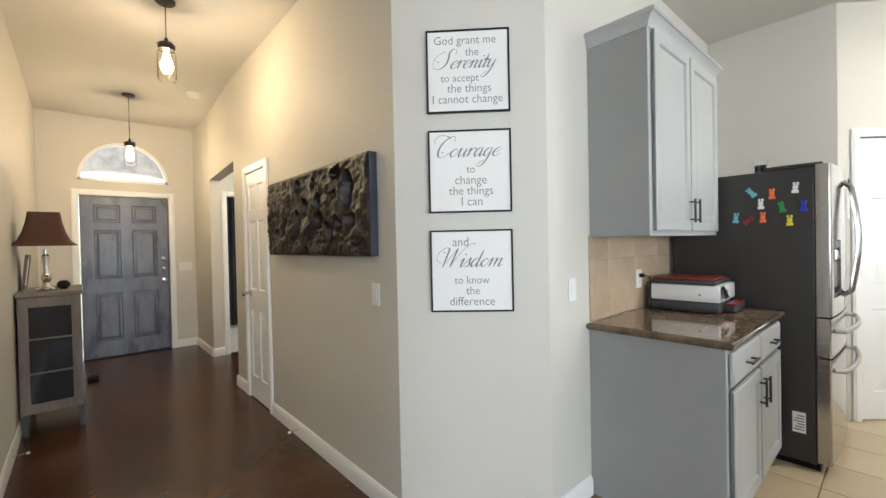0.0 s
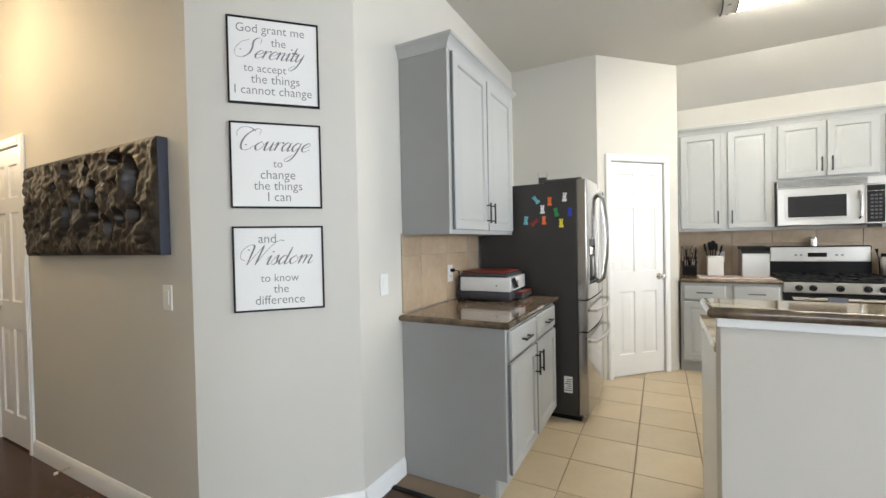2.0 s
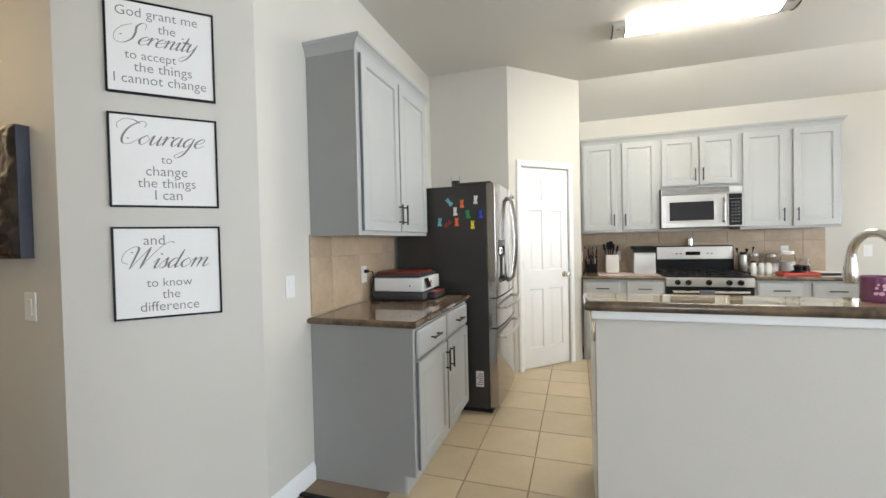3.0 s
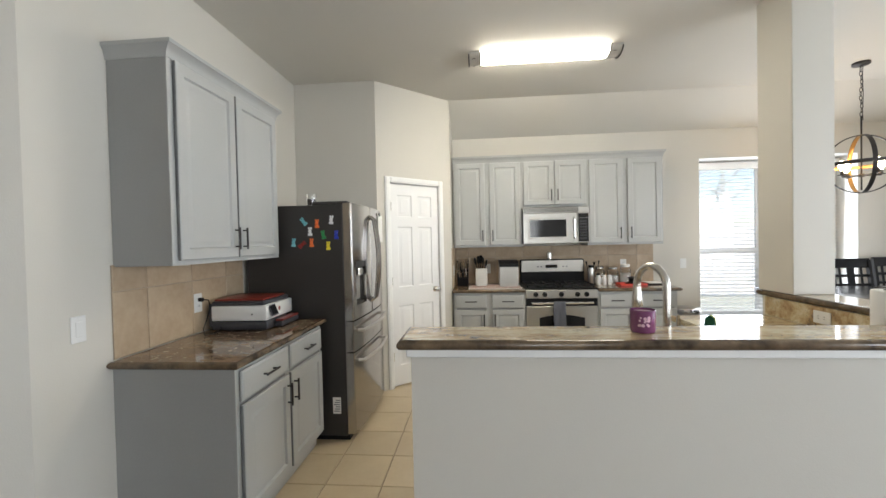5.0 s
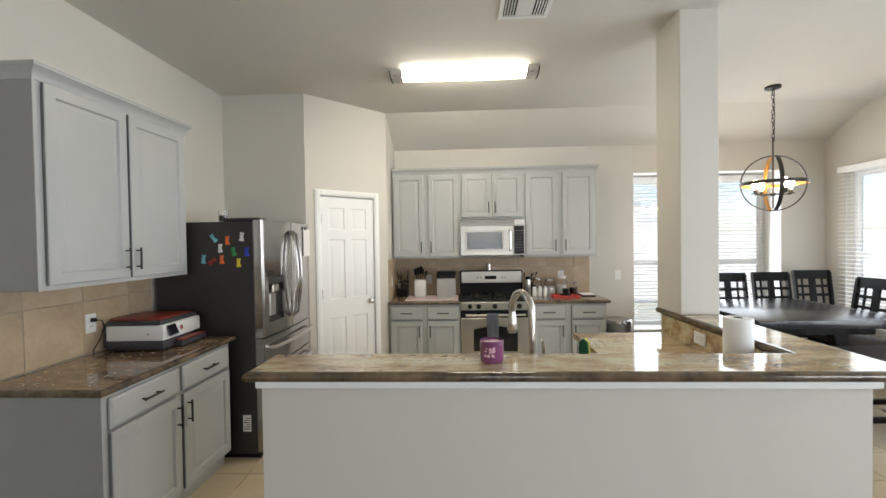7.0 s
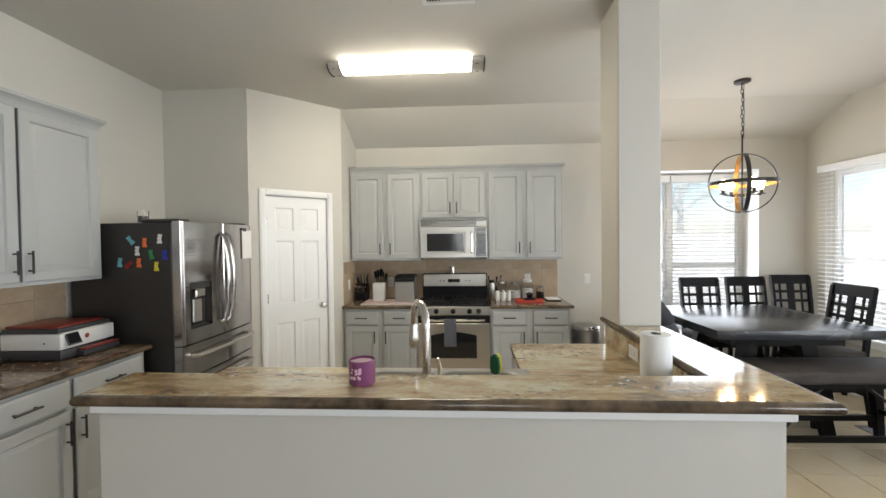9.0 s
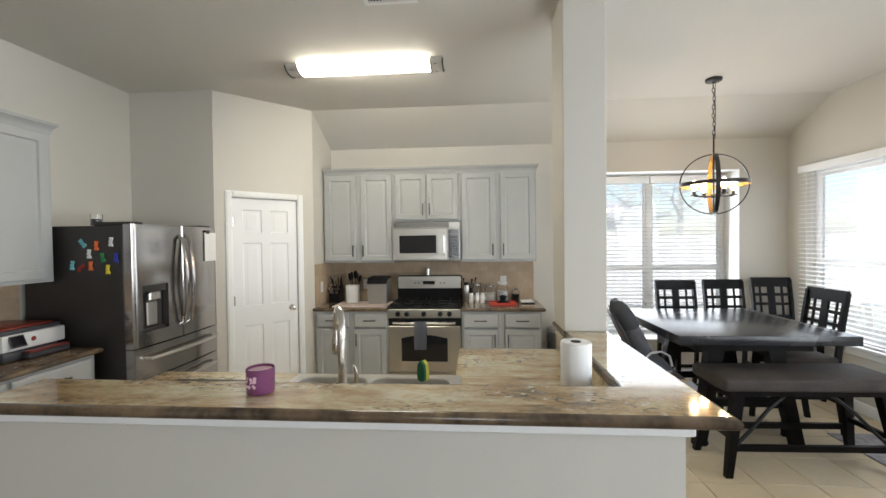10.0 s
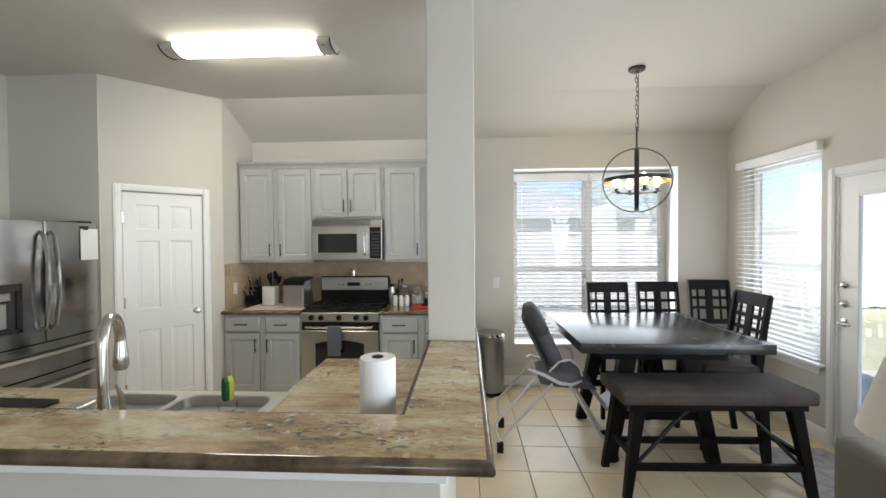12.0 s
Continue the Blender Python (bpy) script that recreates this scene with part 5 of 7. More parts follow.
solid("window_return", b((EAST + 0.003, 5.742, WE[0] + 0.0005, WE[0] + 0.006, WE[2], WE[3]), (EAST + 0.003, 5.742, WE[1] - 0.006, WE[1] - 0.0005, WE[2], WE[3]), (EAST + 0.003, 5.742, WE[0] + 0.006, WE[1] - 0.006, WE[3] - 0.006, WE[3] - 0.0005), (EAST - 0.012, 5.742, WE[0] + 0.006, WE[1] - 0.006, WE[2] + 0.0005, WE[2] + 0.016)), "trim", "white painted window returns and sill", kind="structure")
SOUTH_AT = pose(0, 0, 0, 0, 0, 180)


def haze_sheet(parent, w, h):
    """A pale see-through sheet outside a window, added to veil the view in haze."""
    m = bpy.data.materials.get("pale haze sheet")
    if m is None:
        m = bpy.data.materials.new("pale haze sheet")
        m.use_nodes = True
        n, l = m.node_tree.nodes, m.node_tree.links
        out = n["Material Output"]
        tr, df, tl_, mx, ad = n.new("ShaderNodeBsdfTransparent"), n.new("ShaderNodeBsdfDiffuse"), n.new("ShaderNodeBsdfTranslucent"), n.new("ShaderNodeMixShader"), n.new("ShaderNodeMixShader")
        df.inputs["Color"].default_value, tl_.inputs["Color"].default_value = (0.8, 0.8, 0.82, 1), (0.9, 0.9, 0.92, 1)
        l.new(df.outputs[0], ad.inputs[1]), l.new(tl_.outputs[0], ad.inputs[2])
        ad.inputs[0].default_value, mx.inputs[0].default_value = 0.75, 0.34
        l.new(tr.outputs[0], mx.inputs[1]), l.new(ad.outputs[0], mx.inputs[2]), l.new(mx.outputs[0], out.inputs["Surface"])
    sc_ = part("haze_sheet", b((0.02, w - 0.02, 0.058, 0.0585, 0.02, h - 0.02)), m, parent)
    sc_.visible_shadow = False
    return sc_


WIN_S = window("window_south", "white single-hung vinyl window beside the glazed door", Matrix.Translation((WS[1], SOUTH - 0.09, WS[2])) @ SOUTH_AT, WS[1] - WS[0], WS[3] - WS[2], (), 0.74)
blind("white slatted blind hung over the side window with a valance", Matrix.Translation((5.235, SOUTH + 0.045, 2.34)) @ SOUTH_AT, 0.955, 1.72, 7, 0.07)
haze_sheet(WIN_E, WE[1] - WE[0], WE[3] - WE[2])
haze_sheet(WIN_S, WS[1] - WS[0], WS[3] - WS[2])
solid("window_sill", b((4.26, 5.25, SOUTH - 0.08, SOUTH + 0.05, 0.575, 0.60), (4.30, 5.21, SOUTH + 0.001, SOUTH + 0.015, 0.51, 0.574), bevel=0.004), "trim", "white painted window sill and apron", kind="structure")
window("window_living", "wide white living room window", Matrix.Translation((WL[1], SOUTH - 0.09, WL[2])) @ SOUTH_AT, WL[1] - WL[0], WL[3] - WL[2], (1.2,), 0.9)
window("window_living", "added white window, unseen, beside the wide living room one", Matrix.Translation((WL2[1], SOUTH - 0.09, WL2[2])) @ SOUTH_AT, WL2[1] - WL2[0], WL2[3] - WL2[2], (0.9,), 0.9)
window("window_living", "added white window in the unseen far living room wall", Matrix.Translation((-3.99, -2.6, 0.6)) @ pose(0, 0, 0, 0, 0, 90), 1.4, 1.8, (), 0.85)

# glazed door to the yard
gdw = DS[1] - DS[0]
casing("trim_yard_door", gdw, DS[3], Matrix.Translation((DS[1], SOUTH, 0)) @ SOUTH_AT, 0.06, jamb=0.15)
solid("trim_yard_stop", b((0.0005, 0.014, -0.001, 0.0115, 0, DS[3] - 0.015), (gdw - 0.014, gdw - 0.0005, -0.001, 0.0115, 0, DS[3] - 0.015), (0.0005, gdw - 0.0005, -0.001, 0.0115, DS[3] - 0.014, DS[3] - 0.0005)), "trim", "white painted inner edge of the yard door casing", kind="structure", at=Matrix.Translation((DS[1], SOUTH, 0)) @ SOUTH_AT)
gd_ = thing("door_yard", "closed white yard door with a tall glass pane", "door", Matrix.Translation((DS[1] - 0.001, SOUTH - 0.012, 0.015)) @ SOUTH_AT)
gd_["kind"] = "structure"
w = gdw - 0.002
part("slab", b((0, 0.155, 0, 0.04, 0, 2.02), (w - 0.155, w, 0, 0.04, 0, 2.02), (0.155, w - 0.155, 0, 0.04, 0, 0.29), (0.155, w - 0.155, 0, 0.04, 1.885, 2.02)), "doorwhite", gd_)
lf = part("lite_frame", b((0.145, 0.175, -0.010, -0.0005, 0.28, 1.895), (w - 0.175, w - 0.145, -0.010, -0.0005, 0.28, 1.895), (0.175, w - 0.175, -0.010, -0.0005, 0.28, 0.31), (0.175, w - 0.175, -0.010, -0.0005, 1.865, 1.895), bevel=0.003), "trim", gd_)
p_ = part("pane", b((0.155, w - 0.155, 0.018, 0.022, 0.29, 1.885)), "glass", gd_)
p_.visible_shadow = False
for z in (1.225, 1.088):
    bm = bmesh.new()
    lathe(bm, [(0.028, 0), (0.028, 0.012), (0.018, 0.018), (0.012, 0.03), (0.003, 0.031)], 16)
    part("deadbolt", bm, "nickel", gd_, at=pose(0.065, 0, z, 90, 0, 0))
bm = bmesh.new()
lathe(bm, [(0.03, 0), (0.03, 0.01), (0.012, 0.014), (0.011, 0.05), (0.003, 0.051)], 16)
lv = part("lever_rose", bm, "nickel", gd_, at=pose(0.065, 0, 0.945, 90, 0, 0))
part("lever", b((0.055, 0.165, -0.058, -0.042, 0.937, 0.953), bevel=0.005), "nickel", gd_)

# ---- dining table, bench, chairs
tb = thing("dining_table", "square counter-height charcoal wood table with splayed legs", "table", Matrix.Translation((4.275, -4.10, 0)))
part("tabletop", b((-0.595, 0.595, -0.62, 0.62, 0.832, 0.90), bevel=0.006, seg=2), "tablewood", tb)
# thin bright strip standing in for the glint along the table's border
part("border_glint", b((-0.594, 0.594, -0.575, -0.572, 0.9002, 0.9012)), "steel", tb)
part("apron", b((-0.40, 0.40, -0.42, -0.39, 0.75, 0.831), (-0.40, 0.40, 0.39, 0.42, 0.75, 0.831), (-0.43, -0.40, -0.42, 0.42, 0.75, 0.831), (0.40, 0.43, -0.42, 0.42, 0.75, 0.831)), "darkwood", tb)
for sx in (-1, 1):
    for sy in (-1, 1):
        bm = bmesh.new()
        slant(bm, sx * 0.30 - 0.045, sx * 0.30 + 0.045, sy * 0.20 - 0.06, sy * 0.20 + 0.06, 0, 0.831, sx * 0.06, sy * 0.16, 0.7)
        part("leg", bm, "darkwood", tb)
part("stretcher", b((-0.33, 0.33, -0.035, 0.035, 0.30, 0.36)), "darkwood", tb)
for sx in (-1, 1):
    part("cross_bar", b((sx * 0.335 - 0.025, sx * 0.335 + 0.025, -0.29, 0.29, 0.30, 0.36)), "darkwood", tb)

bn_ = thing("bench", "counter-height bench with worn grey-brown suede seat and black splayed legs", "bench", Matrix.Translation((3.67, -4.245, 0)) @ pose(0, 0, 0, 0, 0, 1.5))
bm = bmesh.new()
vs = box(bm, -0.20, 0.20, -0.585, 0.585, 0.575, 0.66, bevel=0.022, seg=3)
part("cushion", bm, "leather", bn_)
part("seat_rail", b((-0.175, 0.175, -0.53, 0.53, 0.54, 0.574)), "darkwood", bn_)
for sx in (-1, 1):
    for sy in (-1, 1):
        bm = bmesh.new()
        slant(bm, sx * 0.14 - 0.03, sx * 0.14 + 0.03, sy * 0.47 - 0.036, sy * 0.47 + 0.036, 0, 0.541, sx * 0.045, sy * 0.085, 0.62)
        part("leg", bm, "darkwood", bn_)
    part("long_stretcher", b((sx * 0.172 - 0.014, sx * 0.172 + 0.014, -0.51, 0.51, 0.175, 0.215)), "darkwood", bn_)
for sy in (-1, 1):
    part("end_stretcher", b((-0.15, 0.15, sy * 0.515 - 0.013, sy * 0.515 + 0.013, 0.24, 0.275)), "darkwood", bn_)
    bm = bmesh.new()
    tube(bm, [(-0.13, sy * 0.14, 0.545), (-0.145, sy * 0.27, 0.44), (-0.16, sy * 0.40, 0.30), (-0.165, sy * 0.50, 0.20)], 0.012, 6)
    part("brace", bm, "blackiron", bn_)


def chair(label, at):
    """A counter-height chair that faces -y."""
    c = thing("dining_chair", label, "chair", at, "chairs round the dining table")
    bm = bmesh.new()
    box(bm, -0.21, 0.21, -0.21, 0.19, 0.585, 0.64, bevel=0.02, seg=2)
    part("seat", bm, "leather", c)
    part("seat_frame", b((-0.20, 0.20, -0.20, 0.20, 0.53, 0.584)), "darkwood", c)
    for sx in (-1, 1):
        bm = bmesh.new()
        slant(bm, sx * 0.18 - 0.02, sx * 0.18 + 0.02, -0.20, -0.16, 0, 0.53, sx * 0.01, -0.03, 0.8)
        part("leg", bm, "darkwood", c)
        bm = bmesh.new()
        loft(bm, [[(sx * 0.186 + a * 0.014, y + d * 0.02, z) for a, d in ((-1, -1), (1, -1), (1, 1), (-1, 1))] for y, z in ((0.255, 0), (0.20, 0.35), (0.195, 0.62), (0.225, 0.90), (0.265, 1.15))])
        part("leg", bm, "darkwood", c)
    back = part("backrest", b((-0.20, 0.20, -0.012, 0.012, 0.388, 0.49), bevel=0.004), "darkwood", c, at=pose(0, 0.205, 0.68, -7.5))
    for z in (0.04, 0.19, 0.29):
        part("rail", b((-0.172, 0.172, -0.009, 0.009, z, z + (0.03 if z > 0.1 else 0.05)), bevel=0.002), "darkwood", back)
    part("splat", b((-0.034, 0.034, -0.011, 0.0085, 0.08, 0.389), bevel=0.002), "darkwood", back)
    for x in (-0.108, 0.108):
        part("slat", b((x - 0.010, x + 0.010, -0.007, 0.007, 0.08, 0.389), bevel=0.002), "darkwood", back)
    for y, z in ((-0.205, 0.20), (0.215, 0.26)):
        part("stretcher", b((-0.165, 0.165, y - 0.011, y + 0.011, z, z + 0.035)), "darkwood", c)
    for x in (-0.183, 0.183):
        part("stretcher", b((x - 0.010, x + 0.010, -0.18, 0.19, 0.30, 0.335)), "darkwood", c)
    return c


c0 = chair("black-brown wooden chair with lattice back at the dining table", Matrix.Translation((4.82, -4.115, 0)) @ ROT)
for x, y, r, lab in ((4.87, -4.62, -90, "black-brown wooden lattice-back chair with its back to the window"), (5.06, -5.21, -93, "black-brown wooden lattice-back chair standing in the room's corner"), (4.28, -4.70, 180, "black-brown wooden lattice-back chair pushed under the table")):
    tagged(copy_thing(c0, Matrix.Translation((x, y, 0)) @ pose(0, 0, 0, 0, 0, r)), lab)

# high chair, faces -y
M["navyfabric"] = mat("dark slate padded fabric", (0.055, 0.058, 0.068), 0.8, vary=0.2, bump=0.5, bscale=250)
hc = thing("high_chair", "grey padded baby high chair on pale metal tube legs", "high chair", Matrix.Translation((4.15, -3.45, 0)) @ pose(0, 0, 0, 0, 0, -6))


def pad(w, t, at, lean, roundness=3.0, n=20):
    """A closed padded outline w wide and t thick round the point at, leaning by an angle."""
    out = []
    for k in range(n):
        c, s_ = math.cos(2 * math.pi * k / n), math.sin(2 * math.pi * k / n)
        x = w / 2 * math.copysign(abs(c) ** (2 / roundness), c)
        d = t / 2 * math.copysign(abs(s_) ** (2 / roundness), s_) + 0.05 * (x / (w / 2)) ** 2 * (t > 0.03)
        out.append((x, at[0] - d * math.cos(lean), at[1] - d * math.sin(lean)))
    return out


bm = bmesh.new()
loft(bm, [pad(w_, t_, q, radians(a_)) for w_, t_, q, a_ in ((0.24, 0.02, (0.19, 0.60), 90), (0.33, 0.10, (0.16, 0.585), 90), (0.34, 0.12, (0.05, 0.575), 90), (0.34, 0.13, (-0.08, 0.575), 90), (0.33, 0.10, (-0.15, 0.555), 65), (0.31, 0.05, (-0.20, 0.52), 35), (0.28, 0.02, (-0.215, 0.485), 20))])
seat_ = part("seat", bm, "greyfabric", hc)
bm = bmesh.new()
loft(bm, [pad(w_, 0.015, q, radians(90)) for w_, q in ((0.26, (0.16, 0.535)), (0.30, (0.05, 0.522)), (0.30, (-0.10, 0.522)), (0.26, (-0.17, 0.50)))])
part("seat_pan", bm, "darkgrey", seat_)
bm = bmesh.new()
loft(bm, [pad(w_, t_, q, radians(-28)) for w_, t_, q in ((0.20, 0.03, (0.035, 0.60)), (0.30, 0.105, (0.06, 0.65)), (0.33, 0.12, (0.105, 0.74)), (0.34, 0.12, (0.155, 0.84)), (0.33, 0.10, (0.195, 0.915)))])
back_ = part("backrest", bm, "greyfabric", hc)
bm = bmesh.new()
loft(bm, [pad(w_, t_, q, radians(-30)) for w_, t_, q in ((0.30, 0.05, (0.150, 0.83)), (0.36, 0.13, (0.170, 0.88)), (0.37, 0.13, (0.212, 0.96)), (0.32, 0.10, (0.25, 1.03)), (0.22, 0.05, (0.268, 1.065)), (0.10, 0.015, (0.275, 1.08)))])
part("headrest", bm, "navyfabric", back_)
bm = bmesh.new()
loft(bm, [pad(w_, 0.028, q, radians(-28)) for w_, q in ((0.26, (0.095, 0.60)), (0.31, (0.125, 0.66)), (0.33, (0.175, 0.76)), (0.33, (0.235, 0.88)), (0.26, (0.285, 0.985)))])
part("back_shell", bm, "darkgrey", back_)
for x in (-0.06, 0.06):
    bm = bmesh.new()
    tube(bm, [(x, -0.01, 0.63), (x, 0.035, 0.70), (x, 0.07, 0.78), (x, 0.10, 0.85)], 0.014, 6, flat=0.3)
    part("harness", bm, "darkgrey", back_)
M["paletube"] = mat("pale champagne metal tube", (0.62, 0.60, 0.57), 0.35, 0.4, vary=0.03)
M["shellgrey"] = mat("pale grey moulded plastic", (0.50, 0.50, 0.52), 0.4, vary=0.03)
lr = part("leg_rest", b((-0.12, 0.12, -0.008, 0.008, -0.17, 0.0), bevel=0.006, seg=2), "shellgrey", hc, at=pose(0, -0.205, 0.475, -38))
part("foot_board", b((-0.13, 0.13, -0.09, 0.008, -0.185, -0.171), bevel=0.005), "shellgrey", lr)
for s in (-1, 1):
    bm = bmesh.new()
    tube(bm, [(s * 0.16, 0.25, 0.62), (s * 0.205, 0.22, 0.625), (s * 0.215, 0.14, 0.60), (s * 0.215, 0.03, 0.545), (s * 0.205, -0.06, 0.535), (s * 0.185, -0.13, 0.56)], [0.012, 0.017, 0.019, 0.019, 0.016, 0.010], 10, flat=0.55)
    part("side_shell", bm, "shellgrey", hc)
    bm = bmesh.new()
    tube(bm, [(s * 0.19, 0.10, 0.62), (s * 0.205, 0.03, 0.70), (s * 0.20, -0.05, 0.715), (s * 0.195, -0.11, 0.68), (s * 0.19, -0.13, 0.60)], 0.013, 8, flat=0.6)
    part("armrest", bm, "shellgrey", hc)
    bm = bmesh.new()
    tube(bm, [(s * 0.205, 0.20, 0.58), (s * 0.21, 0.33, 0.42), (s * 0.215, 0.46, 0.27), (s * 0.215, 0.492, 0.22), (s * 0.215, 0.49, 0.16), (s * 0.21, 0.465, 0.07)], 0.011, 8)
    part("rear_leg", bm, "paletube", hc)
    bm = bmesh.new()
    tube(bm, [(s * 0.20, 0.08, 0.53), (s * 0.205, 0.24, 0.35), (s * 0.21, 0.445, 0.11)], 0.011, 8)
    part("brace", bm, "paletube", hc)
    part("rear_foot", b((s * 0.21 - 0.018, s * 0.21 + 0.018, 0.435, 0.485, 0.0, 0.085), bevel=0.008), "black", hc)
    bm = bmesh.new()
    tube(bm, [(s * 0.19, -0.04, 0.53), (s * 0.195, -0.16, 0.34), (s * 0.205, -0.35, 0.03)], 0.011, 8)
    part("front_leg", bm, "paletube", hc)
    part("front_foot", b((s * 0.205 - 0.016, s * 0.205 + 0.016, -0.38, -0.33, 0.0, 0.04), bevel=0.008), "black", hc)

# ---- chandelier
ch = thing("chandelier", "dark bronze orb chandelier with four lit candle bulbs", "chandelier", Matrix.Translation((4.43, -4.14, 2.075)) @ pose(0, 0, 0, 0, 0, -107))


def band(bm, r, w, t, m, n=48):
    """A flat hoop about z, turned by m."""
    loops = []
    for i in range(n):
        a = 2 * math.pi * i / n
        loops.append([m @ Vector((q * math.cos(a), q * math.sin(a), z)) for q, z in ((r, -w / 2), (r, w / 2), (r - t, w / 2), (r - t, -w / 2))])
    loft(bm, loops, closed=True)


M["gold"] = mat("gilded bronze", (0.42, 0.25, 0.09), 0.35, 0.9, vary=0.1)
for nm, mm, w_ in (("hoop", pose(0, 0, 0, 0, 0, 0), 0.032), ("hoop", pose(0, 0, 0, 90, 0, 0), 0.012), ("hoop", pose(0, 0, 0, 90, 0, 85), 0.034)):
    bm = bmesh.new()
    band(bm, 0.268, w_, 0.003 if w_ > 0.02 else 0.010, mm)
    part(nm, bm, "pull", ch)
    if w_ > 0.02:
        bm = bmesh.new()
        band(bm, 0.2645, w_ * 0.9, 0.0015, mm)
        part("gilt_lining", bm, "gold", ch)
bm = bmesh.new()
tube(bm, [(0, 0, -0.24), (0, 0, 0.44)], 0.007, 8)
lathe(bm, [(0.02, -0.12), (0.024, -0.105), (0.02, -0.09)], 12)
part("stem", bm, "pull", ch)
for k in range(4):
    a = radians(105 + 90 * k)
    bm = bmesh.new()
    tube(bm, [(0, 0, -0.105), (0.162 * math.cos(a), 0.162 * math.sin(a), -0.105)], 0.006, 6)
    ar = part("arm", bm, "pull", ch)
    bm = bmesh.new()
    lathe(bm, [(0.03, -0.10), (0.032, -0.092), (0.014, -0.09), (0.013, -0.055), (0.003, -0.054)], 14, (0.162 * math.cos(a), 0.162 * math.sin(a), 0))
    part("candle_cup", bm, "pull", ar)
    bm = bmesh.new()
    lathe(bm, [(0.010, -0.053), (0.024, -0.025), (0.029, -0.003), (0.022, 0.024), (0.004, 0.038)], 12, (0.162 * math.cos(a), 0.162 * math.sin(a), 0))
    part("bulb", bm, "bulb", ar)
bm = bmesh.new()
for i in range(12):
    z = 0.455 + i * 0.037
    m = pose(0.004 * math.sin(i), 0, z, 90, 0, 90 * (i % 2))
    tube(bm, [m @ Vector((0.010 * math.cos(t), 0.024 * math.sin(t), 0)) for t in [2 * math.pi * k / 10 for k in range(10)]], 0.0028, 5, closed=True)
tube(bm, [(0.012, 0.006 * math.sin(k), 0.40 + k * 0.05) for k in range(11)], 0.003, 5)
part("chain", bm, "pull", ch)
bm = bmesh.new()
lathe(bm, [(0.065, 0.9245), (0.065, 0.905), (0.055, 0.898), (0.012, 0.895), (0.010, 0.885)], 24)
part("canopy", bm, "pull", ch)

# ---- sofa corner, lamp and mat near the yard door
sf = thing("armchair", "grey-beige fabric armchair beside the table lamp", "armchair", Matrix.Translation((2.22, -4.60, 0)))
M["sofa"] = mat("grey beige upholstery", (0.16, 0.148, 0.128), 0.95, vary=0.08, bump=0.6, bscale=250)
part("backrest", b((-0.45, 0.45, 0.24, 0.42, 0.12, 0.80), bevel=0.045, seg=3), "sofa", sf)
for x0 in (-0.45, 0.31):
    part("arm", b((x0, x0 + 0.14, -0.42, 0.238, 0.12, 0.60), bevel=0.04, seg=2), "sofa", sf)
part("base", b((-0.308, 0.308, -0.40, 0.238, 0.12, 0.30), bevel=0.02), "sofa", sf)
part("seat_cushion", b((-0.305, 0.305, -0.41, 0.236, 0.302, 0.45), bevel=0.04, seg=2), "sofa", sf)
for x in (-0.40, 0.40):
    for y in (-0.36, 0.36):
        part("foot", b((x - 0.03, x + 0.03, y - 0.03, y + 0.03, 0.0, 0.125)), "darkwood", sf)
st_ = thing("side_table", "small dark round side table under the lamp", "table", Matrix.Translation((2.0, -3.88, 0)))
bm = bmesh.new()
lathe(bm, [(0.12, 0), (0.12, 0.02), (0.03, 0.04), (0.03, 0.705)], 20)
part("pedestal", bm, "darkwood", st_)
bm = bmesh.new()
lathe(bm, [(0.145, 0.706), (0.15, 0.72), (0.145, 0.744)], 28)
part("tabletop", bm, "darkwood", st_)
tl = thing("table_lamp", "table lamp with cream conical fabric shade", "lamp", Matrix.Translation((2.36, -4.30, 0.601)))
bm = bmesh.new()
lathe(bm, [(0.07, 0.0), (0.075, 0.02), (0.03, 0.04), (0.05, 0.16), (0.055, 0.22), (0.02, 0.32), (0.012, 0.40)], 20)
part("base", bm, "nickel", tl)
bm = bmesh.new()
lathe(bm, [(0.145, 0.34), (0.09, 0.53), (0.088, 0.53), (0.142, 0.341)], 32, cap=False)
part("shade", bm, mat("cream shade cloth", (0.62, 0.58, 0.50), 0.8, vary=0.02, bump=0.3, bscale=300), tl)
tl.location = (2.0, -3.87, 0.745)
rg_ = thing("door_mat", "faded grey patterned mat in front of the yard door", "mat", Matrix.Translation((3.72, -5.12, 0.0045)))
part("mat", b((-0.42, 0.42, -0.27, 0.27, 0, 0.008), bevel=0.003), mat("faded patterned rug", (0.40, 0.38, 0.37), 0.95, vary=0.4, scale=14, bscale=60, bump=0.8, dark=(0.20, 0.19, 0.20)), rg_)


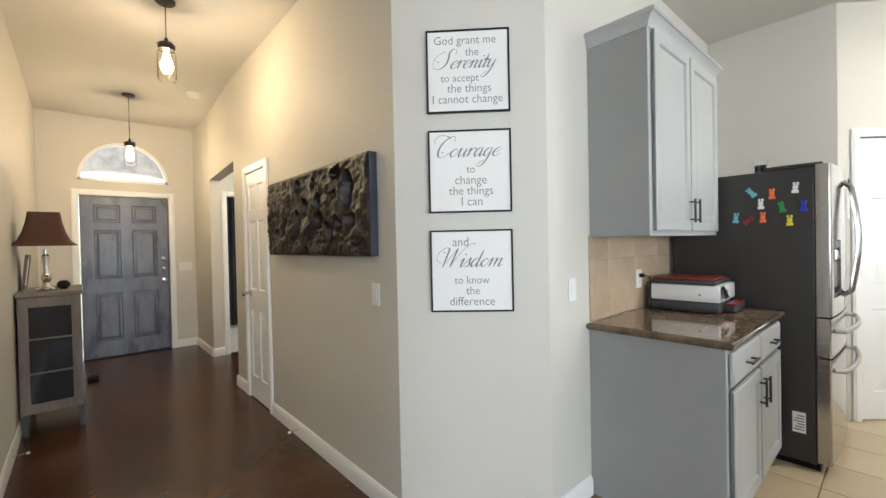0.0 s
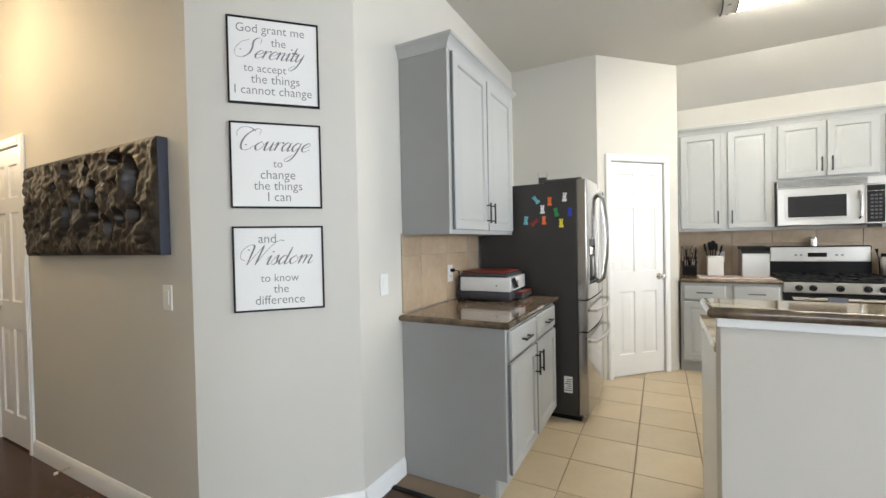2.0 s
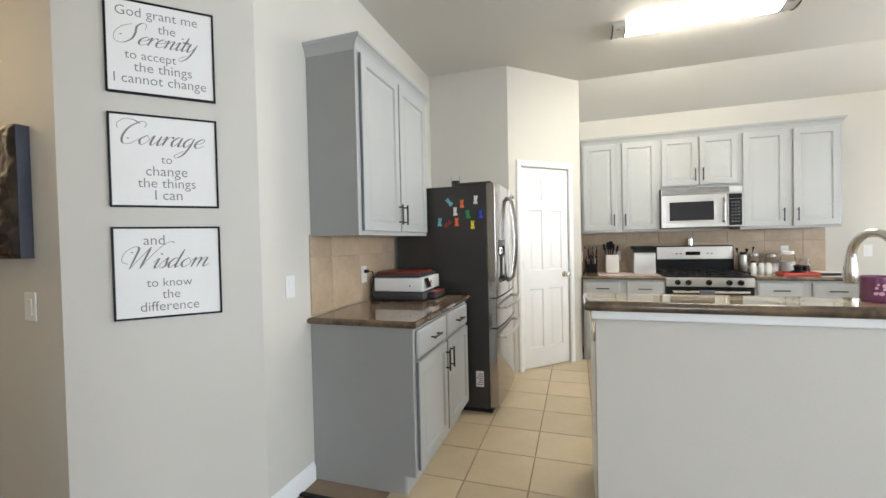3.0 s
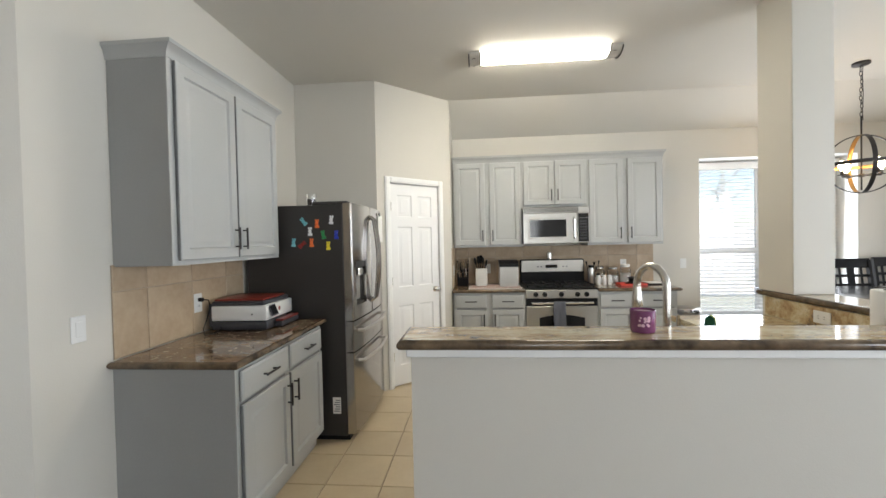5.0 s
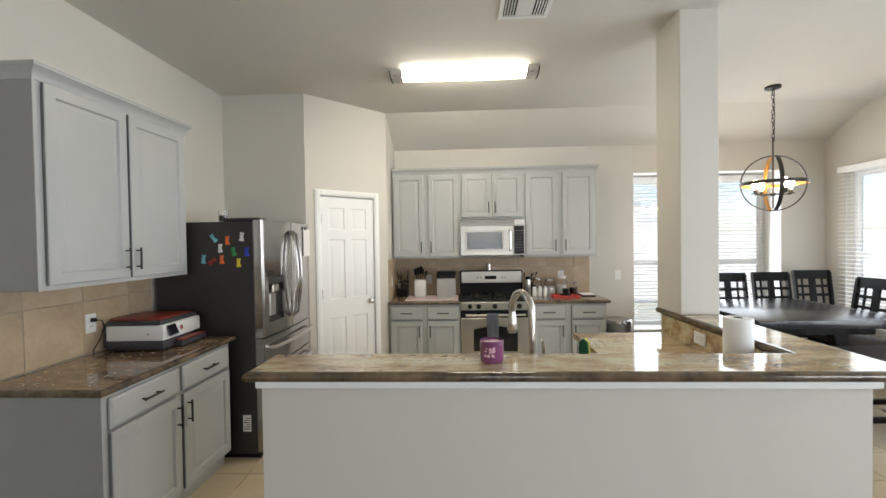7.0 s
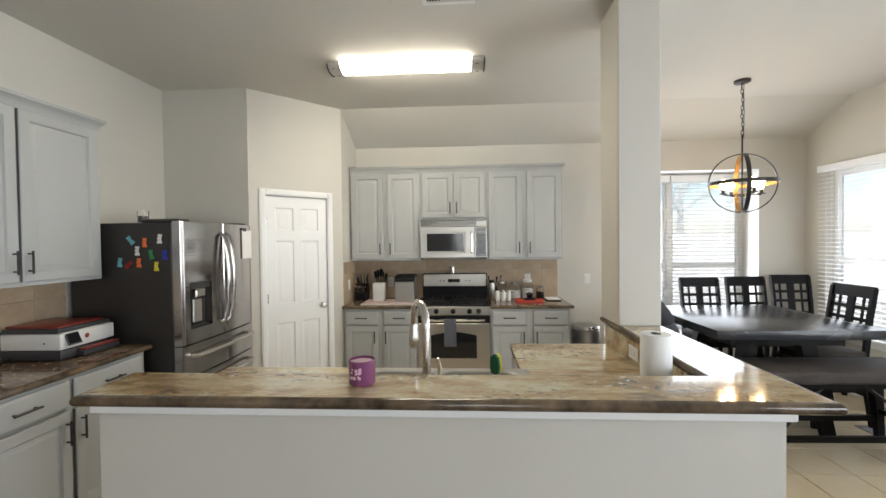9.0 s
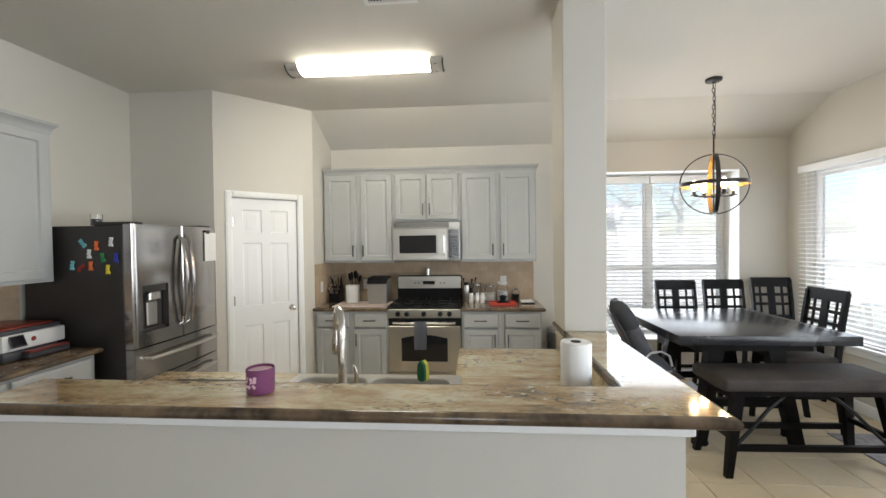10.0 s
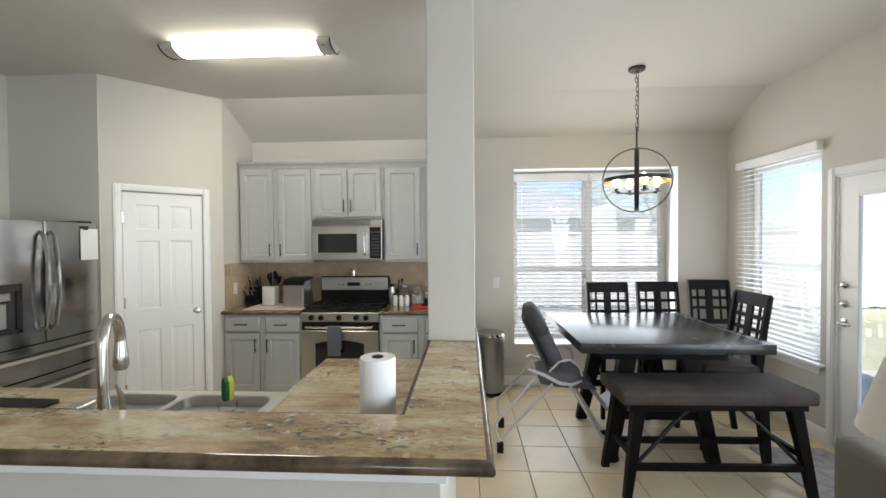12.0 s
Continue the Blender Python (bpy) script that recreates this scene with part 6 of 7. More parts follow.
# ---- words on boards
def words(parent, text, cx, cz, width, depth=0.0012):
    """A line of raised lettering in the parent's xz plane, centred and fitted to a width."""
    cu = bpy.data.curves.new("lettering", "FONT")
    cu.body, cu.align_x, cu.align_y, cu.shear, cu.size = text, "CENTER", "CENTER", 0.0, 1.0
    cu.resolution_u, cu.offset = 3, -0.006
    tmp = new("lettering", cu)
    bpy.context.view_layer.update()
    me = bpy.data.meshes.new_from_object(tmp.evaluated_get(bpy.context.evaluated_depsgraph_get()))
    bpy.data.objects.remove(tmp)
    xs = [v.co.x for v in me.vertices]
    s = width / (max(xs) - min(xs))
    mid = (max(xs) + min(xs)) / 2
    ys = [v.co.y for v in me.vertices]
    my, tall = 0.0, 1.08
    for v in me.vertices:
        v.co = Vector(((v.co.x - mid) * s + cx, -depth, (v.co.y - my) * s * tall + cz))
    me.materials.clear()
    me.materials.append(M["ink"])
    o = new("lettering", me)
    o.parent = parent
    return o


# pen strokes of the script capitals and letters: x-height 1, upright; slanted when drawn
PEN = {}
BOWL = [(0.58, 0.80), (0.32, 1.0), (0.04, 0.5), (0.22, 0.0), (0.58, 0.5)]
PEN["o"] = (0.80, [(0.38, 1), (0.05, 0.5), (0.33, 0), (0.68, 0.5), (0.38, 1)])
PEN["e"] = (0.68, [(0.06, 0.42), (0.42, 0.55), (0.58, 0.82), (0.38, 1), (0.06, 0.62), (0.08, 0.2), (0.32, 0), (0.72, 0.28)])
PEN["r"] = (0.62, [(-0.1, 0.6), (0.10, 1), (0.12, 0.5), (0.10, 0)], [(0.1, 0.4), (0.32, 0.92), (0.52, 0.98), (0.58, 0.80)])
PEN["n"] = (0.86, [(-0.1, 0.6), (0.10, 1), (0.12, 0.5), (0.10, 0)], [(0.1, 0.4), (0.34, 0.92), (0.54, 0.9), (0.52, 0.25), (0.62, 0), (0.90, 0.3)])
PEN["m"] = (1.30, [(-0.1, 0.6), (0.10, 1), (0.12, 0.5), (0.10, 0)], [(0.1, 0.4), (0.34, 0.92), (0.54, 0.9), (0.52, 0)], [(0.52, 0.4), (0.78, 0.92), (0.98, 0.9), (0.96, 0.25), (1.06, 0), (1.34, 0.3)])
PEN["i"] = (0.44, [(-0.1, 0.6), (0.12, 1), (0.12, 0.25), (0.22, 0), (0.46, 0.3)], [(0.14, 1.50), (0.15, 1.38)])
PEN["t"] = (0.46, [(0.14, 1.7), (0.13, 0.9), (0.12, 0.25), (0.22, 0), (0.48, 0.3)], [(-0.1, 1.0), (0.40, 1.02)])
PEN["u"] = (0.88, [(-0.1, 0.6), (0.08, 1), (0.08, 0.3), (0.24, 0), (0.56, 0.6)], [(0.58, 1), (0.58, 0.25), (0.68, 0), (0.92, 0.3)])
PEN["y"] = (0.80, [(-0.1, 0.6), (0.08, 1), (0.08, 0.3), (0.24, 0), (0.56, 0.6)], [(0.60, 1), (0.56, 0), (0.40, -0.8), (0.05, -1.15), (-0.15, -0.9), (0.25, -0.45)])
PEN["a"] = (0.88, BOWL, [(0.60, 1), (0.58, 0.25), (0.68, 0), (0.92, 0.3)])
PEN["g"] = (0.84, BOWL, [(0.60, 1), (0.56, 0), (0.40, -0.8), (0.05, -1.15), (-0.15, -0.9), (0.3, -0.4)])
PEN["d"] = (0.90, BOWL, [(0.62, 1.9), (0.60, 1), (0.58, 0.25), (0.68, 0), (0.94, 0.3)])
PEN["s"] = (0.56, [(-0.06, 0.35), (0.28, 1.05), (0.34, 0.65), (0.42, 0.25), (0.22, 0), (0.0, 0.12)])
PEN["S"] = (1.20, [(1.15, 1.75), (1.05, 2.3), (0.70, 2.45), (0.45, 2.0), (0.62, 1.2), (0.60, 0.5), (0.15, 0.0), (-0.45, 0.15), (-0.80, 0.9), (-0.60, 1.75), (0.0, 2.2)], [(-0.34, 0.95), (-0.30, 0.85)])
PEN["C"] = (1.30, [(1.20, 1.75), (1.15, 2.2), (0.75, 2.35), (0.20, 1.7), (0.08, 0.8), (0.35, 0.08), (0.85, 0.05), (1.20, 0.5)], [(-0.55, 1.5), (-0.75, 2.05), (-0.45, 2.5), (0.2, 2.45), (0.75, 2.1)], [(0.50, 0.62), (0.54, 0.52)])
PEN["W"] = (1.75, [(-0.10, 0.5), (-0.60, 0.8), (-0.75, 1.6), (-0.35, 2.2), (0.05, 2.1), (0.15, 1.2), (0.20, 0.0)], [(0.20, 0.0), (0.55, 1.2), (0.85, 2.2)], [(0.85, 2.2), (0.88, 1.1), (0.90, 0.0)], [(0.90, 0.0), (1.15, 1.1), (1.55, 2.2), (2.0, 2.7), (2.35, 2.6)], [(-0.28, 1.72), (-0.24, 1.62)])


def script_word(parent, text, cx, cz, width, depth=0.0126):
    """A word written with a broad pen: thick where the pen goes down, thin where it goes up."""
    strokes, at = [], 0.0
    for ch_ in text:
        for st in PEN[ch_][1:]:
            pts = [Vector((1.22 * x + at + 0.5 * y, y, 0)) for x, y in st]
            q = [pts[0] * 2 - pts[1]] + pts + [pts[-1] * 2 - pts[-2]]
            line = []
            for k in range(1, len(q) - 2):
                for u in range(7):
                    h_ = u / 7
                    line.append(0.5 * (2 * q[k] + (q[k + 1] - q[k - 1]) * h_ + (2 * q[k - 1] - 5 * q[k] + 4 * q[k + 1] - q[k + 2]) * h_ * h_ + (3 * q[k] - q[k - 1] - 3 * q[k + 1] + q[k + 2]) * h_ ** 3))
            strokes.append(line + [q[-2]])
        at += 1.22 * PEN[ch_][0]
    xs = [p.x for ln in strokes for p in ln]
    s_ = width / (max(xs) - min(xs))
    mid = (max(xs) + min(xs)) / 2
    bm = bmesh.new()
    for ln in strokes:
        prev, n_ = None, len(ln)
        dot = n_ < 9
        for k, p in enumerate(ln):
            d = (ln[min(k + 1, n_ - 1)] - ln[max(k - 1, 0)]).normalized()
            w_ = 0.10 if dot else 0.024 + 0.075 * max(0.0, -d.y) ** 1.6 * min(1, 6 * k / n_ + 0.2, 6 * (n_ - 1 - k) / n_ + 0.2)
            o = Vector((-d.y, d.x, 0)) * w_
            pair = [bm.verts.new(((c.x - mid) * s_ + cx, -depth, c.y * s_ + cz)) for c in (p + o, p - o)]
            if prev:
                bm.faces.new((prev[0], prev[1], pair[1], pair[0]))
            prev = pair
    return part("lettering", bm, "ink", parent)


DG = pose(0, 0, 0, 0, 0, -45)
SIGNS = (
    (1.957, 2.345, (("God grant me", .47, .13, .74, 0), ("the", .55, .275, .16, 0), ("Serenity", .46, .40, .88, 1), ("to accept", .40, .585, .46, 0), ("the things", .51, .71, .53, 0), ("I cannot change", .49, .84, .84, 0)), "first line of a prayer"),
    (1.487, 1.876, (("Courage", .48, .26, .84, 1), ("to", .51, .48, .10, 0), ("change", .51, .61, .38, 0), ("the things", .51, .74, .53, 0), ("I can", .52, .87, .25, 0)), "second line of a prayer"),
    (1.017, 1.405, (("and", .37, .15, .19, 0), ("Wisdom", .48, .36, .84, 1), ("to know", .50, .615, .42, 0), ("the", .51, .745, .165, 0), ("difference", .50, .875, .54, 0)), "third line of a prayer"),
)
for z0, z1, lines, what in SIGNS:
    s = thing("wall_sign", "white framed sign with the " + what, "sign", Matrix.Translation((1.534, 1.396, z0)) @ DG, "framed wall signs")
    w, hh = 0.195, z1 - z0
    part("board", b((-w + 0.006, w - 0.006, -0.012, -0.001, 0.006, hh - 0.006)), "paper", s)
    part("frame", b((-w, -w + 0.008, -0.018, -0.001, 0, hh), (w - 0.008, w, -0.018, -0.001, 0, hh), (-w + 0.008, w - 0.008, -0.018, -0.001, 0, 0.008), (-w + 0.008, w - 0.008, -0.018, -0.001, hh - 0.008, hh), bevel=0.0015), "black", s)
    lt = part("lettering", b((0, 0.0004, -0.0124, -0.0122, 0.01, 0.0104)), "paper", s)
    for text, rx_, rz_, rw, script in lines:
        if script:
            script_word(s, text, (rx_ - 0.5) * 2 * w, hh * (1 - rz_) - (0.036 if text[0] == "W" else 0.026), rw * (0.86 if text[0] == "S" else 0.95) * 2 * w)
            continue
        o = words(s, text, (rx_ - 0.5) * 2 * w, hh * (1 - rz_), rw * 2 * w, 0.0126)
        o.name = "lettering"
    bpy.data.objects.remove(lt)

# ---- sculpted panel on the hall wall
AW, AH = 1.44, 0.53
art = thing("wall_art", "dark bronze-brown sculpted relief panel on a blue-grey canvas", "artwork", Matrix.Translation((HALL_E, 3.245, 1.285)) @ FW)
part("canvas", b((0, 0.012, -0.045, -0.0012, 0, AH), (AW - 0.012, AW, -0.045, -0.0012, 0, AH), (0.012, AW - 0.012, -0.045, -0.0012, 0, 0.012), (0.012, AW - 0.012, -0.045, -0.0012, AH - 0.012, AH), (0.012, AW - 0.012, -0.006, -0.0012, 0.012, AH - 0.012)), mat("blue grey painted canvas", (0.032, 0.036, 0.052), 0.6, vary=0.2, scale=8), art)
M["relief"] = mat("dark glazed relief", (0.042, 0.031, 0.021), 0.42, 0.0, vary=0.3, scale=7, bscale=30, bump=1.0, dark=(0.004, 0.003, 0.0025), rvary=0.15)
bm = bmesh.new()
NX, NZ = 190, 72
HOLLOWS = [(0.07, 0.55, 0.03, 0.03), (0.13, 0.30, 0.06, 0.03), (0.31, 0.72, 0.03, 0.03), (0.41, 0.84, 0.04, 0.045), (0.38, 0.40, 0.045, 0.09), (0.47, 0.57, 0.065, 0.065), (0.57, 0.84, 0.04, 0.04),
           (0.62, 0.60, 0.055, 0.06), (0.60, 0.40, 0.07, 0.06), (0.71, 0.25, 0.035, 0.07), (0.78, 0.34, 0.035, 0.05), (0.77, 0.88, 0.09, 0.035), (0.86, 0.66, 0.06, 0.12), (0.88, 0.36, 0.06, 0.06)]
SWELLS = [(0.73, 0.74, 0.09, 0.04), (0.80, 0.60, 0.025, 0.12), (0.69, 0.48, 0.045, 0.08), (0.34, 0.30, 0.05, 0.05), (0.52, 0.35, 0.035, 0.10), (0.22, 0.42, 0.04, 0.10), (0.25, 0.75, 0.07, 0.05), (0.93, 0.20, 0.06, 0.05)]
grid = []
for j in range(NZ + 1):
    row = []
    for i in range(NX + 1):
        u, v = i / NX, j / NZ
        p = Vector((u * AW * 9, v * AH * 9, 3.1))
        cell = noise.voronoi(p * 0.9)[0]
        hgt = 0.022 * max(-0.4, noise.fractal(p * 0.7, 0.8, 2.0, 5)) + 0.012 * abs(noise.noise(p * 2.4)) + 0.004 * noise.noise(p * 5.0) + 0.016 * (0.5 - cell[0]) * noise.noise(p * 0.35 + Vector((5, 2, 1)))
        hollow = sum(max(0.0, 1 - ((u - hx) * AW / rx2) ** 2 - ((v - hz) * AH / rz2) ** 2) for hx, hz, rx2, rz2 in HOLLOWS)
        hgt += 0.020 * sum(max(0.0, 1 - ((u - hx) * AW / rx2) ** 2 - ((v - hz) * AH / rz2) ** 2) ** 0.5 for hx, hz, rx2, rz2 in SWELLS)
        edge = min(1, min(u * AW, (1 - u) * AW, v * AH, (1 - v) * AH) / 0.02)
        row.append(bm.verts.new((u * AW, -0.047 - edge * max(-0.031 + 0.006 * noise.noise(p * 2.0), 0.014 + hgt - 0.075 * min(1, 1.8 * hollow) ** 0.7), v * AH)))
    grid.append(row)
for a, c in zip(grid, grid[1:]):
    for i in range(NX):
        bm.faces.new((a[i], a[i + 1], c[i + 1], c[i]))
part("relief", bm, "relief", art)

# ---- hall pendants, smoke alarm, door stops
for x, y, z, g in ((0.607, 3.29, 2.47, 0), (0.568, 5.50, 2.25, 0)):
    pe = thing("pendant_lamp", "glass jar pendant lamp with a lit bulb on a long cord", "lamp", Matrix.Translation((x, y, z)), "hall pendants")
    bm = bmesh.new()
    lathe(bm, [(0.05, 0), (0.054, 0.006), (0.054, 0.17), (0.045, 0.195), (0.045, 0.215), (0.0435, 0.215), (0.0435, 0.195), (0.0525, 0.17), (0.0525, 0.008), (0.048, 0.004)], 24, cap=False)
    jr = part("jar", bm, "thinglass", pe)
    jr.visible_shadow = False
    bm = bmesh.new()
    lathe(bm, [(0.048, 0.20), (0.048, 0.235), (0.04, 0.245), (0.012, 0.25), (0.010, 0.28), (0.003, 0.282)], 24)
    tube(bm, [(0.048, 0, 0.215), (0.055, 0, 0.235), (0.02, 0, 0.268), (-0.055, 0, 0.235), (-0.048, 0, 0.215)], 0.002, 5)
    part("cap", bm, "pull", pe)
    bm = bmesh.new()
    lathe(bm, [(0.014, 0.195), (0.02, 0.16), (0.036, 0.11), (0.037, 0.085), (0.025, 0.055), (0.004, 0.045)], 16)
    bu = part("bulb", bm, "bulb", pe)
    bu.visible_shadow = False
    bm = bmesh.new()
    tube(bm, [(0, 0, 0.28), (0, 0, CEIL - z - 0.025)], 0.0035, 6)
    part("cord", bm, "pull", pe)
    bm = bmesh.new()
    lathe(bm, [(0.06, CEIL - z - 0.0008), (0.06, CEIL - z - 0.012), (0.05, CEIL - z - 0.022), (0.006, CEIL - z - 0.026)], 24)
    part("canopy", bm, "pull", pe)
sm = thing("smoke_alarm", "round white smoke alarm on the hall ceiling", "smoke alarm", Matrix.Translation((1.09, 5.05, CEIL)))
bm = bmesh.new()
lathe(bm, [(0.068, -0.001), (0.068, -0.018), (0.055, -0.034), (0.003, -0.036)], 24)
part("body", bm, "whiteplastic", sm)
for at in (Matrix.Translation((HALL_E - 0.0165, 2.85, 0.062)) @ FW, Matrix.Translation((HALL_W + 0.0165, 3.75, 0.062)) @ pose(0, 0, 0, 0, 0, 90)):
    ds = thing("door_stop", "small spring door stop with white tip on the baseboard", "door stop", at)
    bm = bmesh.new()
    tube(bm, [(0.006 * math.cos(k * 0.9), -0.002 - k * 0.0011, 0.006 * math.sin(k * 0.9)) for k in range(56)], 0.0012, 4)
    part("spring", bm, "chrome", ds)
    bm = bmesh.new()
    tube(bm, [(0, -0.062, 0), (0, -0.078, 0)], 0.008, 10)
    part("tip", bm, "whiteplastic", ds)

# ---- cabinet by the west wall, with its lamp and picture
M["greywash"] = mat("grey washed wood", (0.22, 0.185, 0.16), 0.6, vary=0.25, scale=3, bscale=40, bump=0.4, stretch=(6, 6, 1), dark=(0.13, 0.11, 0.095))
hcab = thing("hall_cabinet", "narrow grey-washed wood cabinet with a dark wire-glass door", "cabinet", Matrix.Translation((-0.203, 4.25, 0)))
part("top", b((-0.012, 0.355, -0.02, 0.72, 1.015, 1.045), bevel=0.004), "greywash", hcab)
part("body", b((0, 0.022, 0, 0.70, 0.16, 1.014), (0.32, 0.342, 0, 0.70, 0.16, 1.014), (0.022, 0.32, 0.68, 0.70, 0.16, 1.014), (0.022, 0.32, 0.0, 0.68, 0.16, 0.18), (0.022, 0.32, 0.02, 0.68, 0.995, 1.014)), "greywash", hcab)
dd = part("door", b((0.0, 0.055, -0.022, -0.001, 0.165, 1.01), (0.287, 0.342, -0.022, -0.001, 0.165, 1.01), (0.055, 0.287, -0.022, -0.001, 0.165, 0.235), (0.055, 0.287, -0.022, -0.001, 0.94, 1.01), bevel=0.002), "greywash", hcab)
part("pane", b((0.054, 0.288, -0.012, -0.009, 0.234, 0.941)), "blackglass", dd)
for z in (0.45, 0.70):
    part("shelf", b((0.023, 0.319, 0.02, 0.67, z, z + 0.015)), "greywash", hcab)
    part("muntin", b((0.055, 0.287, -0.020, -0.013, z, z + 0.012)), "greywash", dd)
for x, y in ((0.02, 0.03), (0.322, 0.03), (0.02, 0.67), (0.322, 0.67)):
    bm = bmesh.new()
    slant(bm, x - 0.018, x + 0.018, y - 0.018, y + 0.018, 0, 0.16, 0.012 * (1 if x > 0.2 else -0), -0.012 if y < 0.3 else 0.012, 0.7)
    part("leg", bm, "darkgrey", hcab)
hl = thing("hall_lamp", "silver baluster table lamp with dark brown bell shade", "lamp", Matrix.Translation((-0.055, 4.42, 1.046)))
bm = bmesh.new()
lathe(bm, [(0.06, 0), (0.062, 0.012), (0.03, 0.03), (0.018, 0.06), (0.030, 0.085), (0.032, 0.11), (0.016, 0.135), (0.014, 0.19), (0.022, 0.25), (0.024, 0.265), (0.012, 0.28), (0.010, 0.32)], 24)
part("base", bm, "chrome", hl)
bm = bmesh.new()
prof_ = [(0.19, 0.345), (0.15, 0.38), (0.12, 0.45), (0.10, 0.53), (0.09, 0.60)]
loft(bm, [rrect(-r, r, -r, r, r * 0.35, z) for r, z in prof_] + [rrect(-r + 0.004, r - 0.004, -r + 0.004, r - 0.004, r * 0.33, z) for r, z in reversed(prof_)], cap=False)
part("shade", bm, mat("dark brown shade cloth", (0.062, 0.024, 0.012), 0.8, vary=0.15, bump=0.4, bscale=250), hl)
pf = thing("photo_frame", "grey wooden picture frame leaning on the wall", "picture", Matrix.Translation((-0.205, 4.70, 1.046)) @ pose(0, 0, 0, 0, 6, 0))
part("frame", b((0, 0.018, -0.14, 0.14, 0, 0.03), (0, 0.018, -0.14, 0.14, 0.25, 0.28), (0, 0.018, -0.14, -0.11, 0.03, 0.25), (0, 0.018, 0.11, 0.14, 0.03, 0.25)), "greywash", pf)
part("picture", b((0.002, 0.010, -0.11, 0.11, 0.03, 0.25)), "paper", pf)
orn = thing("ornament", "small dark round ornament on the hall cabinet", "ornament", Matrix.Translation((0.04, 4.50, 1.046)))
bm = bmesh.new()
lathe(bm, [(0.02, 0), (0.04, 0.02), (0.042, 0.045), (0.025, 0.065), (0.004, 0.07)], 16)
part("body", bm, "black", orn)
shoe = thing("door_wedge", "small dark object on the floor beside the cabinet", "wedge", Matrix.Translation((0.17, 5.55, 0.0)))
bm = b((0.0, 0.09, 0.0, 0.2, 0.0, 0.05), bevel=0.015, seg=2)
part("body", bm, "black", shoe)


# ---- outside
M["grass"] = mat("dry grass", (0.38, 0.38, 0.27), 0.95, vary=0.3, scale=1.2, bscale=30, bump=1.0, dark=(0.29, 0.29, 0.2))
M["concrete"] = mat("patio concrete", (0.42, 0.39, 0.36), 0.9, vary=0.1, scale=2, bump=0.4)
M["fence"] = tile_mat("weathered fence wood", (0.70, 0.69, 0.68), (0.62, 0.61, 0.60), 0.85, 0.4)
M["roof"] = mat("grey shingles", (0.55, 0.54, 0.54), 0.9, vary=0.2, scale=8, bump=0.6)
M["brick"] = mat("pale brick", (0.66, 0.62, 0.59), 0.85, vary=0.25, scale=9, bump=0.6)
M["bluepane"] = mat("curtained window pane", (0.30, 0.33, 0.38), 0.15)
M["bark"] = mat("tree bark", (0.45, 0.42, 0.38), 0.95, vary=0.3, scale=8, bump=1)
M["leaf"] = mat("tree leaves", (0.40, 0.46, 0.32), 0.7, vary=0.35, scale=2)
solid("ground", b((-400, 400, -400, 400, -0.5, -0.14)), "grass", "dry pale green lawn", kind="structure")
solid("patio", b((1.0, 6.2, -9.0, SOUTH - 0.17, -0.13, -0.03)), "concrete", "pale concrete patio", kind="structure")
solid("porch", b((-1.0, 2.4, FRONT + 0.17, 9.0, -0.13, -0.02)), "concrete", "concrete porch floor", kind="structure")
PLANK = None


def fence(at, n, label):
    """A board fence that runs along x."""
    global PLANK
    f = thing("fence", label, "fence", at)
    if PLANK is None:
        PLANK = mesh("board", b((0.003, 0.137, 0, 0.018, 0.03, 1.80), bevel=0.003), "fence")
    for i in range(n):
        p = new("board", PLANK)
        p.parent = f
        p.matrix_basis = pose(i * 0.14, 0.004 * (i % 3), 0.01 * ((i * 7) % 5), 0, 0, 0)
    for z in (0.35, 1.45):
        part("rail", b((0, n * 0.14, 0.03, 0.07, z, z + 0.09)), "fence", f)
    for i in range(0, n, 17):
        part("post", b((i * 0.14, i * 0.14 + 0.09, 0.075, 0.165, -0.05, 1.75)), "fence", f)
    return f


fence(Matrix.Translation((11.5, 3.0, -0.14)) @ ROT, 120, "weathered grey board fence behind the yard")
fence(Matrix.Translation((11.5, -13.8, -0.14)) @ SOUTH_AT, 110, "weathered grey board fence along the yard")


def tree(label, x, y, h, seed, leaves=900):
    random.seed(seed)
    t = thing("tree", label, "tree", Matrix.Translation((x, y, -0.16)))
    bm = bmesh.new()
    tube(bm, [(0, 0, 0), (0.05, 0.02, h * 0.25), (-0.05, 0.06, h * 0.5), (0.05, 0.0, h * 0.8)], [0.16, 0.12, 0.08, 0.03], 8)
    tips = []
    for i in range(9):
        a, z = i * 2.4, h * (0.32 + 0.05 * i)
        r = h * 0.30 * random.uniform(0.7, 1.1)
        p = [(0, 0, z), (r * 0.5 * math.cos(a), r * 0.5 * math.sin(a), z + r * 0.35), (r * math.cos(a + 0.2), r * math.sin(a + 0.2), z + r * 0.6)]
        tube(bm, p, [0.05, 0.035, 0.012], 6)
        tips += [Vector(p[1]), Vector(p[2]), Vector(p[2])]
    part("trunk", bm, "bark", t)
    bm = bmesh.new()
    for i in range(leaves):
        c = random.choice(tips) + Vector([random.gauss(0, h * 0.075) for _ in range(3)])
        d, u = Vector([random.gauss(0, 1) for _ in range(3)]).normalized(), Vector([random.gauss(0, 1) for _ in range(3)]).normalized()
        s = random.uniform(0.05, 0.10)
        bm.faces.new([bm.verts.new(c + q) for q in (-d * s, u * s * 0.5, d * s, -u * s * 0.5)])
    part("crown", bm, "leaf", t)
    return t


tree("young sparse tree beyond the fence", 14.5, -7.1, 4.6, 3, 200)
tree("leafy tree beyond the yard fence", 16.0, -9.5, 6.5, 5, 1300)
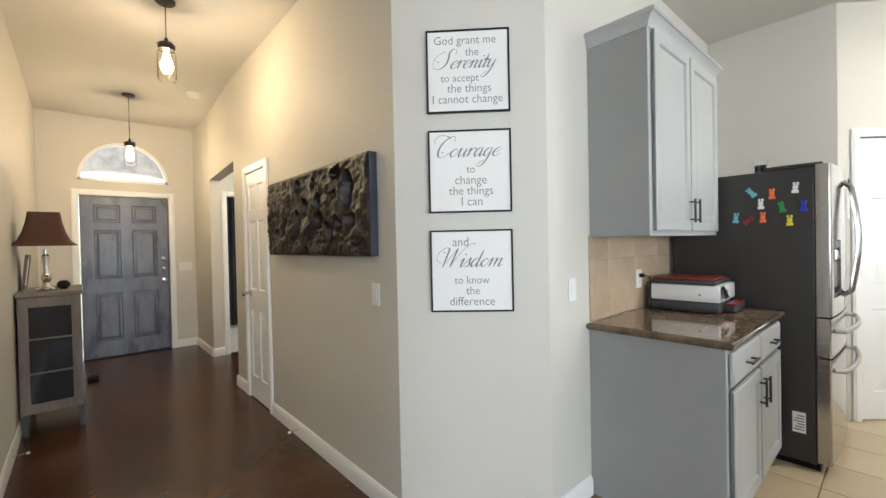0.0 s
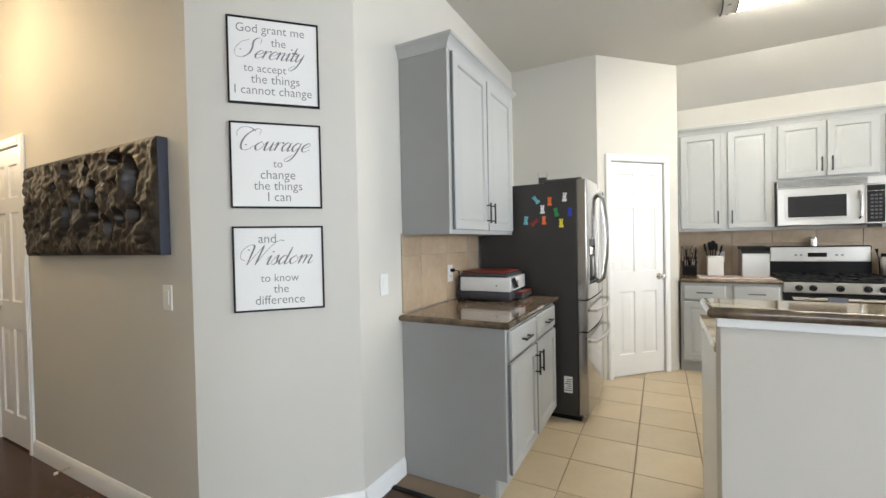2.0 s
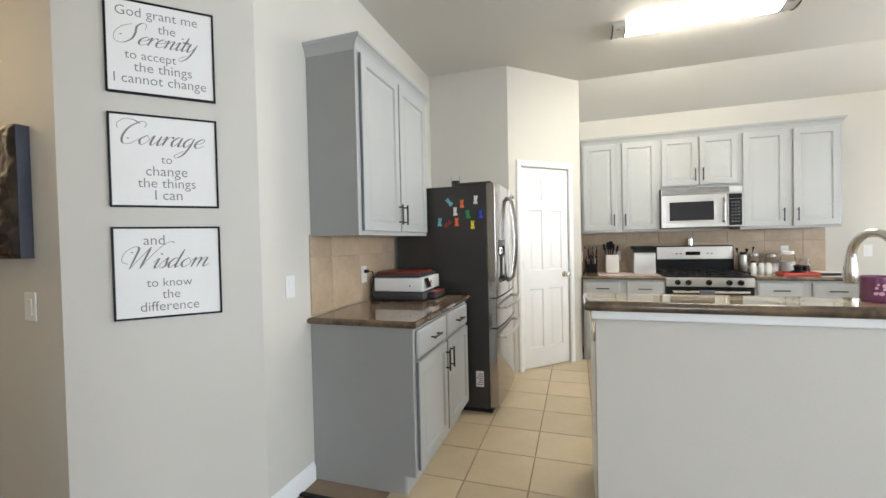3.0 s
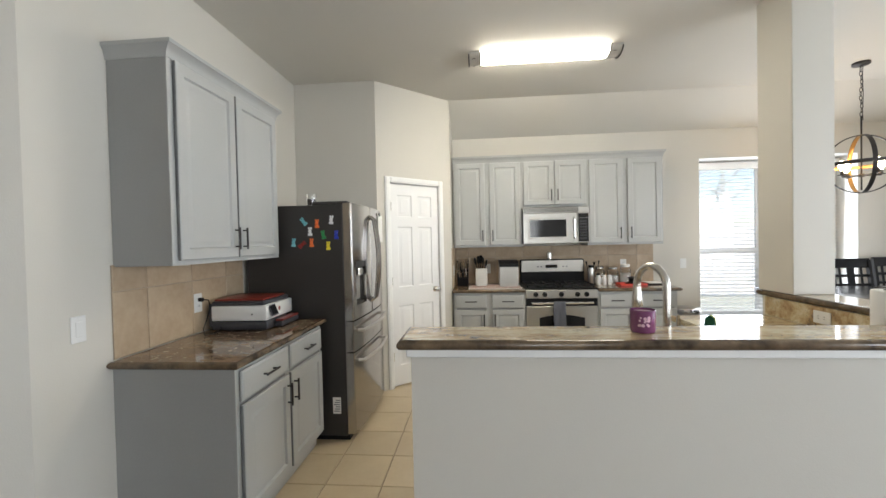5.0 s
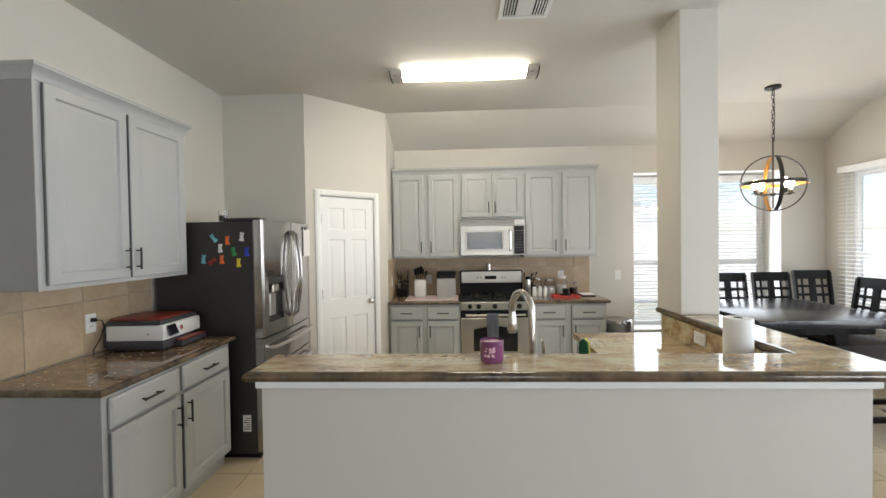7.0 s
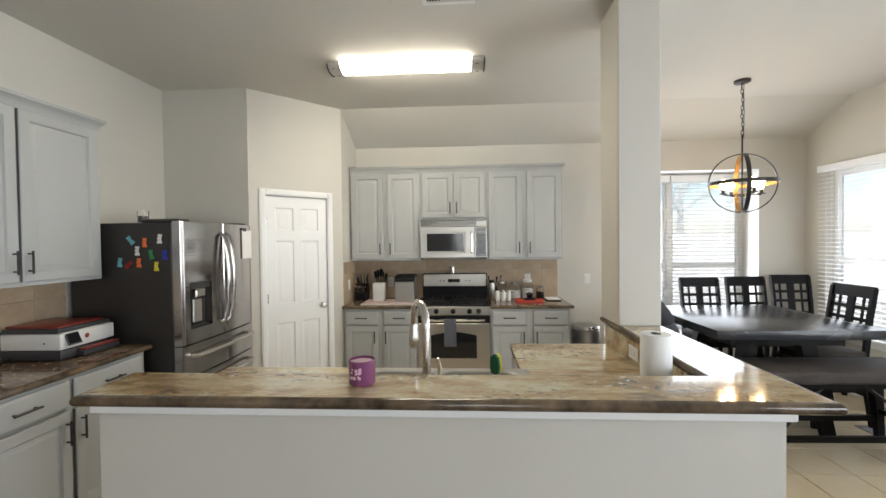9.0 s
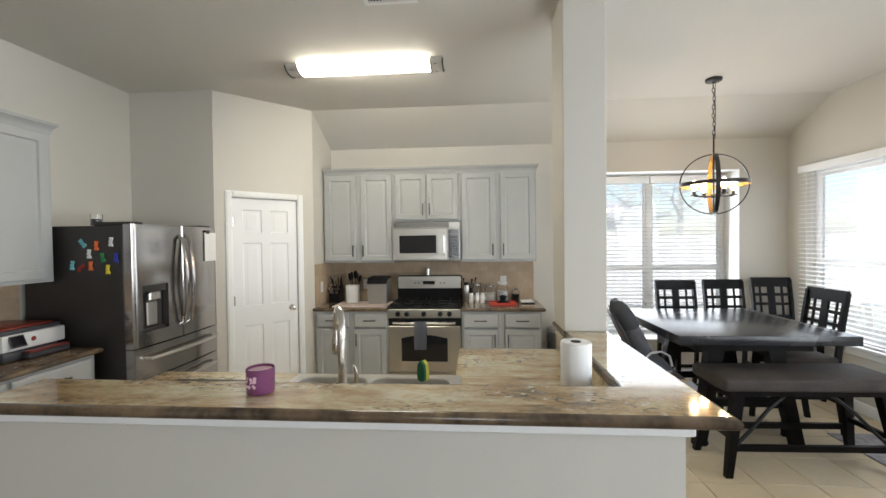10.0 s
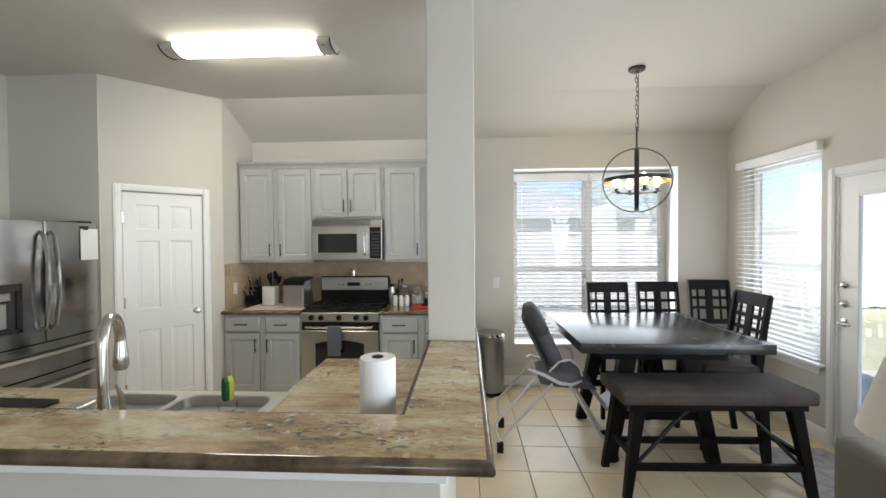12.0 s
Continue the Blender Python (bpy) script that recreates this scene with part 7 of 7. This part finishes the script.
tree("leafy tree behind the side fence", 5.5, -16.5, 6.0, 8, 1300)
tree("leafy tree in a neighbour's yard", 9.0, -18.0, 7.0, 9, 1300)


def house(label, at, w, d):
    o = thing("house", label, "house", at)
    wl = part("wall", b((0, w, 0, d, 0, 2.7)), "brick", o)
    for x in (w * 0.25, w * 0.7):
        wn = part("window", b((x, x + 1.1, -0.03, -0.002, 0.9, 2.1)), "trim", wl)
        part("pane", b((x + 0.06, x + 1.04, -0.036, -0.031, 0.96, 2.04)), "bluepane", wn)
    bm = bmesh.new()
    base = [bm.verts.new(p) for p in ((-0.5, -0.5, 2.701), (w + 0.5, -0.5, 2.701), (w + 0.5, d + 0.5, 2.701), (-0.5, d + 0.5, 2.701))]
    r0, r1 = bm.verts.new((d * 0.45, d / 2, 4.6)), bm.verts.new((w - d * 0.45, d / 2, 4.6))
    for q in ((base[0], base[1], r1, r0), (base[1], base[2], r1), (base[2], base[3], r0, r1), (base[3], base[0], r0), base[::-1]):
        bm.faces.new(q)
    part("roof", bm, "roof", o)
    return o


house("single-storey brick house beyond the fence", Matrix.Translation((19, 2.0, -0.15)) @ ROT, 12, 8)
house("single-storey brick house behind the side fence", Matrix.Translation((10, -22.0, -0.15)) @ SOUTH_AT, 12, 8)


# brick arch at the front of the porch
bm = bmesh.new()
N = 20
top, low = [], []
for i in range(N + 1):
    a = math.pi * i / N
    x = 0.6 - 1.05 * math.cos(a)
    low.append((x, 2.2 + 0.35 * math.sin(a)))
    top.append((x, 3.6))
for y0, y1 in ((8.60, 8.85),):
    rows_ = [[bm.verts.new((x, y, z)) for x, z in ln] for y, ln in ((y0, low), (y0, top), (y1, top), (y1, low))]
    for a, c in zip(rows_, rows_[1:] + rows_[:1]):
        for k in range(N):
            bm.faces.new((a[k], a[k + 1], c[k + 1], c[k]))
for x0, x1 in ((-1.4, -0.451), (1.651, 2.6)):
    box(bm, x0, x1, 8.60, 8.85, -0.13, 3.6)
solid("wall_porch", bm, "brick", "pale brick arch at the front of the porch", kind="structure")


# ---- tiles, one by one
TILES = {}


def tile_piece(parent, name, x0, x1, y0, y1, z, t, at, material, bev=0.003):
    """One tile of a size, sharing its mesh with its like; its back lies at z."""
    key = (round(x1 - x0, 3), round(y1 - y0, 3), t, material)
    if key not in TILES:
        bm = bmesh.new()
        w, h = key[0], key[1]
        e = min(bev, w / 3, h / 3)
        lo = [(0, 0), (w, 0), (w, h), (0, h)]
        hi = [(e, e), (w - e, e), (w - e, h - e), (e, h - e)]
        loft(bm, [[(x, y, 0) for x, y in lo], [(x, y, t * 0.6) for x, y in lo], [(x, y, t) for x, y in hi]])
        TILES[key] = mesh("tile", bm, material, True, 20)
    o = new(name, TILES[key])
    o.parent = parent
    o.matrix_basis = at @ Matrix.Translation((x0, y0, z))
    return o


def spans(lo, hi, phase, pitch, gap):
    k = math.floor((lo - phase) / pitch)
    out = []
    while phase + k * pitch < hi:
        a, c = max(lo, phase + k * pitch + gap / 2), min(hi, phase + (k + 1) * pitch - gap / 2)
        if c - a > 0.02:
            out.append((a, c))
        k += 1
    return out


P = 0.348
fl = bpy.data.objects["floor_bedding"]
for x0, x1 in spans(EDGE, EAST, 2.705, P, 0.006):
    for y0, y1 in spans(SOUTH, NORTH, -0.018, P, 0.006):
        # under the fixed cabinets the tiles stop, and the pantry has none
        if (y0 > 0.62 and x1 > 2.3 and x0 < 4.3) or x0 + y0 > 4.7 or (x0 > 4.95 and y1 > -2.6):
            continue
        if 2.06 < x0 and x1 < 2.66 and -2.5 < y0 and y1 < -0.5:
            continue
        tile_piece(fl, "floor_tile", x0, x1, y0, y1, -0.0065, 0.0085, Matrix(), "floor_tile", 0.002)


def splash(name, at, w, h, xphase, rows, label):
    """A tiled splash that faces -y, from the worktop up."""
    bd = solid(name, b((0, w, -0.004, -0.0005, 0, h)), "wgrout", label, kind="structure", at=at)
    flip = pose(0, -0.0035, 0, 90, 0, 0)
    for x0, x1 in spans(0, w, xphase, 0.338, 0.004):
        for z0, z1 in rows:
            tile_piece(bd, "wall_tile", x0, x1, z0, z1, 0, 0.006, flip, "wall_tile", 0.003)


splash("splash_north", Matrix.Translation((2.155, NORTH, 0.913)), 1.09, 0.456, 0.208, ((0.002, 0.325), (0.329, 0.456)), "beige stone tile splash above the printer counter")
splash("splash_east", Matrix.Translation((EAST, -0.325, 0.913)) @ ROT, 2.385, 0.456, 0.165, ((0.002, 0.325), (0.329, 0.456)), "beige stone tile splash behind the stove")
splash("splash_side", Matrix.Translation((4.885, -0.32, 0.913)), 0.565, 0.456, 0.11, ((0.002, 0.325), (0.329, 0.456)), "beige stone tile splash on the pantry side wall")
